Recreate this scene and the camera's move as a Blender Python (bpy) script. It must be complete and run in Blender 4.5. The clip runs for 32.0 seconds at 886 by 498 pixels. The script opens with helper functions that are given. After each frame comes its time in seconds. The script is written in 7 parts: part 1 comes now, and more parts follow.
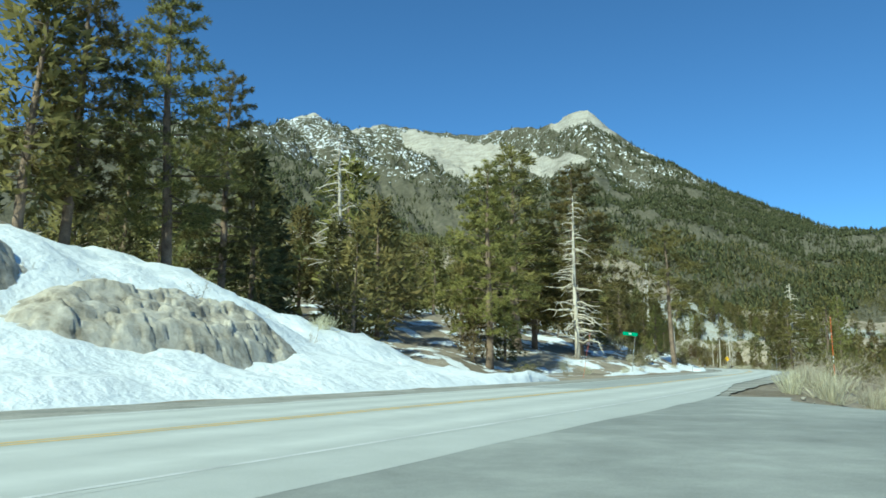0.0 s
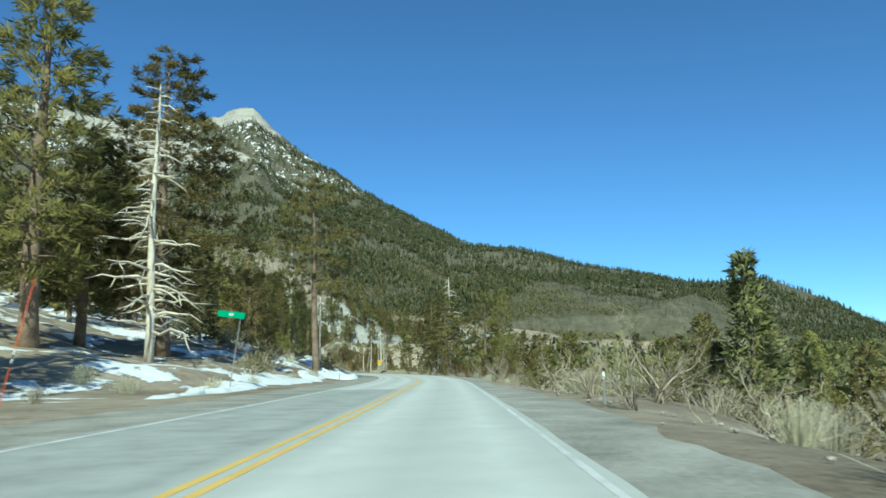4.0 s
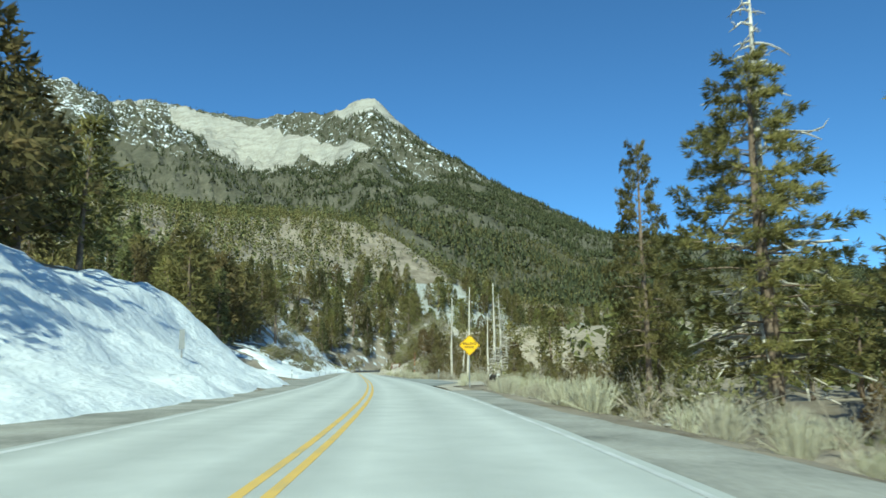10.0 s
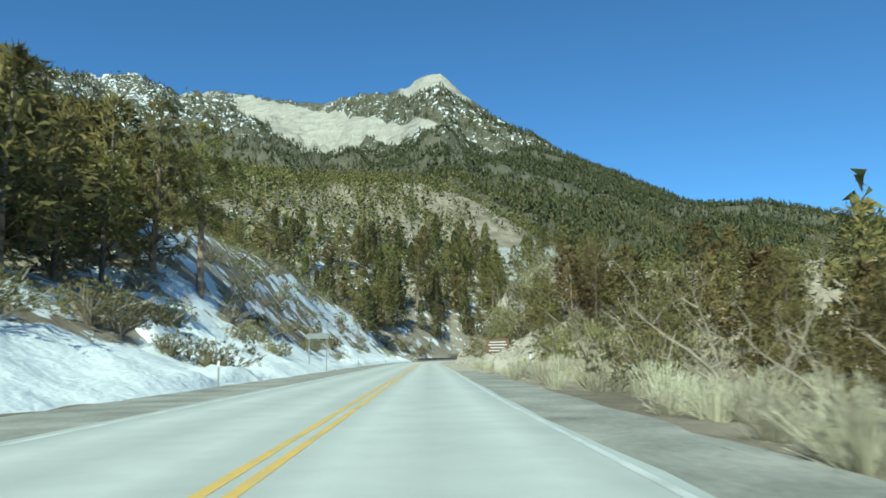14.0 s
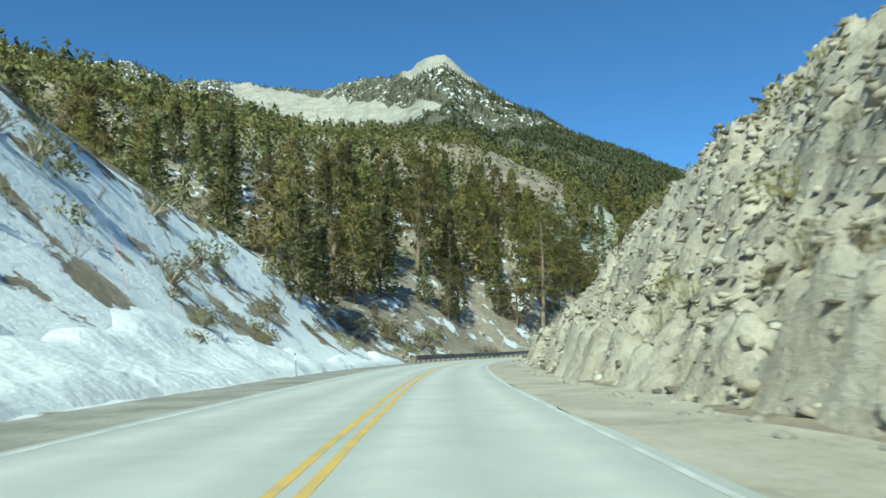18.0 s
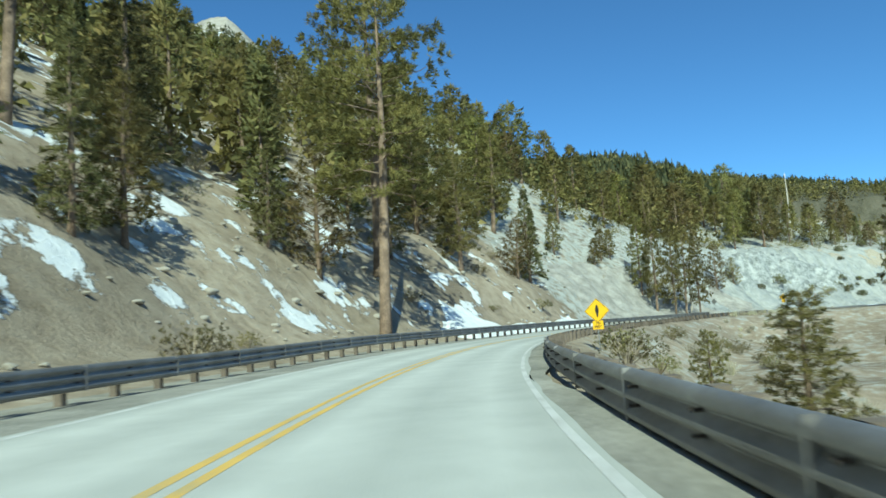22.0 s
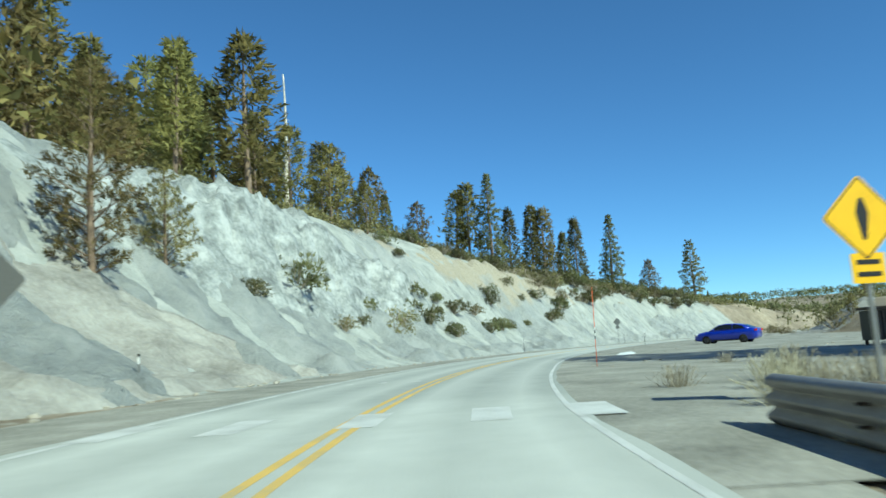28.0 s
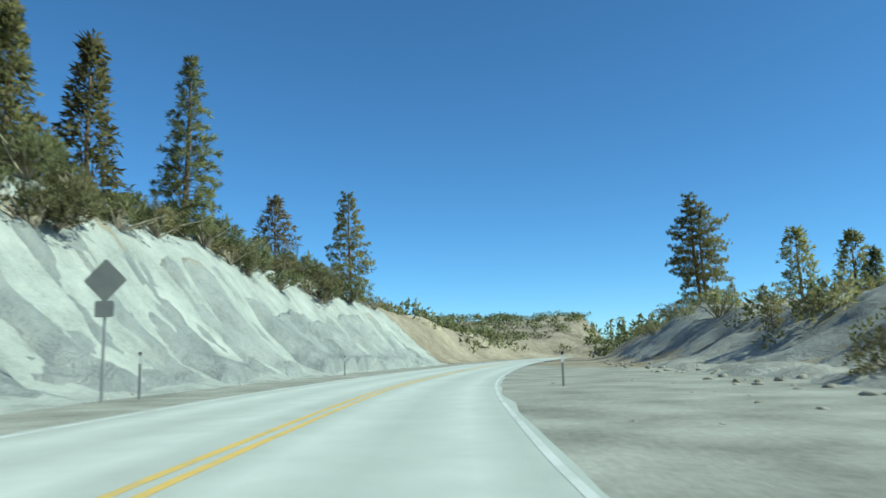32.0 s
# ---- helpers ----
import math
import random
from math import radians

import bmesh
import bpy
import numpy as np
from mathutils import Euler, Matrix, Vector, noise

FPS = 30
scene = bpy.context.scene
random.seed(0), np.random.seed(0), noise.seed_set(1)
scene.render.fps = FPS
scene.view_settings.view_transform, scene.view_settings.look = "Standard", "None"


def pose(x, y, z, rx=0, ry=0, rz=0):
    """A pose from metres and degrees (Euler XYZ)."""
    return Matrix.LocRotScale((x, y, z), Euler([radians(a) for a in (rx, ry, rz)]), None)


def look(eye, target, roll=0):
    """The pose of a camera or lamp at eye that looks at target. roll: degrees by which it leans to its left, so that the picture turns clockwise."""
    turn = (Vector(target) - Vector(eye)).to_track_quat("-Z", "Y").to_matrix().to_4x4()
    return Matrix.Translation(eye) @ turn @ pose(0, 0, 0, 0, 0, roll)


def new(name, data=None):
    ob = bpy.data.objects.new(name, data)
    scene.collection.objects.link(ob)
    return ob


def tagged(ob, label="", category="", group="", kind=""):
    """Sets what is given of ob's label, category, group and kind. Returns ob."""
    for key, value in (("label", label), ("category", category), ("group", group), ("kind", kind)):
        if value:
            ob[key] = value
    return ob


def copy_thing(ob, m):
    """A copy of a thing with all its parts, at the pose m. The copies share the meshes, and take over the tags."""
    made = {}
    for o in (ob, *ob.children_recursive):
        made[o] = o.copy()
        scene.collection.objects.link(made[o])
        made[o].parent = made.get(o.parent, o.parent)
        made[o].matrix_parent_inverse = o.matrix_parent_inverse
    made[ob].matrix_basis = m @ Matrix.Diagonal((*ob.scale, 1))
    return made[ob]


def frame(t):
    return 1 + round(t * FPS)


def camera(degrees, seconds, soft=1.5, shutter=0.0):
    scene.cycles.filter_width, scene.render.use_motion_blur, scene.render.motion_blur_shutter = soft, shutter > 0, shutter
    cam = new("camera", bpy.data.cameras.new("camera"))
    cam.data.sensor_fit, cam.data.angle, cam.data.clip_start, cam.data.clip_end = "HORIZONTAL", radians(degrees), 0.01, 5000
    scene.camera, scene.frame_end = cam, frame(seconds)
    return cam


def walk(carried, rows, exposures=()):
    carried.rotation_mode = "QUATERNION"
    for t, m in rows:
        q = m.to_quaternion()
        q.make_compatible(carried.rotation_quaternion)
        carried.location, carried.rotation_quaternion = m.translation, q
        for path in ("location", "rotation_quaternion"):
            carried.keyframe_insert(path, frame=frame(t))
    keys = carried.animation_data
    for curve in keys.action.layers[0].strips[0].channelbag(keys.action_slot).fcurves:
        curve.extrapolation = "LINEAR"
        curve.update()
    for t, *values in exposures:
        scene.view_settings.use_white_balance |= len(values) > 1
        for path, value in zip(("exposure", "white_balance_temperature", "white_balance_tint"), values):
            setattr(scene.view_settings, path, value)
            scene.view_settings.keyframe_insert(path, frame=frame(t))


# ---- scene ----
cam = camera(62.1, 32.0, 1.6, 0.2)
PATH = [
    (0.0, pose(0.000, 0.000, 0.918, 98.914, -0.052, 0.000)),
    (0.5, pose(0.161, 1.897, 0.909, 99.649, 1.514, -2.684)),
    (1.0, pose(0.484, 4.522, 0.904, 100.098, 2.493, -6.095)),
    (1.5, pose(1.095, 7.879, 0.912, 100.037, 2.477, -10.163)),
    (2.0, pose(2.192, 11.947, 0.910, 99.628, 2.174, -14.320)),
    (2.5, pose(3.815, 16.706, 0.936, 99.181, 1.625, -18.243)),
    (3.0, pose(5.982, 22.114, 0.941, 99.070, 1.171, -21.595)),
    (3.5, pose(8.634, 28.126, 0.956, 99.130, 0.897, -24.201)),
    (4.0, pose(11.749, 34.665, 0.970, 99.193, 0.720, -26.258)),
    (4.5, pose(15.244, 41.690, 0.927, 99.187, 0.674, -27.440)),
    (6.5, pose(31.750, 74.780, 0.897, 99.621, 1.087, -27.513)),
    (7.0, pose(36.274, 84.197, 0.888, 99.674, 0.802, -26.499)),
    (7.5, pose(40.698, 94.098, 0.887, 99.633, 0.724, -25.082)),
    (8.0, pose(44.914, 104.416, 0.925, 99.734, 0.575, -23.345)),
    (8.5, pose(48.831, 115.050, 0.943, 99.745, 0.478, -21.466)),
    (9.0, pose(52.369, 125.894, 0.933, 99.585, 0.268, -19.649)),
    (9.5, pose(55.576, 136.752, 0.912, 99.392, 0.105, -17.886)),
    (10.0, pose(58.435, 147.477, 0.942, 99.326, -0.014, -16.214)),
    (10.5, pose(61.005, 157.975, 0.965, 99.168, -0.020, -14.714)),
    (11.0, pose(63.298, 168.244, 0.975, 99.008, 0.145, -13.632)),
    (11.5, pose(65.415, 178.315, 1.001, 98.801, 0.713, -12.689)),
    (12.0, pose(67.420, 188.321, 0.952, 98.637, 1.490, -11.872)),
    (12.5, pose(69.319, 198.313, 0.949, 98.592, 1.757, -11.416)),
    (13.0, pose(71.145, 208.296, 0.926, 98.600, 1.532, -11.136)),
    (13.5, pose(72.888, 218.274, 0.943, 98.516, 1.196, -10.787)),
    (14.0, pose(74.577, 228.263, 0.943, 98.327, 1.004, -10.422)),
    (14.5, pose(76.214, 238.323, 0.931, 98.060, 1.064, -10.034)),
    (16.5, pose(82.805, 279.999, 0.944, 97.750, 1.163, -9.703)),
    (17.0, pose(84.482, 290.547, 0.961, 97.856, 1.204, -9.700)),
    (17.5, pose(86.127, 301.085, 0.961, 97.966, 1.442, -9.678)),
    (18.0, pose(87.751, 311.525, 0.957, 97.966, 1.507, -9.949)),
    (18.5, pose(89.419, 321.752, 0.944, 97.948, 1.209, -10.432)),
    (19.0, pose(91.258, 331.695, 0.923, 97.804, 1.211, -11.090)),
    (19.5, pose(93.271, 341.402, 0.867, 97.681, 1.662, -12.156)),
    (20.0, pose(95.522, 350.910, 0.899, 97.716, 2.368, -13.826)),
    (20.5, pose(98.163, 360.222, 0.875, 97.691, 3.035, -16.093)),
    (21.0, pose(101.174, 369.357, 0.947, 97.174, 3.773, -18.949)),
    (21.5, pose(104.459, 378.455, 0.956, 96.619, 3.760, -22.236)),
    (22.0, pose(108.351, 387.486, 0.957, 96.157, 3.869, -25.942)),
    (22.5, pose(113.080, 396.361, 0.912, 96.261, 3.886, -29.501)),
    (23.0, pose(118.497, 405.140, 0.906, 96.203, 3.960, -33.275)),
    (23.5, pose(124.660, 413.653, 0.910, 96.174, 4.559, -37.151)),
    (24.0, pose(131.416, 421.843, 0.938, 96.114, 5.124, -40.736)),
    (24.5, pose(138.749, 429.511, 0.928, 96.209, 5.343, -44.245)),
    (26.5, pose(170.382, 456.119, 0.928, 96.974, 3.638, -58.040)),
    (27.0, pose(178.804, 461.487, 0.919, 97.331, 3.394, -61.946)),
    (27.5, pose(187.599, 465.907, 0.941, 97.468, 3.378, -66.103)),
    (28.0, pose(196.620, 469.659, 0.922, 97.623, 3.434, -69.960)),
    (28.5, pose(205.916, 472.753, 0.922, 97.952, 2.742, -73.640)),
    (29.0, pose(215.574, 475.264, 0.932, 98.236, 2.209, -77.337)),
    (29.5, pose(225.702, 477.118, 0.936, 98.363, 1.959, -81.227)),
    (30.0, pose(236.228, 478.308, 0.943, 98.536, 1.634, -85.144)),
    (30.5, pose(246.988, 478.770, 0.935, 98.740, 1.630, -88.895)),
    (31.0, pose(257.810, 478.538, 0.935, 98.678, 1.413, -92.636)),
    (31.5, pose(268.573, 477.704, 0.926, 98.489, 1.226, -96.246)),
    (32.0, pose(279.209, 476.445, 0.875, 98.308, 1.422, -99.526)),
]
EXPO, KELVIN, TINT = 0.6, 5700, -17
SKY, SUN = 0.10, 3.8
walk(cam, PATH, [(0.0, EXPO, KELVIN, TINT), (32.0, EXPO, KELVIN, TINT)])

# ---- light ----
SUN_AZ, SUN_EL = 206.0, 41.0
world = bpy.data.worlds.new("sky")
scene.world = world
world.use_nodes = True
wn = world.node_tree
sky = wn.nodes.new("ShaderNodeTexSky")
sky.sky_type = 'NISHITA'
sky.sun_disc = False
sky.sun_elevation, sky.sun_rotation = radians(SUN_EL), radians(SUN_AZ)
sky.altitude, sky.air_density, sky.dust_density, sky.ozone_density = 2600, 1.0, 0.0, 8.5
wn.links.new(sky.outputs[0], wn.nodes["Background"].inputs[0])
wn.nodes["Background"].inputs[1].default_value = SKY
lamp = bpy.data.lights.new("sun", 'SUN')
lamp.energy, lamp.angle, lamp.color = SUN, radians(0.55), (1.0, 0.94, 0.8)
sun = new("sun", lamp)
sa, se = radians(SUN_AZ), radians(SUN_EL)
to_sun = Vector((math.sin(sa) * math.cos(se), math.cos(sa) * math.cos(se), math.sin(se)))
sun.matrix_world = look(to_sun * 100, (0, 0, 0))


# ---- materials ----
def mat(name, rough=0.8, metal=0.0, spec=0.3):
    m = bpy.data.materials.new(name)
    m.use_nodes = True
    b = m.node_tree.nodes["Principled BSDF"]
    b.inputs["Roughness"].default_value = rough
    b.inputs["Metallic"].default_value = metal
    b.inputs["Specular IOR Level"].default_value = spec
    return m, m.node_tree.nodes, m.node_tree.links, b


def noise_fac(nd, lk, scale, detail=4, rough=0.55, stretch=None, kind="noise"):
    """Noise in world metres; scale is features per metre."""
    geo = nd.new("ShaderNodeNewGeometry")
    src = geo.outputs["Position"]
    if stretch:
        mp = nd.new("ShaderNodeMapping")
        mp.inputs["Scale"].default_value = stretch
        lk.new(src, mp.inputs["Vector"])
        src = mp.outputs["Vector"]
    n = nd.new("ShaderNodeTexNoise" if kind == "noise" else "ShaderNodeTexVoronoi")
    n.inputs["Scale"].default_value = scale
    if kind == "noise":
        n.inputs["Detail"].default_value = detail
        n.inputs["Roughness"].default_value = rough
    lk.new(src, n.inputs["Vector"])
    return n.outputs["Fac"] if kind == "noise" else n.outputs["Distance"]


def ramp(nd, lk, fac, stops):
    r = nd.new("ShaderNodeValToRGB")
    el = r.color_ramp.elements
    while len(el) < len(stops):
        el.new(0.5)
    for e, (p, c) in zip(el, stops):
        e.position = p
        e.color = (*c, 1) if len(c) == 3 else c
    lk.new(fac, r.inputs[0])
    return r.outputs[0]


def mixc(nd, lk, fac, a, b, mode='MIX'):
    m = nd.new("ShaderNodeMix")
    m.data_type, m.blend_type = 'RGBA', mode
    for sock, v in ((m.inputs[0], fac), (m.inputs[6], a), (m.inputs[7], b)):
        if hasattr(v, "is_output"):
            lk.new(v, sock)
        elif isinstance(v, (int, float)):
            sock.default_value = v
        else:
            sock.default_value = (*v, 1)
    return m.outputs[2]


def calc(nd, lk, op, a, b=0.0, clamp=False):
    m = nd.new("ShaderNodeMath")
    m.operation, m.use_clamp = op, clamp
    for sock, v in ((m.inputs[0], a), (m.inputs[1], b)):
        if hasattr(v, "is_output"):
            lk.new(v, sock)
        else:
            sock.default_value = v
    return m.outputs[0]


def bump(nd, lk, b, height, strength, dist):
    n = nd.new("ShaderNodeBump")
    n.inputs["Strength"].default_value = strength
    n.inputs["Distance"].default_value = dist
    lk.new(height, n.inputs["Height"])
    lk.new(n.outputs[0], b.inputs["Normal"])


def two_tone(name, stops, scale=1.0, fine=14.0, rough=0.85, metal=0.0, bumpy=0.3, dist=0.03, spec=0.3, vary=0.0):
    """A surface with colour variation at two scales, a fine relief and, if wanted, a difference from piece to piece."""
    m, nd, lk, b = mat(name, rough, metal, spec)
    f = noise_fac(nd, lk, scale)
    g = noise_fac(nd, lk, fine, 5, 0.7)
    mix = calc(nd, lk, 'ADD', calc(nd, lk, 'MULTIPLY', f, 0.6), calc(nd, lk, 'MULTIPLY', g, 0.4))
    col = ramp(nd, lk, mix, stops)
    if vary:
        info = nd.new("ShaderNodeObjectInfo")
        hsv = nd.new("ShaderNodeHueSaturation")
        lk.new(calc(nd, lk, 'ADD', calc(nd, lk, 'MULTIPLY', info.outputs["Random"], vary), 1 - vary / 2), hsv.inputs["Value"])
        lk.new(col, hsv.inputs["Color"])
        col = hsv.outputs[0]
    lk.new(col, b.inputs["Base Color"])
    bump(nd, lk, b, g, bumpy, dist)
    return m


def foliage(name, dark, light, tip, transl=0.25):
    m, nd, lk, b = mat(name, 0.75, 0, 0.2)
    geo = nd.new("ShaderNodeNewGeometry")
    info = nd.new("ShaderNodeObjectInfo")
    big = noise_fac(nd, lk, 0.35, 2)
    k = calc(nd, lk, 'ADD', calc(nd, lk, 'MULTIPLY', geo.outputs["Random Per Island"], 0.45), calc(nd, lk, 'MULTIPLY', big, 0.55))
    col = ramp(nd, lk, k, [(0.2, dark), (0.5, light), (0.85, tip)])
    hsv = nd.new("ShaderNodeHueSaturation")
    lk.new(calc(nd, lk, 'ADD', calc(nd, lk, 'MULTIPLY', info.outputs["Random"], 0.035), 0.486), hsv.inputs["Hue"])
    lk.new(calc(nd, lk, 'ADD', calc(nd, lk, 'MULTIPLY', info.outputs["Random"], 0.5), 0.75), hsv.inputs["Value"])
    lk.new(col, hsv.inputs["Color"])
    lk.new(hsv.outputs[0], b.inputs["Base Color"])
    tr = nd.new("ShaderNodeBsdfTranslucent")
    lk.new(hsv.outputs[0], tr.inputs[0])
    mx = nd.new("ShaderNodeMixShader")
    mx.inputs[0].default_value = transl
    lk.new(b.outputs[0], mx.inputs[1])
    lk.new(tr.outputs[0], mx.inputs[2])
    lk.new(mx.outputs[0], nd["Material Output"].inputs[0])
    return m


M_PINE = foliage("pine_needles", (0.085, 0.08, 0.03), (0.235, 0.21, 0.072), (0.45, 0.375, 0.145), 0.5)
M_FIR = foliage("fir_needles", (0.06, 0.063, 0.029), (0.16, 0.155, 0.063), (0.3, 0.265, 0.11), 0.4)
M_JUNIPER = foliage("juniper_needles", (0.085, 0.075, 0.032), (0.205, 0.17, 0.066), (0.36, 0.265, 0.11), 0.42)
M_RUST = foliage("rusty_needles", (0.1, 0.07, 0.03), (0.22, 0.16, 0.068), (0.34, 0.245, 0.11), 0.36)
M_CLUMP = foliage("juniper_bush_needles", (0.06, 0.065, 0.03), (0.15, 0.15, 0.066), (0.27, 0.25, 0.12), 0.35)
M_BUSH = foliage("bush_leaves", (0.105, 0.1, 0.048), (0.24, 0.215, 0.095), (0.4, 0.335, 0.165), 0.4)
M_DRY = foliage("dry_stems", (0.3, 0.26, 0.17), (0.47, 0.43, 0.31), (0.62, 0.58, 0.45), 0.1)
M_FAR = foliage("far_needles", (0.035, 0.042, 0.022), (0.075, 0.08, 0.035), (0.15, 0.14, 0.06), 0.15)
M_BARK = two_tone("pine_bark", [(0.3, (0.085, 0.062, 0.045)), (0.5, (0.22, 0.16, 0.112)), (0.7, (0.37, 0.275, 0.195))], 1.5, 9, 0.95, bumpy=0.7, dist=0.05, vary=0.5)
M_SNAG = two_tone("bleached_wood", [(0.3, (0.34, 0.29, 0.22)), (0.55, (0.62, 0.56, 0.46)), (0.75, (0.78, 0.73, 0.63))], 1.2, 10, 0.9, bumpy=0.5, dist=0.02, vary=0.3)
M_TWIG = two_tone("bare_twigs", [(0.3, (0.2, 0.165, 0.12)), (0.6, (0.42, 0.36, 0.27)), (0.8, (0.55, 0.49, 0.39))], 2, 12, 0.9, vary=0.4)
M_ROCK = two_tone("limestone", [(0.3, (0.17, 0.155, 0.125)), (0.5, (0.36, 0.33, 0.275)), (0.75, (0.52, 0.48, 0.41))], 0.6, 5, 0.95, bumpy=0.9, dist=0.08, vary=0.25)
M_STEEL = two_tone("weathered_steel", [(0.3, (0.16, 0.15, 0.14)), (0.6, (0.3, 0.29, 0.275)), (0.8, (0.42, 0.41, 0.39))], 1.0, 16, 0.55, 0.6, 0.15, 0.005, vary=0.2)
M_POSTWOOD = two_tone("weathered_wood", [(0.3, (0.08, 0.065, 0.05)), (0.6, (0.2, 0.165, 0.13)), (0.8, (0.3, 0.26, 0.21))], 2, 20, 0.9, bumpy=0.4, dist=0.01, vary=0.3)


def paint(name, c, rough=0.5, metal=0.0, wear=0.12, spec=0.4):
    d = tuple(v * (1 - wear) for v in c)
    l = tuple(min(1, v * (1 + wear * 0.6)) for v in c)
    return two_tone(name, [(0.35, d), (0.5, c), (0.7, l)], 2.5, 30, rough, metal, 0.05, 0.002, spec)


M_YELLOW = paint("sign_yellow", (0.86, 0.5, 0.01), 0.4)
M_GREEN = paint("sign_green", (0.01, 0.3, 0.14), 0.4)
M_BLACK = paint("black_paint", (0.015, 0.015, 0.015), 0.5)
M_WHITE = paint("white_paint", (0.8, 0.8, 0.78), 0.5)
M_ORANGE = paint("orange_paint", (0.8, 0.13, 0.03), 0.5)
M_ALU = paint("grey_aluminium", (0.32, 0.32, 0.31), 0.45, 0.6)
M_DARKBOX = paint("dark_green_steel", (0.035, 0.04, 0.035), 0.5)


# ---- small geometry tools ----
def mesh_of(name, v, f, material=None, smooth=False):
    me = bpy.data.meshes.new(name)
    v = np.asarray(v, dtype=np.float32)
    if isinstance(f, np.ndarray):
        k = f.shape[1]
        me.vertices.add(len(v))
        me.vertices.foreach_set("co", v.ravel())
        me.loops.add(f.size)
        me.loops.foreach_set("vertex_index", f.astype(np.int32).ravel())
        me.polygons.add(len(f))
        me.polygons.foreach_set("loop_start", np.arange(0, f.size, k, dtype=np.int32))
        me.polygons.foreach_set("loop_total", np.full(len(f), k, dtype=np.int32))
        me.update(calc_edges=True)
    else:
        me.from_pydata([tuple(p) for p in v], [], f)
        me.update()
    if material:
        me.materials.append(material)
    if smooth:
        me.polygons.foreach_set("use_smooth", np.ones(len(me.polygons), dtype=bool))
    me.validate()
    return me


def part(name, data, material, parent, label=""):
    """Links a mesh or bmesh as one object under a thing or a part."""
    if isinstance(data, bmesh.types.BMesh):
        me = bpy.data.meshes.new(name)
        data.to_mesh(me)
        data.free()
    else:
        me = data
    if material and not me.materials:
        me.materials.append(material)
    ob = new(name, me)
    if parent is not None:
        ob.parent = parent
    return tagged(ob, label)


def thing(name, m, label, category, group="", kind=""):
    ob = new(name)
    ob.empty_display_size = 0.3
    ob.matrix_basis = m
    return tagged(ob, label, category, group, kind)


class Soup:
    """Collects pieces of one mesh."""

    def __init__(self):
        self.v, self.f, self.n = [], [], 0

    def add(self, v, f):
        self.v.append(np.asarray(v, dtype=float))
        self.f += [tuple(i + self.n for i in q) for q in f]
        self.n += len(v)

    def tube(self, path, radii, n=6):
        path = np.asarray(path, dtype=float)
        vs = []
        for i, p in enumerate(path):
            d = path[min(i + 1, len(path) - 1)] - path[max(i - 1, 0)]
            d = d / (np.linalg.norm(d) + 1e-9)
            a = np.cross(d, (0.31, 0.95, 0.05) if abs(d[2]) > 0.8 else (0, 0, 1))
            a /= np.linalg.norm(a) + 1e-9
            b = np.cross(d, a)
            for k in range(n):
                t = 2 * math.pi * k / n
                vs.append(p + radii[i] * (a * math.cos(t) + b * math.sin(t)))
        fs = []
        for i in range(len(path) - 1):
            for k in range(n):
                fs.append((i * n + k, i * n + (k + 1) % n, (i + 1) * n + (k + 1) % n, (i + 1) * n + k))
        fs.append(tuple(range((len(path) - 1) * n, len(path) * n)))
        fs.append(tuple(reversed(range(n))))
        self.add(vs, fs)

    def box(self, c, size, rot=0.0, bevel=0.0):
        x, y, z = (s / 2 for s in size)
        if bevel:
            e = bevel
            ring = [(-x + e, -y), (x - e, -y), (x, -y + e), (x, y - e), (x - e, y), (-x + e, y), (-x, y - e), (-x, -y + e)]
        else:
            ring = [(-x, -y), (x, -y), (x, y), (-x, y)]
        cr, sr = math.cos(rot), math.sin(rot)
        k = len(ring)
        vs = [(c[0] + px * cr - py * sr, c[1] + px * sr + py * cr, c[2] + h) for h in (-z, z) for px, py in ring]
        fs = [tuple(reversed(range(k))), tuple(range(k, 2 * k))] + [(i, (i + 1) % k, k + (i + 1) % k, k + i) for i in range(k)]
        self.add(vs, fs)

    def mesh(self, name, material=None, smooth=False):
        return mesh_of(name, np.concatenate(self.v), self.f, material, smooth)


def vnoise(x, y, seed=0):
    """Smooth value noise in 0..1, one feature a unit."""
    xi, yi = np.floor(x).astype(np.int64), np.floor(y).astype(np.int64)
    u, w = x - xi, y - yi
    u, w = u * u * (3 - 2 * u), w * w * (3 - 2 * w)

    def h(a, b):
        n = (a * 374761393 + b * 668265263 + seed * 1442695041) & 0x7fffffff
        n = ((n ^ (n >> 13)) * 1274126177) & 0x7fffffff
        return ((n ^ (n >> 16)) & 0xffff) / 65535.0
    return (h(xi, yi) * (1 - u) + h(xi + 1, yi) * u) * (1 - w) + (h(xi, yi + 1) * (1 - u) + h(xi + 1, yi + 1) * u) * w


def fbm(x, y, seed=0, octaves=4, gain=0.5):
    t, a, s = 0, 1.0, 0
    for o in range(octaves):
        t = t + a * vnoise(x * 2 ** o, y * 2 ** o, seed + o * 17)
        s += a
        a *= gain
    return t / s


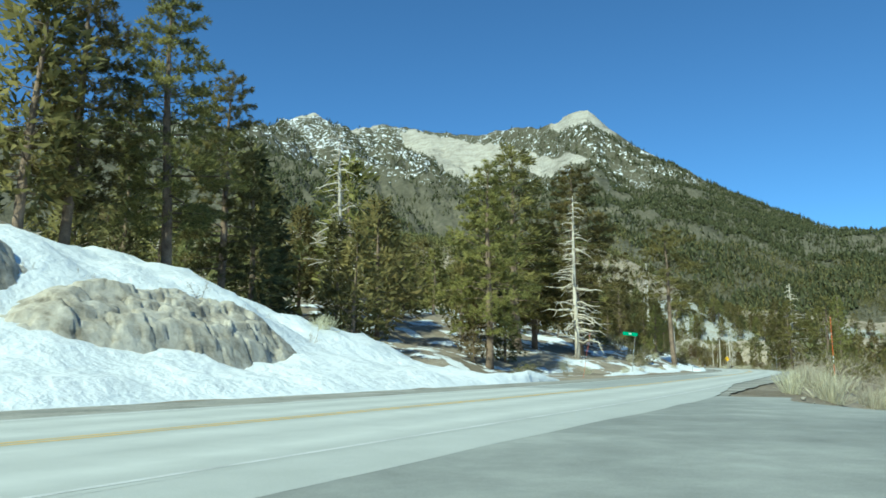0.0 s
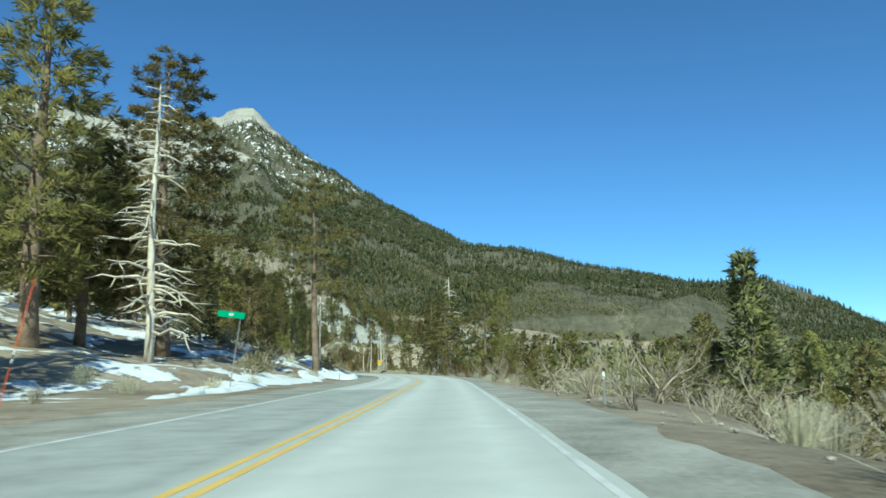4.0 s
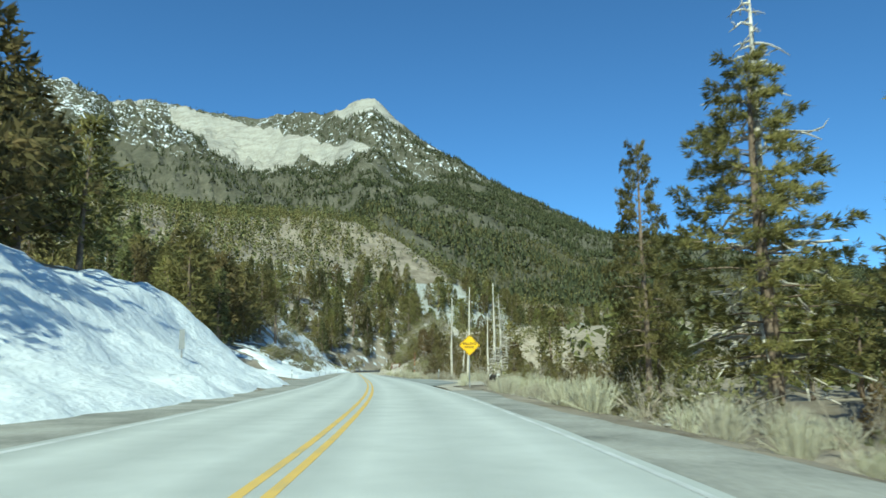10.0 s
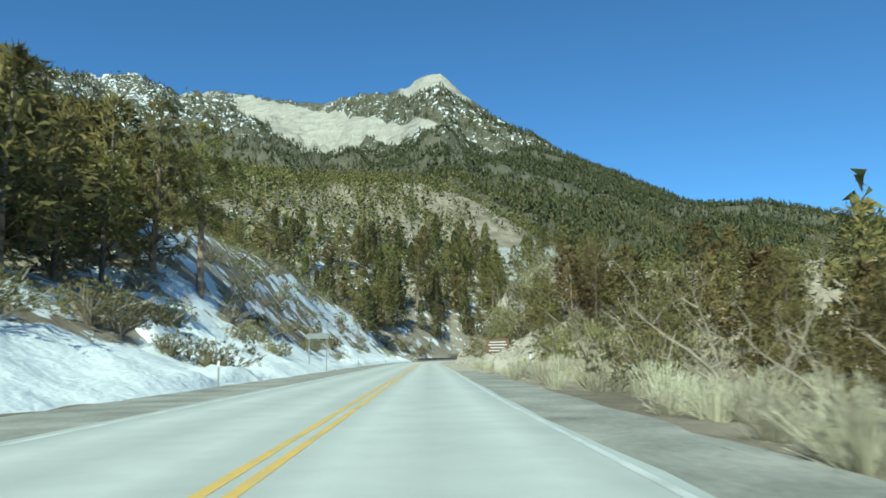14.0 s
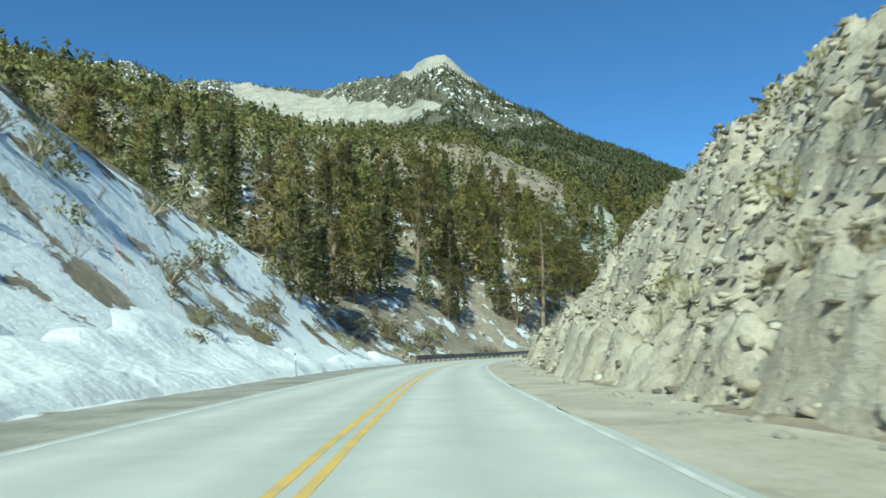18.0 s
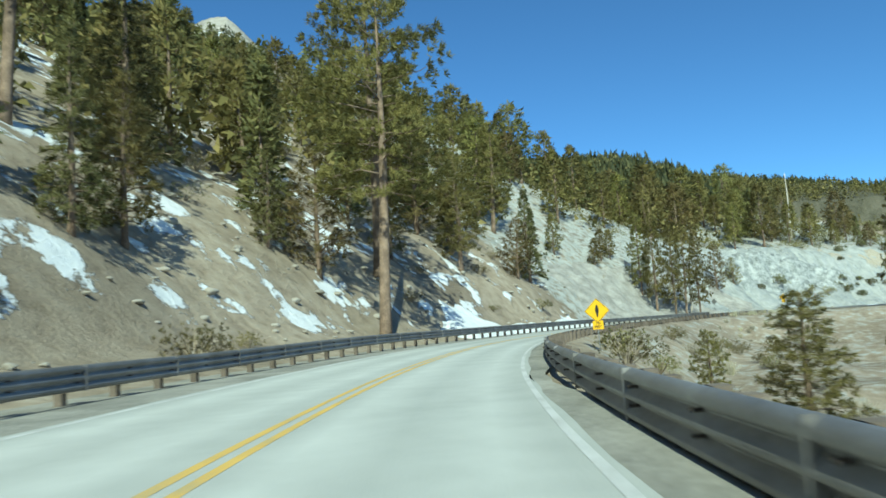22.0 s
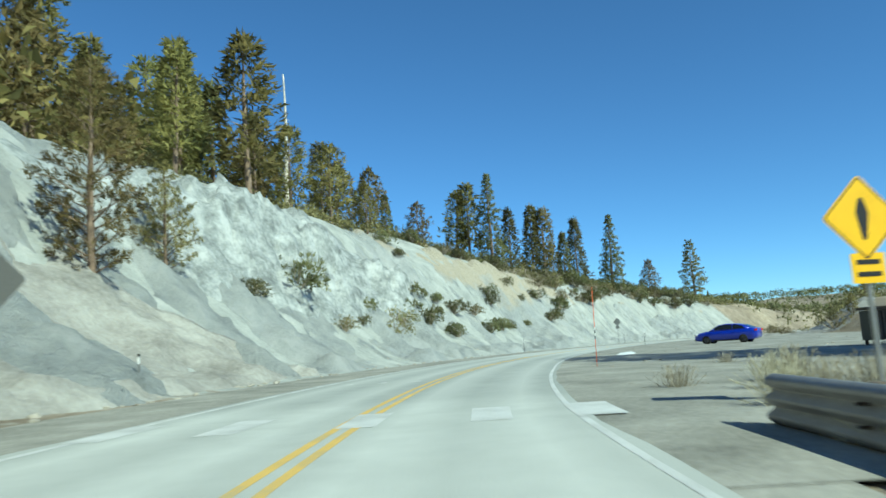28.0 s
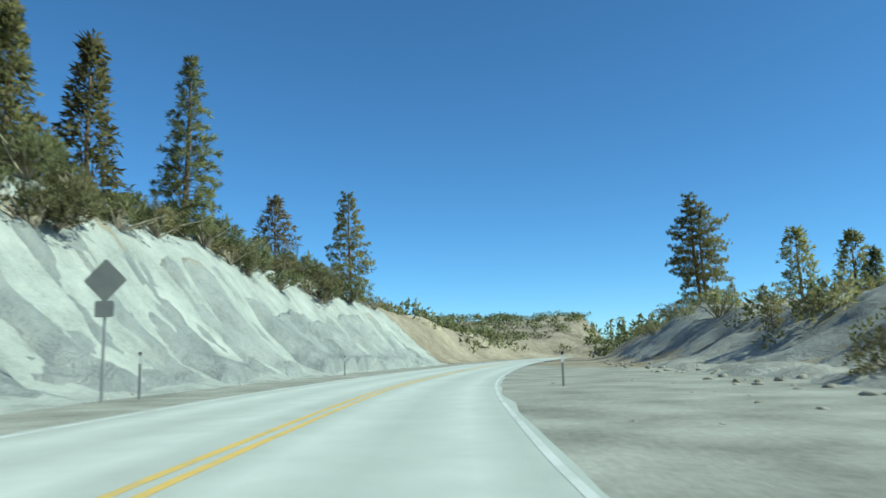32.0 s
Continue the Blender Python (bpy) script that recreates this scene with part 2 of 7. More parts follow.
# ---- the road's line and the lie of the land ----
KNOTS = [(-44, -62), (-25, -27), (-6.07, 7.2), (5.49, 27.77), (15.68, 47.39), (25.54, 66.95), (35.3, 86.83), (43.89, 106.86), (51.16, 127.34),
         (57.33, 148.59), (62.33, 169.75), (66.62, 191.58), (70.34, 213.02), (74.01, 234.79), (77.61, 256.64), (81.19, 278.3),
         (84.71, 299.86), (88.28, 321.72), (92.3, 343.18), (97.52, 364.74), (105.23, 385.69), (115.91, 405.31), (129.17, 423.19),
         (145.25, 438.46), (162.26, 452.29), (180.91, 464.51), (201.72, 473.11), (223.18, 478.51), (245.1, 480.78), (267.51, 480.16),
         (288, 477.2), (310, 472), (345, 460.5), (390, 443), (450, 418)]


def spline(knots, step):
    k = np.array(knots, dtype=float)
    k = np.vstack([2 * k[0] - k[1], k, 2 * k[-1] - k[-2]])
    out = []
    for i in range(1, len(k) - 2):
        p0, p1, p2, p3 = k[i - 1:i + 3]
        n = max(2, int(np.linalg.norm(p2 - p1) / step))
        for j in range(n):
            t = j / n
            out.append(0.5 * (2 * p1 + (p2 - p0) * t + (2 * p0 - 5 * p1 + 4 * p2 - p3) * t * t + (3 * p1 - p0 - 3 * p2 + p3) * t ** 3))
    out.append(k[-2])
    return np.array(out)


CL = spline(KNOTS, 1.0)
CS = np.concatenate([[0], np.cumsum(np.linalg.norm(np.diff(CL, axis=0), axis=1))])
CS -= CS[np.argmin(np.hypot(CL[:, 0] + 6.07, CL[:, 1] - 7.2))] - 6.0      # s = 0 beside the start of the drive
CT = np.gradient(CL, axis=0)
CT /= np.linalg.norm(CT, axis=1)[:, None]


def at_sd(s, d, z=0.0):
    """World place at s metres along the road and d metres to the right of its middle."""
    i = [np.interp(s, CS, a) for a in (CL[:, 0], CL[:, 1], CT[:, 0], CT[:, 1])]
    return np.stack([i[0] + i[3] * d, i[1] - i[2] * d, np.broadcast_to(z, np.shape(i[0] + d * 1.0))], -1)


def head(s):
    return math.degrees(math.atan2(-np.interp(s, CS, CT[:, 0]), np.interp(s, CS, CT[:, 1])))


def sd_of(x, y):
    x, y = np.ravel(x), np.ravel(y)
    s, d = np.empty(len(x)), np.empty(len(x))
    for a in range(0, len(x), 20000):
        q = np.stack([x[a:a + 20000], y[a:a + 20000]], 1)
        c = CL[::3]
        i = np.argmin((q[:, None, 0] - c[None, :, 0]) ** 2 + (q[:, None, 1] - c[None, :, 1]) ** 2, axis=1) * 3
        w = q - CL[i]
        along = w[:, 0] * CT[i, 0] + w[:, 1] * CT[i, 1]
        s[a:a + 20000] = CS[i] + along
        side = w[:, 0] * CT[i, 1] - w[:, 1] * CT[i, 0]
        far = np.hypot(w[:, 0], w[:, 1])
        d[a:a + 20000] = np.where(np.abs(along) < 3, side, np.copysign(far, side))
    return s, d


# along s: left flat width, left bank height and run, hill behind; then the same on the right
LEFT = np.array([(-80, 7.0, 4.6, 10, .45), (26, 6.8, 3.6, 9, .45), (41, 6.6, .5, 6, .35), (48, 15, .2, 6, .3), (62, 15, .3, 6, .35), (80, 9, .5, 5, .35),
                 (115, 7, .9, 5, .4), (150, 6.3, 1.8, 6, .4), (168, 6.2, 3.2, 8, .4), (184, 5.2, 4.4, 8, .4), (209, 5.0, 4.4, 8, .4), (216, 11, 1.0, 6, .35), (226, 14, .6, 6, .3),
                 (234, 6.6, 1.4, 6, .35), (270, 6.4, 2.6, 8, .42), (290, 6.3, 4.0, 9, .45), (300, 6.2, 8, 13, .6), (314, 6.2, 11.5, 16, .68), (368, 6.2, 12.5, 16, .75), (384, 6.3, 10, 14, .66), (393, 6.6, 6.5, 10, .72), (401, 7, 3.5, 9, .85), (430, 6.4, 2.6, 8, 1.35), (470, 6.4, 2.2, 7, 1.42),
                 (505, 6.6, 2.0, 6, 1.45), (535, 7.4, 3.5, 8, 1.6), (552, 7.4, 9, 14, 1.15), (566, 7.4, 9.4, 15, .66), (585, 7.4, 9.8, 14, .7), (612, 7.2, 8.5, 11.5, .72), (650, 7.0, 6.6, 9, .62),
                 (705, 7, 5.0, 8, .42), (790, 7, 3, 6, .25)])
RIGHT = np.array([(-80, 22, -1, 12, 1), (12, 20, -1, 12, 1), (26, 6.2, -2.5, 10, 1), (60, 5.8, -4, 16, 1), (100, 5.4, -4, 9, 1), (122, 5.4, -2.2, 5, .6),
                  (202, 5.6, -1.2, 6, .5), (211, 10, -.5, 8, .3), (232, 9.5, -.5, 8, .2), (242, 5.1, -.8, 4, .1), (268, 5.4, -.5, 5, 0), (276, 5.6, .6, 8, 0), (286, 5.6, 2.4, 8, 0), (300, 5.7, 6.5, 9, 0),
                  (314, 5.8, 9.5, 10, -.2), (358, 5.6, 10, 10.5, 0), (370, 5.7, 8, 10, 0), (380, 5.6, 6.6, 9.5, .1), (387, 5.4, 5.6, 8.5, .2), (393, 5.2, 4.2, 6, .2), (398, 6.2, 2.2, 6, .3), (403, 6.2, -1.5, 9, .5), (409, 5.0, -4, 11, .6), (418, 3.3, -5.0, 10, .4),
                  (515, 3.4, -3.5, 9, .3), (532, 9, -1.5, 12, .3), (548, 26, -.5, 12, .1), (612, 28, .8, 8, 0), (634, 16, 2.8, 8, 0), (670, 10, 3.6, 9, 0), (790, 8, 3, 8, 0)])


def smooth01(t):
    t = np.clip(t, 0, 1)
    return t * t * (3 - 2 * t)


def ground(x, y, rough=True):
    """Height of the ground sheet."""
    x, y = np.asarray(x, dtype=float), np.asarray(y, dtype=float)
    s, d = sd_of(x, y)
    a = np.abs(d)
    w, h, r, m = (np.interp(s, LEFT[:, 0], LEFT[:, k]) for k in range(1, 5))
    u = np.maximum(0, a - w)
    zl = h * smooth01(u / r * 0.85 + 0.0) / smooth01(0.85) * np.where(u < r, 1, 1) + m * 90 * (1 - np.exp(-np.maximum(0, u - r * 0.6) / 150))
    zl = np.minimum(zl, 140)
    w, h, r, m = (np.interp(s, RIGHT[:, 0], RIGHT[:, k]) for k in range(1, 5))
    v = np.maximum(0, a - w)
    zr = h * smooth01(v / r) - m * 12 * (1 - np.exp(-np.maximum(0, v - r) / 70))
    z = np.where(d < 0, zl, zr)
    if rough:
        off = np.where(d < 0, u, v)
        k = smooth01((off - 0.5) / 6)
        z = z + k * ((fbm(x / 14, y / 14, 3) - .5) * 3.0 + (fbm(x / 3.1, y / 3.1, 9) - .5) * 0.9)
    z = np.minimum(z - 0.07, np.where(np.where(d < 0, u, v) <= 0.3, -0.07, 999.0))
    return z.reshape(x.shape)


def gz(x, y):
    return float(ground(np.array([x]), np.array([y]))[0])


# ---- ground sheet ----
def axis(lo, hi, step, reach):
    core = np.arange(lo, hi + step / 2, step)
    out, s = [], step
    e = 0.0
    while e < reach:
        s *= 1.14
        e += s
        out.append(e)
    out = np.array(out)
    return np.concatenate([lo - out[::-1], core, hi + out])


def ground_masks(x, y, z):
    """Snow, pale scree and warm dirt, each 0..1."""
    s, d = sd_of(x, y)
    n1, n2 = fbm(x / 9, y / 9, 21), fbm(x / 22, y / 22, 31)
    snow = np.zeros(len(x))

    def zone(s0, s1, d0, d1, amount, soft=6):
        k = smooth01((s - s0) / soft + .5) * smooth01((s1 - s) / soft + .5) * smooth01((d - d0) / 3 + .5) * smooth01((d1 - d) / 3 + .5)
        return k * amount
    for q in SNOW_ZONES:
        snow = np.maximum(snow, zone(*q))
    snow = np.clip(snow, 0, 1)
    scree = np.maximum(zone(552, 700, -24, -6.2, 1.0, 16), zone(505, 640, -70, -6.5, .56))
    scree = np.maximum(scree, zone(400, 510, -70, -7, .15))
    scree = np.maximum(scree, zone(415, 548, 3.5, 60, .42))
    scree = np.maximum(scree, zone(270, 380, 6, 30, .25))
    dirt = 0.35 + 0.5 * n2
    dirt = np.maximum(dirt, zone(270, 384, 5, 40, .85))
    return snow, scree, np.clip(dirt, 0, 1)


SNOW_ZONES = [(-90, 60, -70, -9, .6), (44, 118, -60, -10.5, .54), (112, 200, -60, -6.2, .62), (200, 280, -60, -12, .58), (268, 396, -12.5, -5.4, .85), (268, 345, -24, -12, .6), (340, 396, -22, -12, .74),
              (262, 396, -60, -20, .46), (390, 500, -26, -9, .5), (384, 500, -80, -20, .48), (120, 175, 11, 30, .5), (402, 425, 7.5, 14, .6), (470, 520, -30, -9, .45)]

m, nd, lk, b = mat("hillside", 0.95, 0, 0.15)
at = nd.new("ShaderNodeAttribute")
at.attribute_name = "mask"
sep = nd.new("ShaderNodeSeparateColor")
lk.new(at.outputs["Color"], sep.inputs[0])
fine, mid, big = noise_fac(nd, lk, 7, 6, 0.7), noise_fac(nd, lk, 0.9, 5, 0.6), noise_fac(nd, lk, 0.12, 4)
soil = ramp(nd, lk, calc(nd, lk, 'ADD', calc(nd, lk, 'MULTIPLY', mid, .6), calc(nd, lk, 'MULTIPLY', fine, .4)),
            [(0.3, (0.16, 0.13, 0.095)), (0.48, (0.31, 0.26, 0.195)), (0.64, (0.38, 0.33, 0.255)), (0.8, (0.5, 0.445, 0.36))])
litter = ramp(nd, lk, fine, [(0.35, (0.07, 0.055, 0.035)), (0.65, (0.17, 0.135, 0.09))])
soil = mixc(nd, lk, calc(nd, lk, 'MULTIPLY', ramp(nd, lk, big, [(0.4, (0, 0, 0)), (0.6, (1, 1, 1))]), 0.6), soil, litter)
warm = ramp(nd, lk, mid, [(0.3, (0.3, 0.24, 0.165)), (0.6, (0.47, 0.4, 0.29)), (0.8, (0.58, 0.51, 0.4))])
soil = mixc(nd, lk, ramp(nd, lk, sep.outputs[2], [(0.55, (0, 0, 0)), (0.85, (1, 1, 1))]), soil, warm)
streak = noise_fac(nd, lk, 0.5, 6, 0.65, (1.0, 1.0, 0.35))
scree = ramp(nd, lk, calc(nd, lk, 'ADD', calc(nd, lk, 'MULTIPLY', streak, .65), calc(nd, lk, 'MULTIPLY', fine, .35)),
             [(0.28, (0.19, 0.195, 0.18)), (0.45, (0.34, 0.35, 0.32)), (0.6, (0.46, 0.465, 0.425)), (0.75, (0.54, 0.53, 0.48))])
k = calc(nd, lk, 'ADD', sep.outputs[1], calc(nd, lk, 'MULTIPLY', calc(nd, lk, 'SUBTRACT', mid, .5), 0.9))
soil = mixc(nd, lk, ramp(nd, lk, k, [(0.42, (0, 0, 0)), (0.58, (1, 1, 1))]), soil, scree)
snowcol = ramp(nd, lk, mid, [(0.3, (0.66, 0.685, 0.69)), (0.6, (0.77, 0.785, 0.78))])
k = calc(nd, lk, 'ADD', sep.outputs[0], calc(nd, lk, 'MULTIPLY', calc(nd, lk, 'SUBTRACT', noise_fac(nd, lk, 0.28, 5, 0.6), .5), 1.7))
k = calc(nd, lk, 'ADD', k, calc(nd, lk, 'MULTIPLY', calc(nd, lk, 'SUBTRACT', fine, .5), 0.25))
isnow = ramp(nd, lk, k, [(0.60, (0, 0, 0)), (0.64, (1, 1, 1))])
lk.new(mixc(nd, lk, isnow, soil, snowcol), b.inputs["Base Color"])
bump(nd, lk, b, calc(nd, lk, 'ADD', calc(nd, lk, 'ADD', calc(nd, lk, 'MULTIPLY', fine, .3), mid), calc(nd, lk, 'MULTIPLY', isnow, .5)), 0.8, 0.25)
M_GROUND = m

gx, gy = axis(-40, 400, 1.9, 3600), axis(-60, 600, 2.1, 3600)
X, Y = np.meshgrid(gx, gy)
xf, yf = X.ravel(), Y.ravel()
zf = ground(xf, yf)
reach = np.hypot(xf - 150, yf - 280)
zf = np.where(reach > 440, zf * np.clip(1 - (reach - 440) / 500, 0, 1) - np.clip((reach - 440) / 500, 0, 1) * 40, zf)
nx, ny = len(gx), len(gy)
idx = np.arange(nx * ny).reshape(ny, nx)
quads = np.stack([idx[:-1, :-1], idx[:-1, 1:], idx[1:, 1:], idx[1:, :-1]], -1).reshape(-1, 4)
me = mesh_of("ground", np.stack([xf, yf, zf], 1), quads, M_GROUND, True)
ms = ground_masks(xf, yf, zf)
att = me.attributes.new("mask", 'FLOAT_COLOR', 'POINT')
att.data.foreach_set("color", np.stack([*ms, np.ones(len(xf))], 1).astype(np.float32).ravel())
tagged(new("ground", me), "rocky mountain ground with dry soil, scree and old snow", "ground", kind="structure")

# ---- mountains ----
CEN = (110.0, 350.0)
# azimuth from +y, distance of the crest, its height
CREST = np.array([(-180, 1500, 120), (-70, 1500, 330), (-34, 1400, 500), (-24.3, 1400, 520), (-19.7, 1800, 655), (-17, 2575, 936), (-14.3, 2571, 978), (-12.6, 2500, 915),
                  (-11, 2468, 890), (-8.2, 2515, 938), (-4.5, 2261, 835), (-.4, 2058, 755), (2.3, 1857, 709), (6.2, 1655, 656), (7.4, 1620, 658), (8.4, 1580, 662), (9.3, 1560, 660), (10.1, 1552, 662),
                  (10.9, 1548, 644), (12.1, 1533, 600), (14.6, 1493, 535), (18, 1453, 474), (21.8, 1404, 403), (26.5, 1356, 325), (31, 1308, 269), (33.3, 1259, 247),
                  (37.1, 1185, 228), (44.1, 1198, 187), (55, 1225, 152), (58.7, 1236, 156), (62.4, 1248, 118), (66.9, 1265, 62), (80, 1300, -10), (100, 1300, -40), (150, 1300, -40), (180, 1500, 20)])
az = np.concatenate([np.arange(-180, -40, 3.0), np.arange(-40, 75, 0.28), np.arange(75, 180.1, 3.0)])
az[-1] = 180.0
uu = np.concatenate([np.linspace(0.0, 1.0, 74), np.linspace(1.03, 1.5, 10)])
AZ, K = np.meshgrid(az, uu)
NEAR = np.array([(-180, 720), (-60, 560), (-40, 420), (-25, 300), (45, 300), (62, 520), (90, 640), (180, 720)])
near_rim = np.interp(AZ, NEAR[:, 0], NEAR[:, 1]) / np.interp(AZ, CREST[:, 0], CREST[:, 1])
U = np.where(K <= 1, near_rim + (1 - near_rim) * K, K)


def mountain(azd, u):
    rc, zc = np.interp(azd, CREST[:, 0], CREST[:, 1]), np.interp(azd, CREST[:, 0], CREST[:, 2])
    r = u * rc
    sharp = np.exp(-((azd - 6) / 13.0) ** 2)
    low = zc * (u - 0.12) / 0.88
    two = np.where(u < .84, .60 * (u - .12) / .72, .60 + .40 * ((u - .84) / .16))
    z = low * (1 - sharp) + zc * two * sharp
    z = np.where(u > 1, zc * (1 - 0.9 * (u - 1)), z)
    x, y = CEN[0] + r * np.sin(np.radians(azd)), CEN[1] + r * np.cos(np.radians(azd))
    rel = np.clip(zc / 650, 0.12, 1.4) * smooth01((u - .12) / .3)
    ridge = 1 - np.abs(2 * fbm(x / 260, y / 260, 5, 5, .55) - 1)
    ridge2 = 1 - np.abs(2 * fbm(x / 70, y / 70, 8, 4, .6) - 1)
    edge = 1 - 0.75 * np.exp(-((u - 1) / 0.05) ** 2)
    z = z + np.interp(azd, [-45, -25, 0, 9, 18, 27, 38], [0, 40, 44, 34, 14, 2, 0]) * np.exp(-((r - 370) / 120) ** 2)
    z = z + rel * edge * ((ridge - .6) * 110 + (ridge2 - .6) * 34) + rel * (fbm(x / 24, y / 24, 12, 4, .6) - .5) * 14
    return x, y, z


mx_, my_, mz_ = mountain(AZ.ravel(), U.ravel())
mz_ = np.where(K.ravel() < 0.005, mz_ - 45, mz_)
rows_, cols_ = AZ.shape
idx = np.arange(rows_ * cols_).reshape(rows_, cols_)
quads = np.stack([idx[:-1, :-1], idx[1:, :-1], idx[1:, 1:], idx[:-1, 1:]], -1).reshape(-1, 4)[:, ::-1]


def bare_rock(azd, u):
    """Open pale rock: the slab face, the top of the peak and the far left crags."""
    n = fbm(azd / 2.2, u * 16, 41, 4) - .5
    low = np.interp(azd, [-7.5, -5.4, -1.8, 1.6, 3.4, 9.2, 11], [.92, .84, .6, .8, .86, .848, .86])
    high = np.interp(azd, [-7.5, -5.4, 0, 3.4, 9.2, 11], [.93, .952, .966, .94, .875, .862])
    slab = np.minimum(np.minimum(u - low, high - u) / .02, .8)
    peak = 1 - np.hypot((azd - 9.6) / 3.2, (u - 1.0) / .075)
    crag = (1 - np.hypot((azd + 13) / 5.0, (u - .97) / .09)) * .7
    return np.clip(np.maximum(np.maximum(slab, peak), crag) * 1.6 + n * .9 + .22, 0, 1)


m, nd, lk, b = mat("mountainside", 0.95, 0, 0.1)
at = nd.new("ShaderNodeAttribute")
at.attribute_name = "mask"
sep = nd.new("ShaderNodeSeparateColor")
lk.new(at.outputs["Color"], sep.inputs[0])
n1, n2, n3 = noise_fac(nd, lk, 0.02, 6, 0.65), noise_fac(nd, lk, 0.11, 5, 0.65), noise_fac(nd, lk, 0.006, 3)
strata = noise_fac(nd, lk, 0.03, 5, 0.6, (0.5, 0.5, 3.0))
rock = ramp(nd, lk, calc(nd, lk, 'ADD', calc(nd, lk, 'MULTIPLY', strata, .6), calc(nd, lk, 'MULTIPLY', n2, .4)),
            [(0.3, (0.22, 0.2, 0.165)), (0.45, (0.365, 0.335, 0.28)), (0.62, (0.48, 0.445, 0.375))])
brush = ramp(nd, lk, calc(nd, lk, 'ADD', calc(nd, lk, 'MULTIPLY', n1, .45), calc(nd, lk, 'MULTIPLY', n2, .55)),
             [(0.3, (0.07, 0.068, 0.045)), (0.5, (0.125, 0.115, 0.078)), (0.68, (0.2, 0.18, 0.13)), (0.8, (0.34, 0.31, 0.24))])
col = mixc(nd, lk, ramp(nd, lk, sep.outputs[1], [(0.42, (0, 0, 0)), (0.56, (1, 1, 1))]), brush, rock)
k = calc(nd, lk, 'ADD', sep.outputs[0], calc(nd, lk, 'MULTIPLY', calc(nd, lk, 'SUBTRACT', n2, .5), 1.6))
k = calc(nd, lk, 'ADD', k, calc(nd, lk, 'MULTIPLY', calc(nd, lk, 'SUBTRACT', n1, .5), 0.8))
snowm = ramp(nd, lk, k, [(0.60, (0, 0, 0)), (0.66, (1, 1, 1))])
lk.new(mixc(nd, lk, snowm, col, (0.76, 0.78, 0.8)), b.inputs["Base Color"])
bump(nd, lk, b, calc(nd, lk, 'ADD', strata, n2), 0.7, 6.0)
me = mesh_of("mountain", np.stack([mx_, my_, mz_], 1), quads, m, True)
hgt = np.clip(mz_ / 900, 0, 1)
a_, u_ = AZ.ravel(), U.ravel()
snow_m = 0.12 + 0.34 * smooth01((hgt - .27) / .2) + 0.07 * np.exp(-((a_ + 13) / 8) ** 2) * smooth01((hgt - .2) / .3) - .25 * smooth01((a_ - 22) / 12)
snow_m = np.where(bare_rock(a_, u_) > .55, snow_m * .3, snow_m)
att = me.attributes.new("mask", 'FLOAT_COLOR', 'POINT')
att.data.foreach_set("color", np.stack([snow_m, bare_rock(a_, u_), hgt, np.ones(len(a_))], 1).astype(np.float32).ravel())
tagged(new("mountain", me), "pale limestone peak above dark conifer slopes with snow", "mountain", kind="structure")


# ---- road ----
def strip(s0, s1, d0, d1, z, name, material, step=1.0, dn=2, label="", thick=0.0, kind="structure", category="road", wob=0.0, seed=1, parent=None):
    """A band along the road between two offsets, which may be numbers or functions of s."""
    ss = np.arange(s0, s1 + step / 2, step)
    a = np.array([d0(q) for q in ss]) if callable(d0) else np.full(len(ss), float(d0))
    c = np.array([d1(q) for q in ss]) if callable(d1) else np.full(len(ss), float(d1))
    if wob:
        a = a + (fbm(ss / 2.2, ss * 0, seed) - .5) * wob
        c = c + (fbm(ss / 1.7, ss * 0 + 9, seed + 3) - .5) * wob
    vs = []
    for k in range(dn):
        t = k / (dn - 1)
        d = a * (1 - t) + c * t
        zz = z(ss, d) if callable(z) else z
        vs.append(at_sd(ss, d, zz))
    n = len(ss)
    v = np.stack(vs).reshape(-1, 3)
    idx = np.arange(n * dn).reshape(dn, n)
    f = np.stack([idx[:-1, :-1], idx[1:, :-1], idx[1:, 1:], idx[:-1, 1:]], -1).reshape(-1, 4)
    me = mesh_of(name, v, f, material, True)
    ob = new(name, me)
    if parent is not None:
        ob.parent = parent
        return tagged(ob, label)
    return tagged(ob, label, category, kind=kind)


m, nd, lk, b = mat("asphalt", 0.85, 0, 0.25)
at = nd.new("ShaderNodeAttribute")
at.attribute_name = "lane"
fine, mid, big = noise_fac(nd, lk, 60, 4, 0.8), noise_fac(nd, lk, 1.1, 5, 0.6), noise_fac(nd, lk, 0.18, 3)
base = ramp(nd, lk, calc(nd, lk, 'ADD', calc(nd, lk, 'MULTIPLY', mid, .5), calc(nd, lk, 'MULTIPLY', big, .5)),
            [(0.3, (0.37, 0.38, 0.345)), (0.5, (0.45, 0.46, 0.42)), (0.7, (0.52, 0.53, 0.485))])
base = mixc(nd, lk, 0.35, base, ramp(nd, lk, fine, [(0.3, (0.25, 0.255, 0.23)), (0.7, (0.62, 0.63, 0.58))]), 'MIX')
sepr = nd.new("ShaderNodeSeparateColor")
lk.new(at.outputs["Color"], sepr.inputs[0])
base = mixc(nd, lk, calc(nd, lk, 'MULTIPLY', sepr.outputs[0], calc(nd, lk, 'ADD', mid, .1)), base, (0.66, 0.665, 0.61))
base = mixc(nd, lk, calc(nd, lk, 'MULTIPLY', sepr.outputs[1], ramp(nd, lk, mid, [(0.3, (.3, .3, .3)), (0.72, (1, 1, 1))])), base, (0.26, 0.27, 0.25))
lk.new(base, b.inputs["Base Color"])
bump(nd, lk, b, fine, 0.25, 0.006)
M_ASPHALT = m
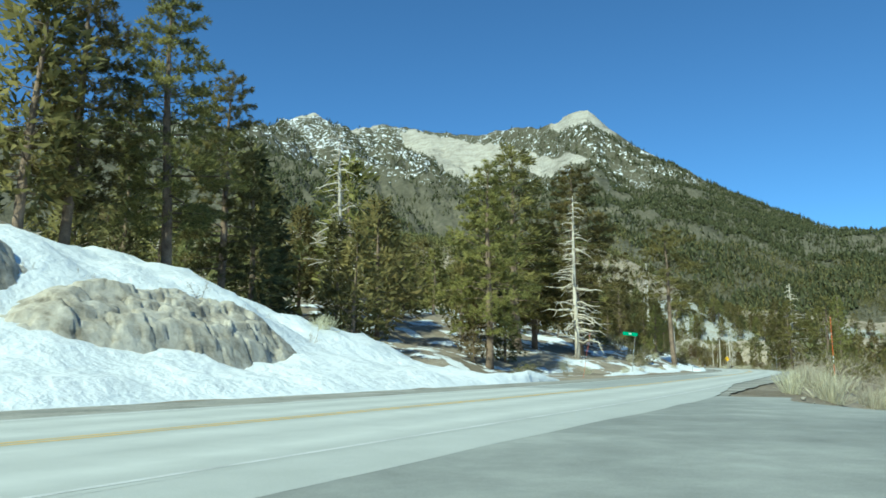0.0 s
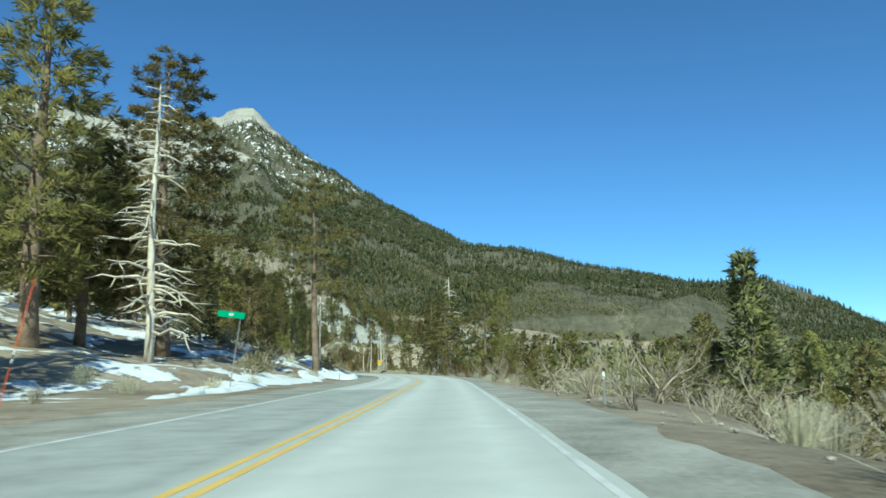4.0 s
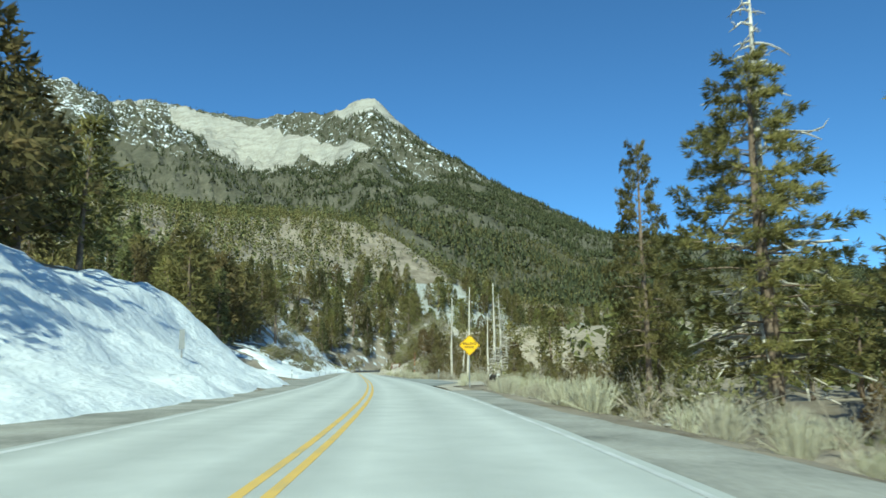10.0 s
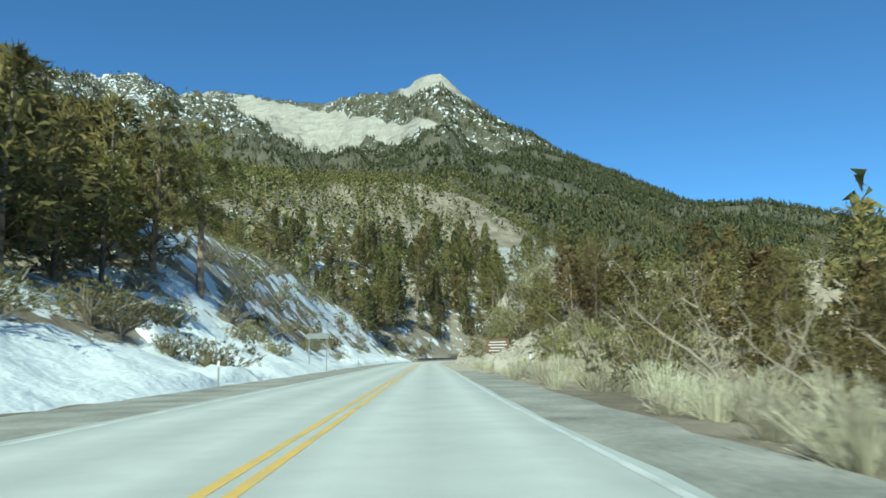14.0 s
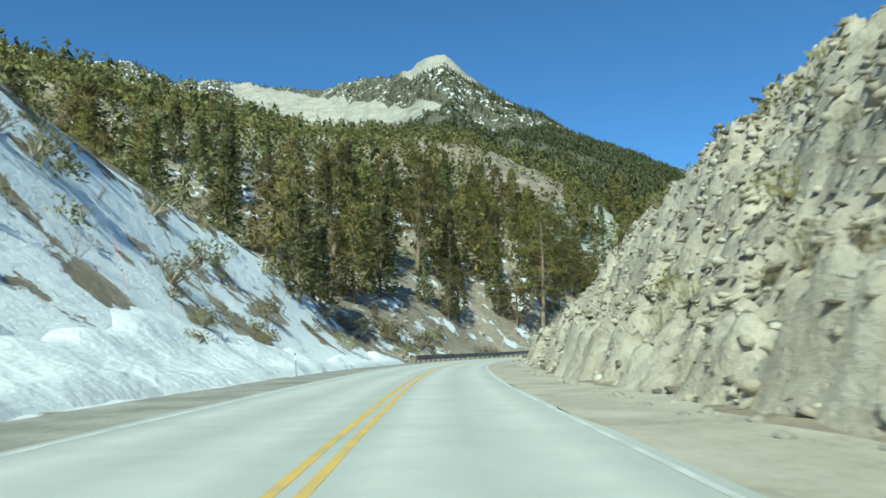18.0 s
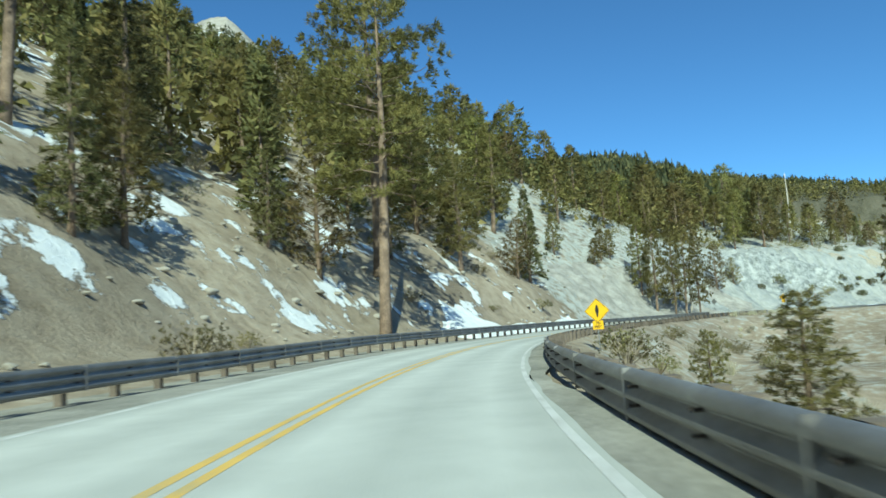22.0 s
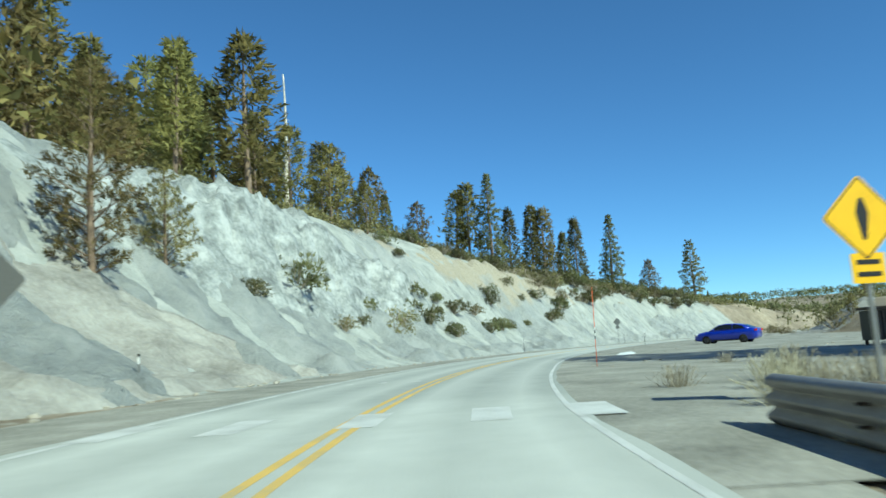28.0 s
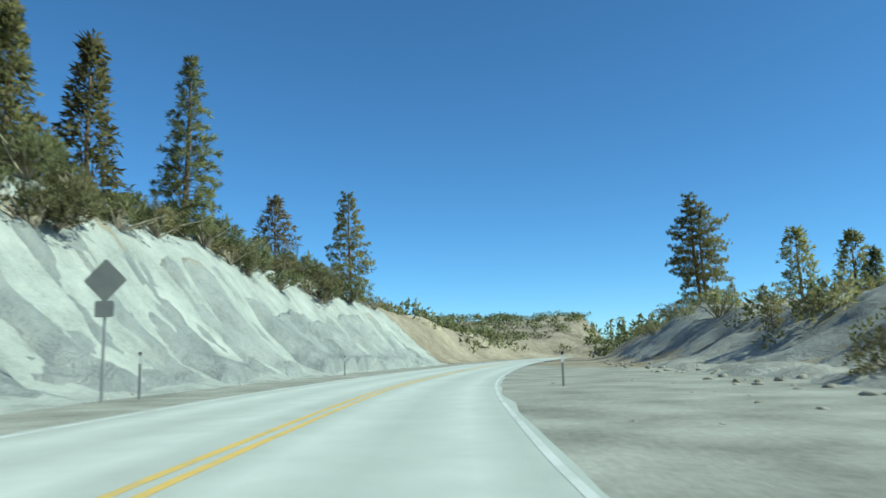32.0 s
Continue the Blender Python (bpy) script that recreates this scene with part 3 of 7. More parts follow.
m, nd, lk, b = mat("old_asphalt", 0.9, 0, 0.2)
fine, mid, big = noise_fac(nd, lk, 40, 4, 0.8), noise_fac(nd, lk, 0.9, 5, 0.65), noise_fac(nd, lk, 0.15, 4)
base = ramp(nd, lk, calc(nd, lk, 'ADD', calc(nd, lk, 'MULTIPLY', mid, .45), calc(nd, lk, 'MULTIPLY', big, .55)),
            [(0.36, (0.17, 0.177, 0.16)), (0.5, (0.28, 0.29, 0.262)), (0.64, (0.42, 0.43, 0.385))])
base = mixc(nd, lk, 0.25, base, ramp(nd, lk, fine, [(0.3, (0.12, 0.12, 0.11)), (0.7, (0.42, 0.42, 0.39))]))
lk.new(base, b.inputs["Base Color"])
bump(nd, lk, b, fine, 0.4, 0.01)
M_OLDASPHALT = m
M_GRAVEL = two_tone("gravel", [(0.3, (0.13, 0.125, 0.105)), (0.48, (0.28, 0.27, 0.23)), (0.72, (0.47, 0.45, 0.39))], 0.5, 9, 0.95, bumpy=0.6, dist=0.03)
M_SANDY = two_tone("sandy_gravel", [(0.3, (0.24, 0.205, 0.155)), (0.48, (0.42, 0.375, 0.295)), (0.72, (0.56, 0.51, 0.42))], 0.6, 7, 0.95, bumpy=0.7, dist=0.04)
M_LINE = two_tone("white_line_paint", [(0.36, (0.42, 0.42, 0.39)), (0.52, (0.58, 0.58, 0.55)), (0.72, (0.7, 0.7, 0.67))], 1.2, 26, 0.7, bumpy=0.1, dist=0.004)
M_YLINE = two_tone("yellow_line_paint", [(0.36, (0.46, 0.38, 0.2)), (0.5, (0.66, 0.44, 0.12)), (0.7, (0.74, 0.5, 0.13))], 1.2, 26, 0.7, bumpy=0.1, dist=0.004)

LANE = np.array([(-80, 3.7), (25, 3.7), (45, 3.55), (235, 3.55), (258, 3.15), (311, 3.15), (343, 3.0), (542, 3.0), (557, 3.35), (595, 3.4), (622, 3.15), (790, 3.15)])


def tight(s):
    """Width of the right lane, from the middle to the edge line."""
    return float(np.interp(s, LANE[:, 0], LANE[:, 1]))


ss = np.arange(-70, 790, 1.0)
dd = np.array([-3.66, -3.6, -3.5, -3.2, -2.7, -2.2, -1.7, -1.2, -.8, -.4, 0, .4, .8, 1.2, 1.7, 2.2, 2.7, 3.2, 3.46, 3.52, 3.58])
vs = np.stack([at_sd(ss, (np.full(len(ss), q) if q <= 0 else q * np.array([tight(a) for a in ss]) / 3.42) + (fbm(ss / 3, ss * 0 + q, 4) - .5) * (.25 if abs(q) > 3.57 else 0), 0.0) for q in dd]).reshape(-1, 3)
vs[:, 2] = 0.0
idx = np.arange(len(ss) * len(dd)).reshape(len(dd), len(ss))
me = mesh_of("road", vs, np.stack([idx[:-1, :-1], idx[1:, :-1], idx[1:, 1:], idx[:-1, 1:]], -1).reshape(-1, 4)[:, ::-1], M_ASPHALT, True)
worn = np.exp(-((np.abs(dd) - .95) / .32) ** 2) + np.exp(-((np.abs(dd) - 2.55) / .32) ** 2)
# the whole left lane, coloured darker between s = 30 and 75
left_lane = np.where(dd < -0.3, 1.0, 0.0)
sm = ((ss > 30) & (ss < 75)) * 1.0
col = np.zeros((len(dd), len(ss), 4), dtype=np.float32)
col[..., 0] = worn[:, None] * .9
dark = .75 * smooth01((ss - 543.5) / 2) * smooth01((588 - ss) / 12) + .45 * smooth01((ss - 440) / 6) * smooth01((500 - ss) / 12)
col[..., 1] = np.maximum(left_lane[:, None] * sm[None, :], (1 - .6 * worn)[:, None] * dark[None, :])
col[..., 3] = 1
att = me.attributes.new("lane", 'FLOAT_COLOR', 'POINT')
att.data.foreach_set("color", col.ravel())
road = tagged(new("road", me), "worn grey two-lane mountain asphalt road", "road", kind="structure")
strip(-65, 785, lambda s: tight(s) - .045, lambda s: tight(s) + .045, 0.0025, "edge_line", M_LINE, 1.0, 2, "worn white edge line", parent=road, wob=0.02)
for nm, d0, mt, lb in (("edge_line", -3.42, M_LINE, "worn white edge line"), ("centre_line", 0.22, M_YLINE, "yellow centre line"),
                       ("centre_line", -0.02, M_YLINE, "yellow centre line")):
    strip(-65, 785, d0 - (.07 if d0 < -1 else .055), d0 + (.07 if d0 < -1 else .055), 0.0025, nm, mt, 1.0, 2, lb, parent=road, wob=0.02)

# shoulders and turnouts
strip(-60, 44, lambda s: tight(s) - .4, lambda s: tight(s) + 1.35 - 1.3 * float(smooth01((s - 22) / 22)), -0.0015, "road_margin", M_ASPHALT, 1.0, 3, "pale asphalt margin outside the edge line", parent=road, wob=.25)

def sho(z0):
    return lambda s, d: np.full(np.shape(s), z0)


strip(-60, 26, lambda s: tight(s) - .5, lambda s: 23 - 16 * smooth01((s - 6) / 19), -0.003, "pavement_turnout_start", M_OLDASPHALT, 1.0, 6, "dark patched asphalt turnout", category="pavement", wob=.5)
strip(26, 196, lambda s: tight(s) - .5, lambda s: 5.3 + .4 * math.sin(s * .13), -0.02, "shoulder_right", M_GRAVEL, 1.0, 3, "grey gravel road shoulder", category="shoulder", wob=.5)
strip(205, 244, lambda s: tight(s) - .5, lambda s: 4.2 + 2.6 * float(smooth01((s - 205) / 12) * smooth01((244 - s) / 8)), -0.004, "pavement_turnout_middle", M_OLDASPHALT, 1.0, 5, "dark asphalt turnout beside the road", category="pavement", wob=.12)
strip(194, 241, lambda s: 4.0, lambda s: 5 + 4.6 * float(smooth01((s - 204) / 10) * smooth01((241 - s) / 10)), -0.03, "shoulder_turnout", M_SANDY, 1.0, 4, "pale gravel beyond the turnout", category="shoulder", wob=.5)
strip(240, 292, lambda s: tight(s) - .5, lambda s: 4.9, -0.02, "shoulder_brush", M_GRAVEL, 1.0, 3, "grey gravel shoulder beside dry brush", category="shoulder", wob=.4)
strip(286, 386, lambda s: tight(s) - .5, lambda s: 5.2 + .6 * float(smooth01((s - 290) / 20)), -0.022, "shoulder_cut", M_SANDY, 1.0, 3, "sandy gravel shoulder under the rock cut", category="shoulder", wob=.5)
strip(374, 404, lambda s: tight(s) - .5, lambda s: 4.4 + 1.4 * float(smooth01((s - 374) / 8) * smooth01((404 - s) / 8)), -0.010, "shoulder_curve", M_SANDY, 1.0, 5, "pale sandy gravel before the guardrail", category="shoulder", wob=.4)
strip(398, 545, lambda s: tight(s) - .5, lambda s: 3.75 + .3 * math.sin(s * .4), -0.022, "shoulder_rail", M_GRAVEL, 1.0, 3, "grey gravel under the guardrail", category="shoulder", wob=.3)
strip(536, 676, lambda s: tight(s) - .5, lambda s: 5 + (24 - 16 * float(smooth01((s - 612) / 30))) * float(smooth01((s - 538) / 12) * smooth01((672 - s) / 20)), -0.015, "gravel_lot", M_GRAVEL, 1.0, 12, "flat grey gravel parking lot", category="parking lot", wob=.6)
strip(-60, 380, lambda s: -6.3, lambda s: -3.6, -0.02, "shoulder_left", M_GRAVEL, 1.0, 3, "grey gravel shoulder on the hill side", category="shoulder", wob=.4)
strip(380, 780, lambda s: -6.8, lambda s: -3.6, -0.02, "shoulder_left_far", M_GRAVEL, 1.0, 3, "grey gravel shoulder on the hill side", category="shoulder", wob=.4)
strip(213, 238, lambda s: -6.5 - 8.5 * float(smooth01((s - 213) / 6) * smooth01((238 - s) / 6)), lambda s: -6.0, -0.025, "dirt_turnout", M_GRAVEL, 1.0, 4, "brown dirt turnout beside the road", category="turnout", wob=.5)


# ---- trees ----
def blades(c, d, size, n, rng, spread=1.0, width=0.22, droop=0.0, low=None):
    """n narrow leaf blades from each centre c, about its direction d: vertices of the triangles, and normals."""
    c, d = np.repeat(c, n, 0), np.repeat(d, n, 0)
    w = rng.normal(size=c.shape)
    w /= np.linalg.norm(w, axis=1)[:, None] + 1e-9
    w = d + spread * w
    w[:, 2] -= droop
    w /= np.linalg.norm(w, axis=1)[:, None] + 1e-9
    L = (size * rng.uniform(.6, 1.25, len(c)))[:, None]
    side = np.cross(w, rng.normal(size=c.shape))
    side /= np.linalg.norm(side, axis=1)[:, None] + 1e-9
    o = c + rng.normal(size=c.shape) * size * .16
    tip = o + w * L
    mid = o + w * L * .5
    hw = side * L * width * .5
    tri = np.stack([o + hw * .6, tip, mid - hw], 1)
    return soft(tri, np.stack([mid[:, 0], mid[:, 1], (mid[:, 2] - low) * .6 if low is not None else .45 * np.hypot(mid[:, 0], mid[:, 1])], 1))


def soft(tri, out):
    """Triangles turned outwards, and rounded normals for them, so that a crown shades as one mass."""
    out = out / (np.linalg.norm(out, axis=1)[:, None] + 1e-9)
    g = np.cross(tri[:, 1] - tri[:, 0], tri[:, 2] - tri[:, 0])
    g /= np.linalg.norm(g, axis=1)[:, None] + 1e-12
    flip = (g * out).sum(1) < 0
    tri[flip] = tri[flip][:, ::-1]
    g[flip] *= -1
    n = out * .7 + g * .55
    n /= np.linalg.norm(n, axis=1)[:, None] + 1e-9
    return tri.reshape(-1, 3), np.repeat(n, 3, 0)


def leaf_mesh(name, v, n, material):
    me = mesh_of(name, v, np.arange(len(v)).reshape(-1, 3), material, True)
    me.normals_split_custom_set_from_vertices(n.astype(np.float32))
    return me


def limb_path(z0, ang, L, up, sag, rng, n=3):
    p = [np.array((0, 0, z0))]
    for k in range(1, n + 1):
        t = k / n
        p.append(np.array((math.cos(ang) * L * t, math.sin(ang) * L * t, z0 + up * L * t - sag * L * t * t)) + rng.normal(size=3) * L * .035)
    return np.array(p)


def conifer(kind, seed, h=12.0, lite=False, rusty=False, grand=False):
    """Meshes of trunk, limbs and crown of a conifer h metres tall."""
    rng = np.random.default_rng(seed)
    tr = lb = Soup()
    lean = rng.normal(size=2) * .012
    zz = np.linspace(-0.5, h * .97, 9)
    bend = np.stack([lean[0] * zz + .05 * np.sin(zz * .6 + seed), lean[1] * zz + .05 * np.cos(zz * .5 + seed), zz], 1)
    r0 = h * (.014 if kind == "fir" else .017) + .03
    r0 *= .8 if grand else 1
    tr.tube(bend, r0 * np.array([1.25, 1.0, .93, .84, .72, .58, .42, .25, .06]), 5 if lite else 7)
    if kind == "pine":
        count, lo, sp = 82, rng.uniform(.1, .2), .95
    elif kind == "tall":
        count, lo, sp = 46, rng.uniform(.36, .46), .95
    elif kind == "fir":
        count, lo, sp = 92, .07, .8
    else:
        count, lo, sp = 60, .03, 1.0
    C, D = [], []
    for i in range(count):
        t = lo + (1 - lo) * ((i + rng.uniform(0, .9)) / count)
        q = (t - lo) / (1 - lo)
        if kind == "fir":
            L = h * (.185 * (1 - q) ** .85 + .012) * rng.uniform(.65, 1.15)
            up, sag = -.18 + .5 * q, .12
        elif kind == "juniper":
            L = h * (.30 * (1 - q ** 1.6) ** .8 * min(1, .55 + 2.5 * q) + .03) * rng.uniform(.6, 1.1)
            up, sag = .55, .1
        else:
            L = h * ((.2 if kind == "pine" else .215) * min(1, .5 + 2.2 * q) * (1 - q ** (1.5 if kind == "pine" else 2.2)) ** .8 + .035) * rng.uniform(.5, 1.2)
            up, sag = -.05 + .62 * q, .12
        L *= .8 + .4 * float(vnoise(np.array([q * 7.0]), np.array([.5]), seed)[0])
        a = i * 2.399 + rng.uniform(-.5, .5)
        p = limb_path(t * h * .96, a, L, up, sag, rng)
        p[:, :2] += np.array([np.interp(t * h * .96, zz, bend[:, 0]), np.interp(t * h * .96, zz, bend[:, 1])])
        rr = max(.012, r0 * .3 * (1 - .7 * t) * (L / (h * .2)) ** .5)
        if not lite:
            lb.tube(p, [rr, rr * .75, rr * .5, rr * .15], 3)
        elif i % 2:
            lb.tube([p[0], p[2]], [rr, rr * .3], 3)
        out = np.array((math.cos(a), math.sin(a), .25))
        m = max(3, int((L / h) * (60 if kind == "fir" else 58) * (.42 if lite else 2.3 if grand else 1)))
        for k in range(m):
            f = (.22 if kind == "fir" else .36) + (.8 if kind == "fir" else .68) * (k + rng.uniform(0, 1)) / m
            w = np.array([np.interp(f * 3, np.arange(4), p[:, j]) for j in range(3)])
            side = np.array((-math.sin(a), math.cos(a), 0)) * rng.normal() * L * (.16 if kind == "fir" else .24) * (1.2 - f * .6)
            C.append(w + side + np.array((0, 0, rng.normal() * L * .06)))
            D.append(out + side / (L + .01) * 1.2)
    top = np.array((bend[-1][0], bend[-1][1], h * .95))
    for k in range(5):
        C.append(top + np.array((0, 0, -.03 * h * k)))
        D.append(np.array((0, 0, 1.0)))
    C, D = np.array(C), np.array(D)
    size = h * {"fir": .04, "juniper": .045}.get(kind, .04) * (1.65 if lite else .45 if grand else .78)
    v, f = blades(C, D, size, 6 if lite else 25 if grand else 15 if kind == "juniper" else 20, rng, sp, .4 if lite else .25 if grand else .23, .18 if kind == "fir" else 0.0)
    crown = leaf_mesh("crown", v, f, M_RUST if rusty else {"fir": M_FIR, "juniper": M_JUNIPER}.get(kind, M_PINE))
    return tr.mesh("trunk", M_BARK, True), crown


def snag(seed, h=14.0, twigs=40, lo=.25, reach=.15, blunt=.1):
    rng = np.random.default_rng(seed)
    tr = Soup()
    zz = np.linspace(-.5, h, 9)
    bend = np.stack([.05 * np.sin(zz * .5 + seed) + rng.normal() * .008 * zz, .06 * np.cos(zz * .4 + seed), zz], 1)
    r0 = h * .013 + .03
    tr.tube(bend, r0 * np.array([1.25, 1, .92, .84, .74, .62, .5, .36, blunt]), 8)
    for i in range(twigs):
        t = lo + (1 - lo) * (i + rng.uniform()) / twigs
        L = h * reach * (1.15 - .85 * t) * rng.uniform(.3, 1.25)
        a = rng.uniform(0, 6.28)
        p = limb_path(t * h * .98, a, L, rng.uniform(-.15, .35), rng.uniform(.1, .5), rng, 4)
        p[:, :2] += np.array([np.interp(t * h * .98, zz, bend[:, 0]), np.interp(t * h * .98, zz, bend[:, 1])])
        rr = max(.03, .055 * L ** .5 * (h / 14))
        tr.tube(p, [rr, rr * .8, rr * .65, rr * .45, rr * .2], 4)
        for k in range(rng.integers(0, 5)):
            j = rng.integers(1, 4)
            e = p[j] + np.array((rng.normal(), rng.normal(), rng.normal() * .5 - .1)) * L * .28
            tr.tube([p[j], (p[j] + e) / 2 + rng.normal(size=3) * L * .03, e], [rr * .55, rr * .4, rr * .15], 3)
    return (tr.mesh("trunk", M_SNAG, True),)


def bare_shrub(seed, h=4.0, material=None):
    """A leafless many-stemmed shrub or small tree: stems, then twigs."""
    rng = np.random.default_rng(seed)
    st, tw = Soup(), Soup()
    for i in range(rng.integers(4, 7)):
        a, tilt = rng.uniform(0, 6.28), rng.uniform(.15, .6)
        base = rng.normal(size=3) * .06 * h
        base[2] = -.15
        p, q = [base], np.array((math.cos(a) * tilt, math.sin(a) * tilt, 1.0))
        L = h * rng.uniform(.65, 1.0)
        for k in range(5):
            q = q + rng.normal(size=3) * .25
            q /= np.linalg.norm(q)
            p.append(p[-1] + q * L / 5)
        r = .018 * h * rng.uniform(.6, 1.1)
        st.tube(p, r * np.array([1, .85, .7, .5, .35, .15]), 5)
        for k in range(8):
            j = rng.integers(1, 6)
            e = p[j] + (rng.normal(size=3) * .8 + q + (0, 0, .5)) * L * .13
            mid = (p[j] + e) / 2 + rng.normal(size=3) * L * .04
            tw.tube([p[j], mid, e], [r * .35, r * .25, r * .08], 3)
            for g in range(4):
                o = mid if g % 2 else e
                tw.tube([o, o + (rng.normal(size=3) + (0, 0, .4)) * L * .075], [r * .16, r * .05], 3)
    mt = material or M_TWIG
    return st.mesh("stems", mt, True), tw.mesh("twigs", mt)


def leafy_bush(seed, h=1.6, wide=1.2, material=None, n=150, width=.34, size=.13, each=10):
    rng = np.random.default_rng(seed)
    st = Soup()
    C, D = [], []
    lobes = [(rng.normal(size=2) * wide * .33, rng.uniform(.55, 1.0)) for _ in range(6)]
    for i in range(n):
        o, s = lobes[i % 6]
        w = rng.normal(size=3)
        w /= np.linalg.norm(w)
        w[2] = abs(w[2]) * 1.1 - .15
        r = rng.uniform(.55, 1.0)
        C.append(np.array((o[0] + w[0] * wide * .5 * s * r, o[1] + w[1] * wide * .5 * s * r, max(.05, h * s * (.25 + .7 * w[2] * r)))))
        D.append(w + (0, 0, .35))
    for o, s in lobes:
        for k in range(3):
            e = np.array((o[0] + rng.normal() * wide * .2, o[1] + rng.normal() * wide * .2, h * s * rng.uniform(.5, .85)))
            st.tube([(0, 0, -.1), e * (.5, .5, .5) + rng.normal(size=3) * .05, e], [.03 * h, .02 * h, .006 * h], 3)
    v, f = blades(np.array(C), np.array(D), h * size, each, rng, .9, width, 0.0, h * .15)
    return st.mesh("stems", M_TWIG), leaf_mesh("leaves", v, f, material or M_BUSH)


def rabbitbrush(seed, h=1.1):
    """Pale dry brush: a fan of thin straight stems."""
    rng = np.random.default_rng(seed)
    n = 190
    a, t = rng.uniform(0, 6.28, n), np.abs(rng.normal(size=n)) * .5
    d = np.stack([np.cos(a) * np.sin(t), np.sin(a) * np.sin(t), np.cos(t)], 1)
    o = np.stack([np.cos(a) * .12, np.sin(a) * .12, np.full(n, -.05)], 1) * rng.uniform(.3, 3.2, n)[:, None] * (1, 1, .3)
    L = h * rng.uniform(.55, 1.1, n)[:, None]
    side = np.cross(d, rng.normal(size=(n, 3)))
    side /= np.linalg.norm(side, axis=1)[:, None]
    hw = side * .008
    v = np.stack([o - hw, o + hw, o + d * L + hw * .8, o + d * L - hw * .8], 1).reshape(-1, 3)
    f = np.arange(len(v)).reshape(-1, 4)
    tv, tf = blades(o + d * L * .85, d, h * .15, 2, rng, .7, .13)
    v = np.concatenate([v, tv.reshape(-1, 3, 3)[:, (0, 1, 2, 2)].reshape(-1, 3) + np.tile(((0, 0, 0), (0, 0, 0), (0, 0, 0), (0, 0, -.008)), (len(tv) // 3, 1))])
    return (mesh_of("stems", v, np.arange(len(v)).reshape(-1, 4), M_DRY),)


PROTO = {}


def proto(kind, meshes, names, label, category, group, base):
    """A mesh set from which plants of a kind are made; the label's last word follows from where each stands."""
    PROTO.setdefault(kind, []).append((meshes, names, label, category, group, base))


for lite in (False, True):
    x = "_far" if lite else ""
    for i in range(4):
        proto("pine" + x, conifer("pine", 100 + i, lite=lite), ("trunk", "crown"), "green ponderosa pine with an uneven full crown", "tree", "roadside pines", 12.0)
        proto("tall" + x, conifer("tall", 140 + i, lite=lite), ("trunk", "crown"), "tall ponderosa pine with a bare reddish trunk", "tree", "roadside pines", 12.0)
        proto("fir" + x, conifer("fir", 200 + i, lite=lite), ("trunk", "crown"), "dark green narrow conical fir", "tree", "firs", 12.0)
        proto("juniper" + x, conifer("juniper", 300 + i, lite=lite), ("trunk", "crown"), "dense olive green juniper tree", "tree", "junipers", 12.0)
for i in range(2):
    proto("pine_grand", conifer("pine", 150 + i, grand=True), ("trunk", "crown"), "large ponderosa pine with clumps of yellow-green needles", "tree", "roadside pines", 12.0)
    proto("tall_grand", conifer("tall", 160 + i, grand=True), ("trunk", "crown"), "tall ponderosa pine with a bare reddish trunk", "tree", "roadside pines", 12.0)
    proto("clump", leafy_bush(660 + i, 1.6, 1.5, M_CLUMP, 240, .3, .13, 9), ("stem", "leafage"), "dense dark green juniper bush on the scree", "bush", "juniper bushes", 1.6)
for i in range(2):
    proto("rust", conifer("juniper", 340 + i, rusty=True, lite=True), ("trunk", "crown"), "rust brown dying juniper among green brush", "tree", "junipers", 12.0)
for i in range(4):
    proto("snag", snag(400 + i, 14, 90 - 8 * i, .1 + .06 * (i % 2), .19), ("trunk",), "dead bleached tree with bare broken limbs", "dead tree", "dead trees", 14.0)
    proto("pole_snag", snag(430 + i, 14, 44, .3, .05, .3), ("trunk",), "bare bleached dead tree trunk with short stubs", "dead tree", "dead trees", 14.0)
    proto("shrub", bare_shrub(500 + i), ("stem", "twig_mass"), "leafless many-stemmed grey shrub", "shrub", "bare shrubs", 4.0)
    proto("bush", leafy_bush(600 + i, 1.6, 1.9, n=210, size=.085, each=12, width=.3), ("stem", "leafage"), "low olive green mountain bush", "bush", "green bushes", 1.6)
    proto("bush_far", leafy_bush(650 + i, 1.6, 1.9, n=120, size=.095, each=9, width=.3), ("stem", "leafage"), "low olive green mountain bush", "bush", "green bushes", 1.6)
    proto("rabbit", rabbitbrush(700 + i), ("brush",), "pale dry rabbitbrush on dusty ground", "shrub", "dry brush", 1.1)
NAMES = {"pine": "pine_tree", "tall": "pine_tree", "fir": "fir_tree", "juniper": "juniper_tree", "rust": "juniper_tree", "clump": "juniper_bush", "snag": "dead_tree", "pole_snag": "dead_tree",
         "shrub": "bare_shrub", "bush": "green_bush", "rabbit": "dry_bush"}
first, PLANTED = {}, []


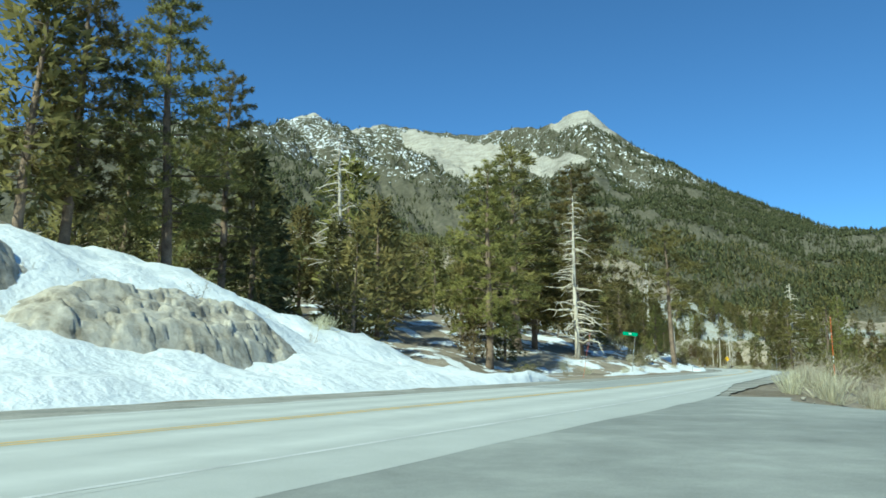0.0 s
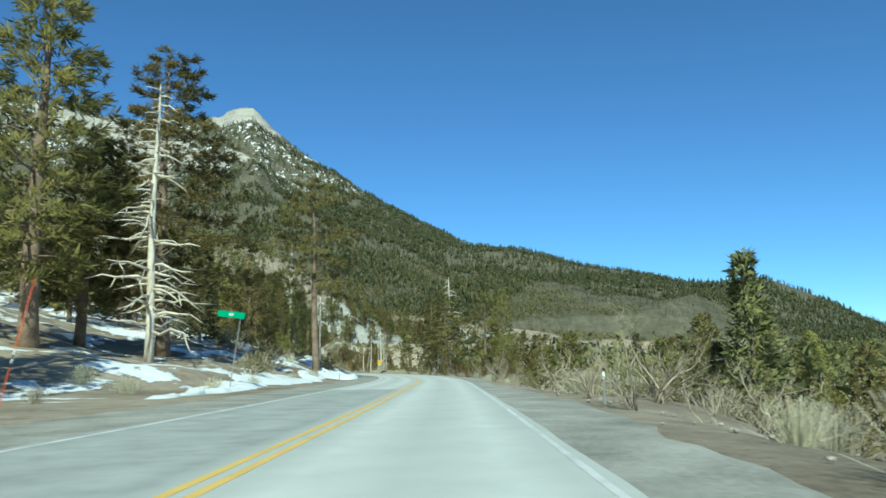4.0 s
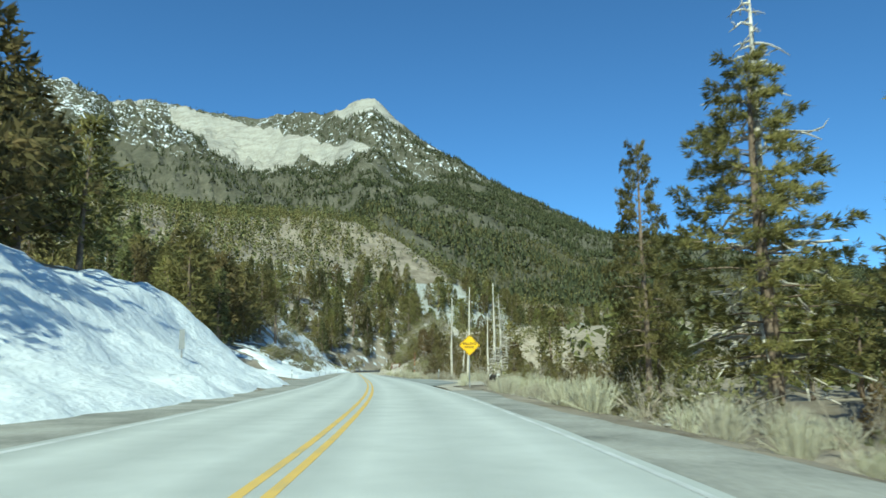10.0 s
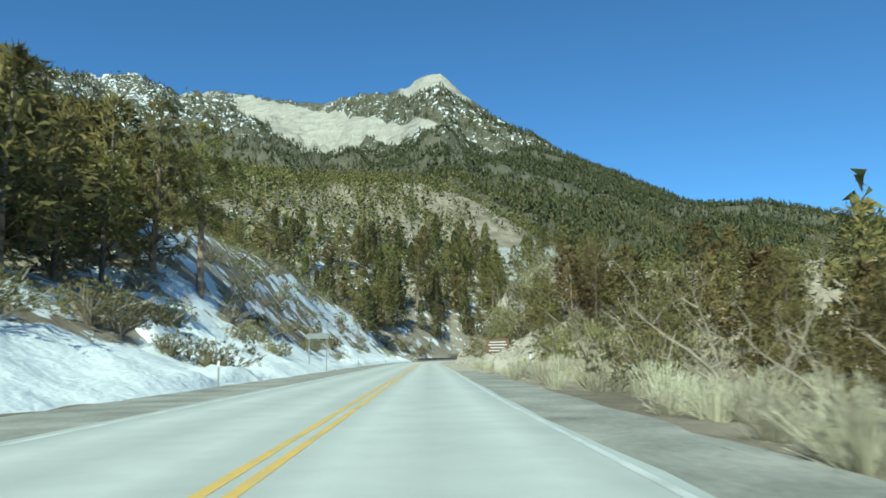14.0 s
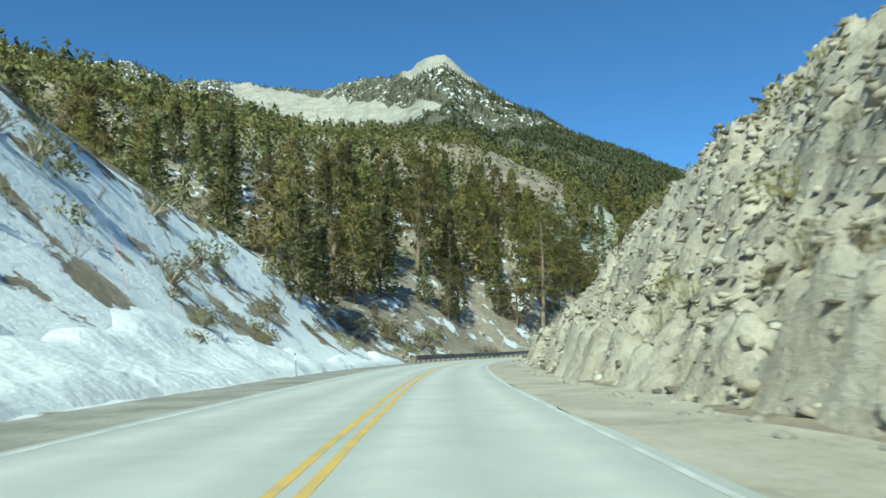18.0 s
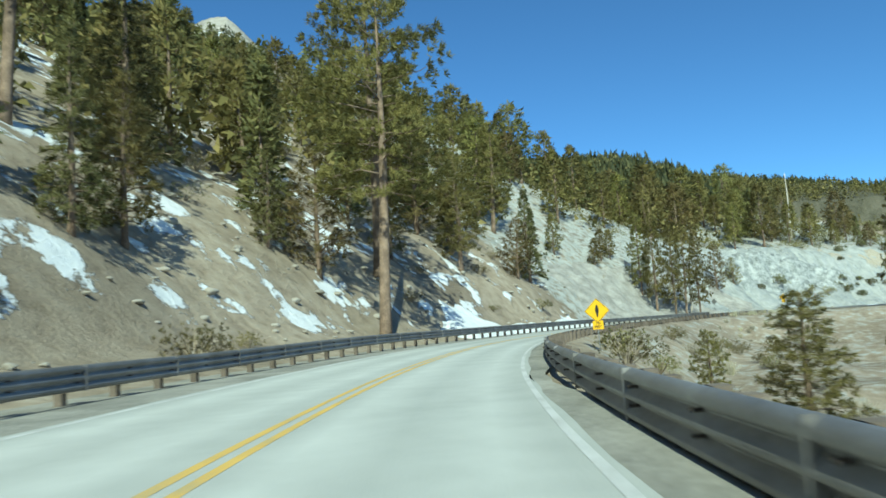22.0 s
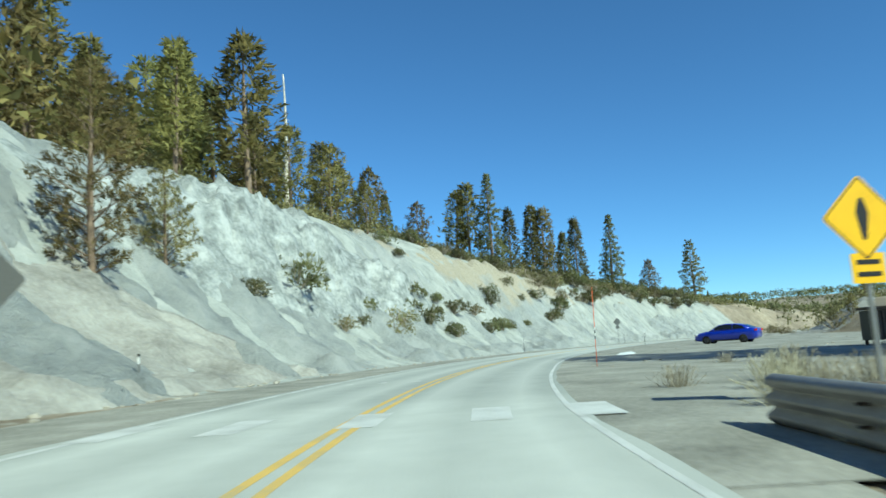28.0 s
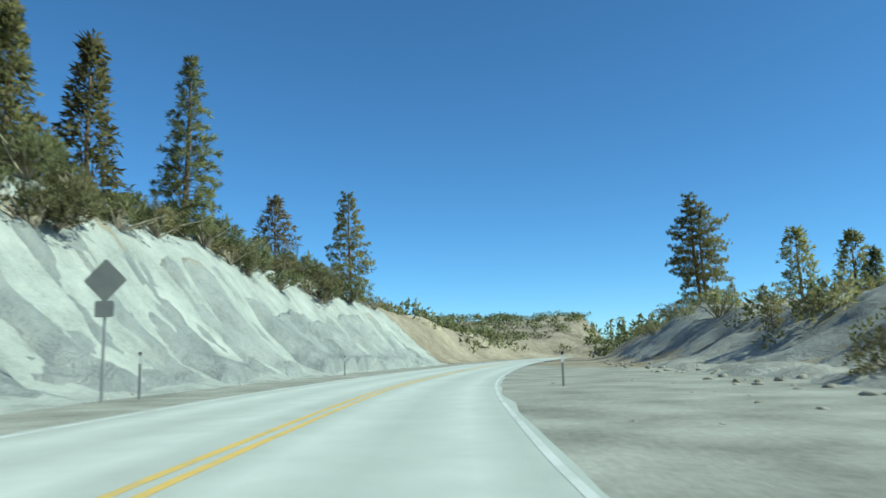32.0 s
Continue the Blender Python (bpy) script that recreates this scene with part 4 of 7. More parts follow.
def plant(kind, x, y, h, variant=None, turn=None, z=None, wide=1.0, label="", lean=(0, 0)):
    """One plant of a kind, h metres tall, standing on the ground."""
    rng = random.Random(int(x * 131 + y * 17) & 0xffff)
    plain = kind
    h = min(h, {"bush": 2.4, "shrub": 3.2, "rabbit": 1.05}.get(kind, 99))
    if kind in ("pine", "tall") and h > 14.5 and abs(sd_of(np.array([x]), np.array([y]))[1][0]) < (32 if y < 60 else 24):
        kind += "_grand"
    elif kind + "_far" in PROTO and h < 30 and abs(sd_of(np.array([x]), np.array([y]))[1][0]) > (30 if h > 15 else 22 if h > 13 else 17.5 if x > 95 and y > 360 else 26 if x > 74 and 125 < y < 215 and h > 4.5 else 17 if y < 215 else 13):
        kind += "_far"
    k = rng.randrange(len(PROTO[kind])) if variant is None else variant % len(PROTO[kind])
    meshes, names, lab, cat, grp, base = PROTO[kind][k]
    sc = h / base
    z = gz(x, y) - .04 if z is None else z
    rot = rng.uniform(0, 360) if turn is None else turn
    mm = Matrix.LocRotScale((x, y, z), Euler((radians(lean[0] + rng.uniform(-1, 1)), radians(lean[1] + rng.uniform(-1, 1)), radians(rot))), (sc * wide, sc * wide, sc))
    if (kind, k) not in first:
        ob = thing(NAMES[plain], mm, label or lab, cat, grp)
        for nm, me in zip(names, meshes):
            part(nm, me, None, ob)
        first[kind, k] = ob
    else:
        ob = copy_thing(first[kind, k], Matrix())
        ob.matrix_basis = mm
        ob["label"] = label or lab
    PLANTED.append((x, y))
    return ob


def free(x, y, gap):
    return all((x - a) ** 2 + (y - c) ** 2 > gap * gap for a, c in PLANTED)


def scatter(n, s0, s1, d0, d1, kinds, h0, h1, gap, seed):
    """Up to n plants spread over a stretch beside the road."""
    rng = random.Random(seed)
    got = 0
    for _ in range(n * 6):
        if got >= n:
            return
        s, d = rng.uniform(s0, s1), rng.uniform(d0, d1)
        x, y, _z = at_sd(s, d)
        if free(x, y, gap):
            plant(rng.choice(kinds), float(x), float(y), rng.uniform(h0, h1))
            got += 1


def woods(name, n, pick, h0, h1, label, tiers, seed, material):
    """Far conifers, too many to count, as one object: each a spiky cone of loose blades."""
    rng = np.random.default_rng(seed)
    x, y, z = pick(rng, n)
    n = len(x)
    h = rng.uniform(h0, h1, n)
    V, N = [], []
    for k in range(tiers):
        t = (k + rng.uniform(0, 1, n)) / tiers
        a = rng.uniform(0, 6.28, n)
        r = h * (.03 + .19 * (1 - t) ** .8) * (rng.uniform(.35, 1.15, n) if tiers > 12 else rng.uniform(.7, 1.1, n))
        zb = z + h * (.08 + .86 * t)
        e = h * (.42 if tiers <= 12 else .15) * rng.uniform(.6, 1.3, n)
        c = np.stack([x + np.cos(a) * r, y + np.sin(a) * r, zb], 1)
        d = np.stack([np.cos(a), np.sin(a), rng.normal(size=n) * .6 - .35], 1) + rng.normal(size=(n, 3)) * .35
        d /= np.linalg.norm(d, axis=1)[:, None]
        w = np.cross(d, rng.normal(size=(n, 3)))
        w /= np.linalg.norm(w, axis=1)[:, None]
        e = e[:, None]
        if tiers <= 12:
            top = np.stack([x, y, np.minimum(zb + h * .3, z + h)], 1)
            p1 = np.stack([x + np.cos(a) * r * 1.25 - np.sin(a) * r * .8, y + np.sin(a) * r * 1.25 + np.cos(a) * r * .8, zb - h * .06], 1)
            p2 = np.stack([x + np.cos(a) * r * 1.25 + np.sin(a) * r * .8, y + np.sin(a) * r * 1.25 - np.cos(a) * r * .8, zb - h * .06], 1)
            V.append(np.stack([top, p1, p2], 1))
        else:
            tv, tn = soft(np.stack([c - d * e * .4 + w * e * .3, c + d * e * .6, c - d * e * .3 - w * e * .35], 1), c - np.stack([x, y, zb - h * .1], 1))
            V.append(tv.reshape(-1, 3, 3))
            N.append(tn)
    v = np.concatenate(V, 0).reshape(-1, 3)
    me = leaf_mesh(name, v, np.concatenate(N, 0), material) if N else mesh_of(name, v, np.arange(len(v)).reshape(-1, 3), material)
    return tagged(new(name, me), label, "woods", kind="stuff")


def on_mountain(rng, n):
    a = np.concatenate([rng.uniform(-38, 74, n * 2), rng.uniform(-14, 30, n)])
    u = np.concatenate([rng.uniform(.14, 1.0, n * 2) ** .8, rng.uniform(.5, .98, n)])
    mix = rng.permutation(len(a))
    a, u = a[mix], u[mix]
    x, y, z = mountain(a, u)
    keep = (bare_rock(a, u) < .5) & (rng.uniform(size=len(a)) < np.clip(1.25 - z / 900, .25, 1)) & (fbm(x / 60, y / 60, 77) > .34)
    keep &= (np.hypot(x - CEN[0], y - CEN[1]) > np.where(a > 42, 700, 300)) & (a < 73)
    return x[keep][:n], y[keep][:n], z[keep][:n] - .5


def on_hill(rng, n):
    x, y = rng.uniform(-170, 560, n * 3), rng.uniform(-40, 760, n * 3)
    s, d = sd_of(x, y)
    keep = (((d < -42) & (d > -330)) | ((d > 34) & (d < 330) & ((s < 300) | (s > 640)) & (x > 40))) & (np.hypot(x - 150, y - 280) < 480) & (fbm(x / 30, y / 30, 51) > .34)
    keep &= (s > -60) & ~((d < 0) & (s > 575)) & ~((d > 0) & (s > 500) & (d < 60))
    x, y = x[keep][:n], y[keep][:n]
    return x, y, ground(x, y) - .3


def on_foothill(rng, n):
    x, y = rng.uniform(-110, 520, n * 3), rng.uniform(420, 860, n * 3)
    s, d = sd_of(x, y)
    keep = (d < -24) & (s > 300) & ((s < 560) | (y - 350 > np.abs(x - 110) * 1.15) | (d < -110)) & (fbm(x / 22, y / 22, 52) > .38)
    x, y = x[keep][:n], y[keep][:n]
    r, a = np.hypot(x - CEN[0], y - CEN[1]), np.degrees(np.arctan2(x - CEN[0], y - CEN[1]))
    far = mountain(a, r / np.interp(a, CREST[:, 0], CREST[:, 1]))[2]
    return x, y, np.where(r > np.interp(a, NEAR[:, 0], NEAR[:, 1]) + 12, np.maximum(far, ground(x, y)), ground(x, y)) - .3


def on_scrub(rng, n):
    a, r = rng.uniform(16, 80, n * 3), rng.uniform(308, 760, n * 3)
    rim = np.interp(a, NEAR[:, 0], NEAR[:, 1])
    x, y, z = mountain(a, r / np.interp(a, CREST[:, 0], CREST[:, 1]))
    keep = (r > rim + 6) & (fbm(x / 40, y / 40, 78) > .36)
    return x[keep][:n], y[keep][:n], z[keep][:n] - .2


woods("far_scrub", 6200, on_scrub, 3, 6.5, "low dark trees on the far ridge", 15, 8, M_FIR)
woods("far_woods", 34000, on_mountain, 6, 12, "dark conifer woods on the mountain slopes", 8, 5, M_FAR)
woods("hillside_woods", 9000, on_hill, 5, 11, "conifer woods on the hillside", 22, 6, M_FIR)
woods("foothill_woods", 10500, on_foothill, 4, 9, "olive and brown pines and junipers on the foothill", 16, 16, M_JUNIPER)

# ---- single trees that stand out ----
plant("pine", -15.3, 40.2, 18.8, variant=1)
plant("pine", -18.5, 35.5, 16.1)
plant("pine", -19.3, 32.7, 12.9)
plant("pine", -14.6, 47.8, 17.2)
plant("fir", -14.2, 54.2, 14.9)
plant("fir", -14.2, 60.4, 14.2)
plant("pine", 4.1, 66.3, 19.6, variant=2, wide=1.12)
plant("pine", 8.8, 89.7, 25.9, wide=1.2)
plant("pine", 11.9, 96.7, 16.9, wide=1.2)
plant("pine", 17.7, 96.5, 26.0, variant=3, wide=1.3)
plant("snag", 16.2, 89.7, 20.1, variant=0)
plant("juniper", 2.8, 66.4, 5.3)
plant("snag", -10.4, 74.1, 21.4, variant=1)
plant("juniper", -6.6, 73.4, 14.8)
plant("pine", -10.3, 82.9, 19.5)
plant("fir", 69.0, 84.6, 17.4)
plant("shrub", 35.0, 60.5, 4.2)
plant("shrub", 39.6, 69.8, 6.5)
plant("tall", 35.5, 114.3, 22.5, variant=0, wide=1.1)
plant("pole_snag", 41.0, 131.0, 9.5, lean=(0, 5), wide=0.7)
plant("snag", 45.5, 170.6, 16.2, variant=3, lean=(0, 6))
plant("pole_snag", 43.7, 157.3, 19.8, label='dead pine with a bare brown trunk')
plant("pine", 77.0, 144.0, 17.7, wide=0.7)
plant("snag", 84.0, 178.0, 23.0)
plant("pine", 82.5, 176.0, 19.3, wide=1.25)
plant("tall", 86.6, 167.0, 19.4, variant=1)
plant("pine", 89.3, 197.6, 21.1, wide=0.72)
plant("shrub", 48.8, 100.6, 3.1)
plant("shrub", 47.2, 95.3, 2.4)
plant("pole_snag", 84.5, 227.0, 10.6)
plant("pole_snag", 88.5, 231.5, 8.4)
plant("pole_snag", 85.5, 232.6, 6.3, lean=(0, -7))
plant("snag", 86.5, 223.8, 5.9, variant=2)
plant("snag", 88.2, 224.5, 5.2, variant=1)
plant("pole_snag", 83.3, 229.3, 10.1)
plant("pole_snag", 91.0, 236.0, 12.6)
plant("snag", 90.0, 231.0, 11.2)
plant("tall", 126.9, 434.3, 25.8, variant=2)
plant("pine", 193.4, 481.3, 16.9, wide=0.72)
plant("pine", 193.1, 484.2, 15.0, wide=0.72)
plant("pine", 196.8, 480.7, 16.0, wide=0.72)
plant("tall", 198.6, 480.1, 15.6, wide=0.72)
plant("pine", 201.4, 479.9, 15.2, wide=0.72)
plant("pole_snag", 200.1, 481.5, 9.9)
plant("pole_snag", 200.7, 481.0, 10.4)
plant("juniper", 219.8, 493.1, 9.9, wide=0.85)
plant("juniper", 227.1, 495.6, 6.2, wide=0.85)
plant("pine", 237.4, 503.5, 10.0, variant=1)
plant("pine", 119.5, 396.3, 3.0, wide=1.3)
plant("juniper", 304.4, 526.2, 12.1)
plant("fir", 310.6, 501.9, 16.1)
plant("fir", 333.4, 485.9, 14.9)
plant("fir", 329.4, 491.4, 12.3)
plant("pine", 371.0, 472.5, 14.6)
plant("fir", 325.6, 498.6, 12.7)
plant("pine", 361.3, 431.0, 16.7)
plant("pine", 311.4, 505.8, 13.2)
plant("pine", 312.6, 508.4, 11.6)
plant("fir", 317.3, 500.4, 10.9)
plant("pine", 326.4, 496.7, 12.5)
plant("juniper", 346.2, 480.2, 7.1)
plant("juniper", 288.0, 512.6, 9.5)
plant("fir", 291.0, 511.5, 6.8)
plant("tall", 362.0, 430.0, 15.8)
plant("pine", 336.0, 435.7, 7.5)
plant("pine", 341.2, 426.0, 8.8)
plant("fir", 340.2, 424.8, 7.1)
plant("juniper", 335.7, 497.0, 7.2)
plant("juniper", 258.8, 511.5, 8.3)
plant("pine", 263.3, 510.1, 9.8)
plant("juniper", 268.9, 508.4, 9.5)
plant("pine", 276.1, 507.4, 6.5)
plant("juniper", 285.0, 504.4, 6.0)
plant("fir", 316.4, 491.3, 8.6)
plant("pine", 121.0, 450.2, 11.3)
plant("juniper", 122.8, 455.1, 10.8)
plant("tall", 137.6, 462.1, 19.3)
plant("pine", 152.6, 471.9, 18.0)
plant("juniper", 144.0, 466.0, 14.4)
plant("pine", 166.8, 486.9, 18.3)
plant("fir", 93.5, 423.9, 14.5)
plant("fir", 99.0, 427.4, 14.2)
plant("tall", 104.9, 431.3, 21.3)
plant("pine", 95.4, 429.2, 13.8)
plant("fir", 111.1, 434.6, 14.9)
plant("fir", 120.5, 441.8, 12.2)
plant("tall", 130.3, 443.9, 26.3)
plant("fir", 104.1, 419.3, 8.1)
plant("fir", 108.0, 420.9, 9.4)
plant("pole_snag", 269.7, 514.4, 17.1)

# ---- woods and brush beside the road ----
scatter(26, -10, 60, -60, -24, ["pine", "fir", "juniper"], 8, 14, 4.0, 11)
scatter(40, 60, 190, -60, -17, ["pine", "fir", "juniper", "pine"], 7, 15, 4.0, 12)
scatter(14, 60, 195, -17, -9.5, ["bush", "juniper", "bush"], 1.4, 3.2, 2.0, 13)
scatter(30, 195, 300, -55, -21, ["pine", "fir", "juniper"], 8, 14, 3.6, 14)
scatter(8, 225, 380, -16, -8, ["bush", "bush", "juniper"], 1.2, 2.6, 2.0, 15)
scatter(16, 290, 384, -60, -26, ["juniper", "bush", "pine"], 3, 7, 4, 16)
scatter(60, 384, 505, -60, -14, ["fir", "pine", "fir", "juniper"], 7, 14, 3.4, 17)
scatter(16, 500, 640, -70, -38, ["pine", "fir", "juniper"], 8, 13, 4, 18)
scatter(40, 20, 190, 15, 36, ["juniper", "pine", "bush", "shrub"], 3, 6, 2.6, 20)
scatter(26, 60, 200, 26, 70, ["pine", "juniper", "fir"], 8, 13, 4, 21)
scatter(26, 240, 290, 9, 40, ["juniper", "bush", "shrub"], 2.5, 4.5, 2.4, 22)
scatter(26, 196, 290, 20, 60, ["pine", "juniper"], 6, 11, 4, 23)
scatter(20, 20, 280, 7.5, 12, ["rabbit"], .7, 1.4, 1.2, 25)
scatter(16, 60, 120, -16, -9, ["rabbit"], .6, 1.1, 1.0, 26)
scatter(14, 400, 520, 9, 40, ["bush", "rabbit", "juniper"], 1, 2.4, 2, 28)


scatter(20, 236, 294, -32, -17, ["pine", "fir", "juniper"], 7, 13, 2.8, 41)
scatter(20, 150, 208, -28, -16, ["pine", "juniper", "fir", "pine"], 8, 14, 2.8, 42)
scatter(18, 118, 152, -28, -13, ["pine", "juniper", "bush"], 5, 11, 2.8, 43)
scatter(20, 286, 394, -24, -9.5, ["bush", "bush", "shrub"], 1.2, 2.4, 1.6, 44)
scatter(18, 515, 606, -64, -30, ["pine", "pine", "tall"], 13, 18, 4.5, 80)
scatter(44, 490, 610, -75, -24, ["pine", "pine", "fir", "juniper"], 9, 15, 3.6, 45)
scatter(30, 300, 390, -75, -22, ["pine", "juniper", "juniper"], 5, 10, 3.6, 46)
for q in ((234.3, 495, 2.2), (257.2, 495, 1.9), (265.8, 495.5, 1.5), (280.7, 494.4, 2.1), (294.7, 492, 1.6), (284.4, 491, 1.3), (258.6, 493.5, 2.5), (263.8, 494.6, 1.3), (267.5, 494.2, 2.2),
          (279.6, 493.8, 2.0), (288.6, 492.6, 1.5), (294.5, 491.7, 1.5), (310, 489, 1.2), (246, 494, 1.2)):
    plant("clump", q[0], q[1], q[2] * .85)
plant("clump", 240.0, 496.0, 2.9)
plant("shrub", *(float(v) for v in at_sd(401, 7.8)[:2]), 4.4)
plant("shrub", *(float(v) for v in at_sd(403.5, 9.2)[:2]), 4.2)
plant("pine", *(float(v) for v in at_sd(436, 9.5)[:2]), 3.6)
for q in ((551.5, 21.5, 19, "pine"), (555.5, 23.4, 20.5, "tall"), (547, 23, 17, "pine"), (553.5, 28.5, 19, "pine"), (550, 28, 20, "pine")):
    plant(q[3], float(at_sd(q[0], q[1])[0]), float(at_sd(q[0], q[1])[1]), q[2])
scatter(44, 238, 294, 7.8, 19, ["shrub", "shrub", "bush", "juniper"], 1.8, 3.6, 1.5, 55)
scatter(18, 238, 290, 6.9, 9.5, ["rabbit"], .7, 1.3, .9, 56)
scatter(18, 60, 118, 8.5, 14, ["shrub", "shrub", "bush"], 2.2, 4.2, 2.0, 57)
scatter(30, 632, 700, -21, -14.5, ["bush"], 1.6, 2.4, 1.6, 48)
scatter(26, 196, 262, 12, 22, ["shrub", "bush", "juniper"], 2, 4, 2.0, 51)
scatter(20, 190, 285, 8.8, 13, ["rabbit"], .7, 1.3, 1.0, 52)
scatter(8, 500, 556, 6, 13, ["rabbit"], .35, .6, .8, 53)
scatter(14, 400, 440, -16, -9, ["bush", "bush", "juniper"], 1.4, 3.0, 1.8, 54)

scatter(12, 272, 299, -26, -15, ["pine", "pine", "juniper", "tall"], 9, 14, 2.6, 61)
scatter(9, 264, 300, -14, -11, ["bush", "bush", "shrub"], 1.6, 2.4, 1.5, 62)
scatter(46, 252, 300, 9, 24, ["juniper", "rust", "juniper", "shrub", "bush", "juniper", "bush"], 3, 6, 1.9, 63)
scatter(30, 90, 190, 7.5, 14, ["rabbit", "rabbit", "shrub"], .8, 2.6, 1.2, 64)
scatter(40, 90, 190, 10, 22, ["juniper", "bush", "shrub", "rust"], 2.4, 4.2, 1.8, 65)
scatter(44, 400, 520, -70, -16, ["fir", "pine", "juniper", "bush"], 5, 11, 2.6, 68)
scatter(50, 238, 300, 5.1, 8.2, ["rabbit"], .4, .9, .7, 69)
scatter(48, 512, 546, 4.8, 12, ["rabbit"], .4, .75, .55, 70)
scatter(14, 90, 190, 5.6, 8, ["rabbit"], .4, .8, .8, 71)
scatter(20, 630, 700, 12, 24, ["bush", "juniper"], 1.4, 2.6, 1.8, 72)
scatter(5, 158, 188, -16, -12, ["pine", "fir"], 7, 9.5, 2.0, 76)
scatter(4, 514, 536, -22, -15, ["pine", "pine"], 5, 8, 3.0, 77)
scatter(24, 300, 336, 7.0, 10, ["shrub", "bush"], 1.6, 3.4, 1.2, 78)
scatter(26, 425, 525, 6.5, 15, ["bush", "rabbit", "bush", "shrub"], .8, 2.0, 1.4, 79)
scatter(24, 29, 70, 6.4, 12, ["rabbit", "shrub"], .7, 2.0, 1.0, 73)
scatter(34, 620, 690, -22, -13.5, ["clump"], 1.6, 3.0, 1.5, 74)
scatter(14, 600, 650, -26, -19, ["clump", "bush"], 1.2, 2.2, 1.6, 75)
scatter(9, 15, 34, -15.5, -13.2, ["shrub", "rabbit", "shrub"], .8, 1.8, 1.2, 85)
scatter(26, 180, 208, 5.9, 9.5, ["rabbit"], .5, 1.0, .7, 81)
scatter(16, 172, 202, 8.5, 15, ["shrub", "bush", "shrub"], 1.4, 2.8, 1.5, 82)
scatter(26, 436, 532, -26, -9.5, ["bush", "shrub", "bush"], .8, 1.9, 1.6, 83)
scatter(36, 290, 352, -21, -10.5, ["bush", "bush", "shrub", "bush"], 1.2, 2.4, 1.2, 86)
scatter(18, 352, 392, -20, -9.5, ["bush", "shrub"], .8, 1.6, 1.4, 87)
scatter(13, 578, 634, -15.5, -11, ["clump", "clump", "bush"], 1.3, 2.3, 2.2, 84)
for q in ((57.6, 6.8, 2.5), (63.5, 7.0, 2.2), (75.5, 7.4, 2.4), (100.2, 6.6, 2.0), (101.8, 7.8, 2.6), (106.8, 6.6, 2.2)):
    plant("shrub", float(at_sd(q[0], q[1])[0]), float(at_sd(q[0], q[1])[1]), q[2])


def brush(name, n, zones, h0, h1, label, seed, material, far=False):
    """Low bushes, too many to count, as one object: round heaps of small blades."""
    rng = np.random.default_rng(seed)
    V, N = [], []
    for s0, s1, d0, d1, share in zones:
        k = int(n * share)
        if far:
            P = np.stack([rng.uniform(s0, s1, k), rng.uniform(d0, d1, k), np.zeros(k)], 1)
        else:
            P = at_sd(rng.uniform(s0, s1, k), rng.uniform(d0, d1, k), 0.0)
        keep = (fbm(P[:, 0] / 12, P[:, 1] / 12, 57) > (.36 if far else .42)) & (np.abs(sd_of(P[:, 0], P[:, 1])[1]) > 9)
        P = P[keep]
        z, h = ground(P[:, 0], P[:, 1]), rng.uniform(h0, h1, len(P))
        for _ in range(26 if far else 72):
            w = rng.normal(size=(len(P), 3))
            w /= np.linalg.norm(w, axis=1)[:, None]
            w[:, 2] = np.abs(w[:, 2])
            r = rng.uniform(.5, 1, len(P))
            c = np.stack([P[:, 0], P[:, 1], z], 1) + w * (np.stack([h * .7, h * .7, h * .8], 1) * r[:, None])
            d = w + rng.normal(size=w.shape) * .7
            d /= np.linalg.norm(d, axis=1)[:, None]
            q = np.cross(d, rng.normal(size=w.shape))
            q /= np.linalg.norm(q, axis=1)[:, None]
            e = (h * (.3 if far else .19))[:, None]
            tv, tn = soft(np.stack([c + q * e * .28, c + d * e, c - q * e * .28], 1), w + (0, 0, .2))
            V.append(tv)
            N.append(tn)
    tagged(new(name, leaf_mesh(name, np.concatenate(V), np.concatenate(N), material)), label, "bushes", kind="stuff")


brush("hillside_brush", 3200, [(630, 800, -90, -17, .38), (636, 800, 15, 80, .28), (540, 640, -60, -25, .12), (290, 384, 13, 40, .1), (290, 392, -60, -16, .12)], .9, 2.3, "olive green bushes covering the hillside", 91, M_BUSH)
brush("ridge_brush", 2600, [(380, 640, 300, 570, 1.0)], 1.6, 3.4, "dark bushes covering the far ridge", 92, M_CLUMP, True)

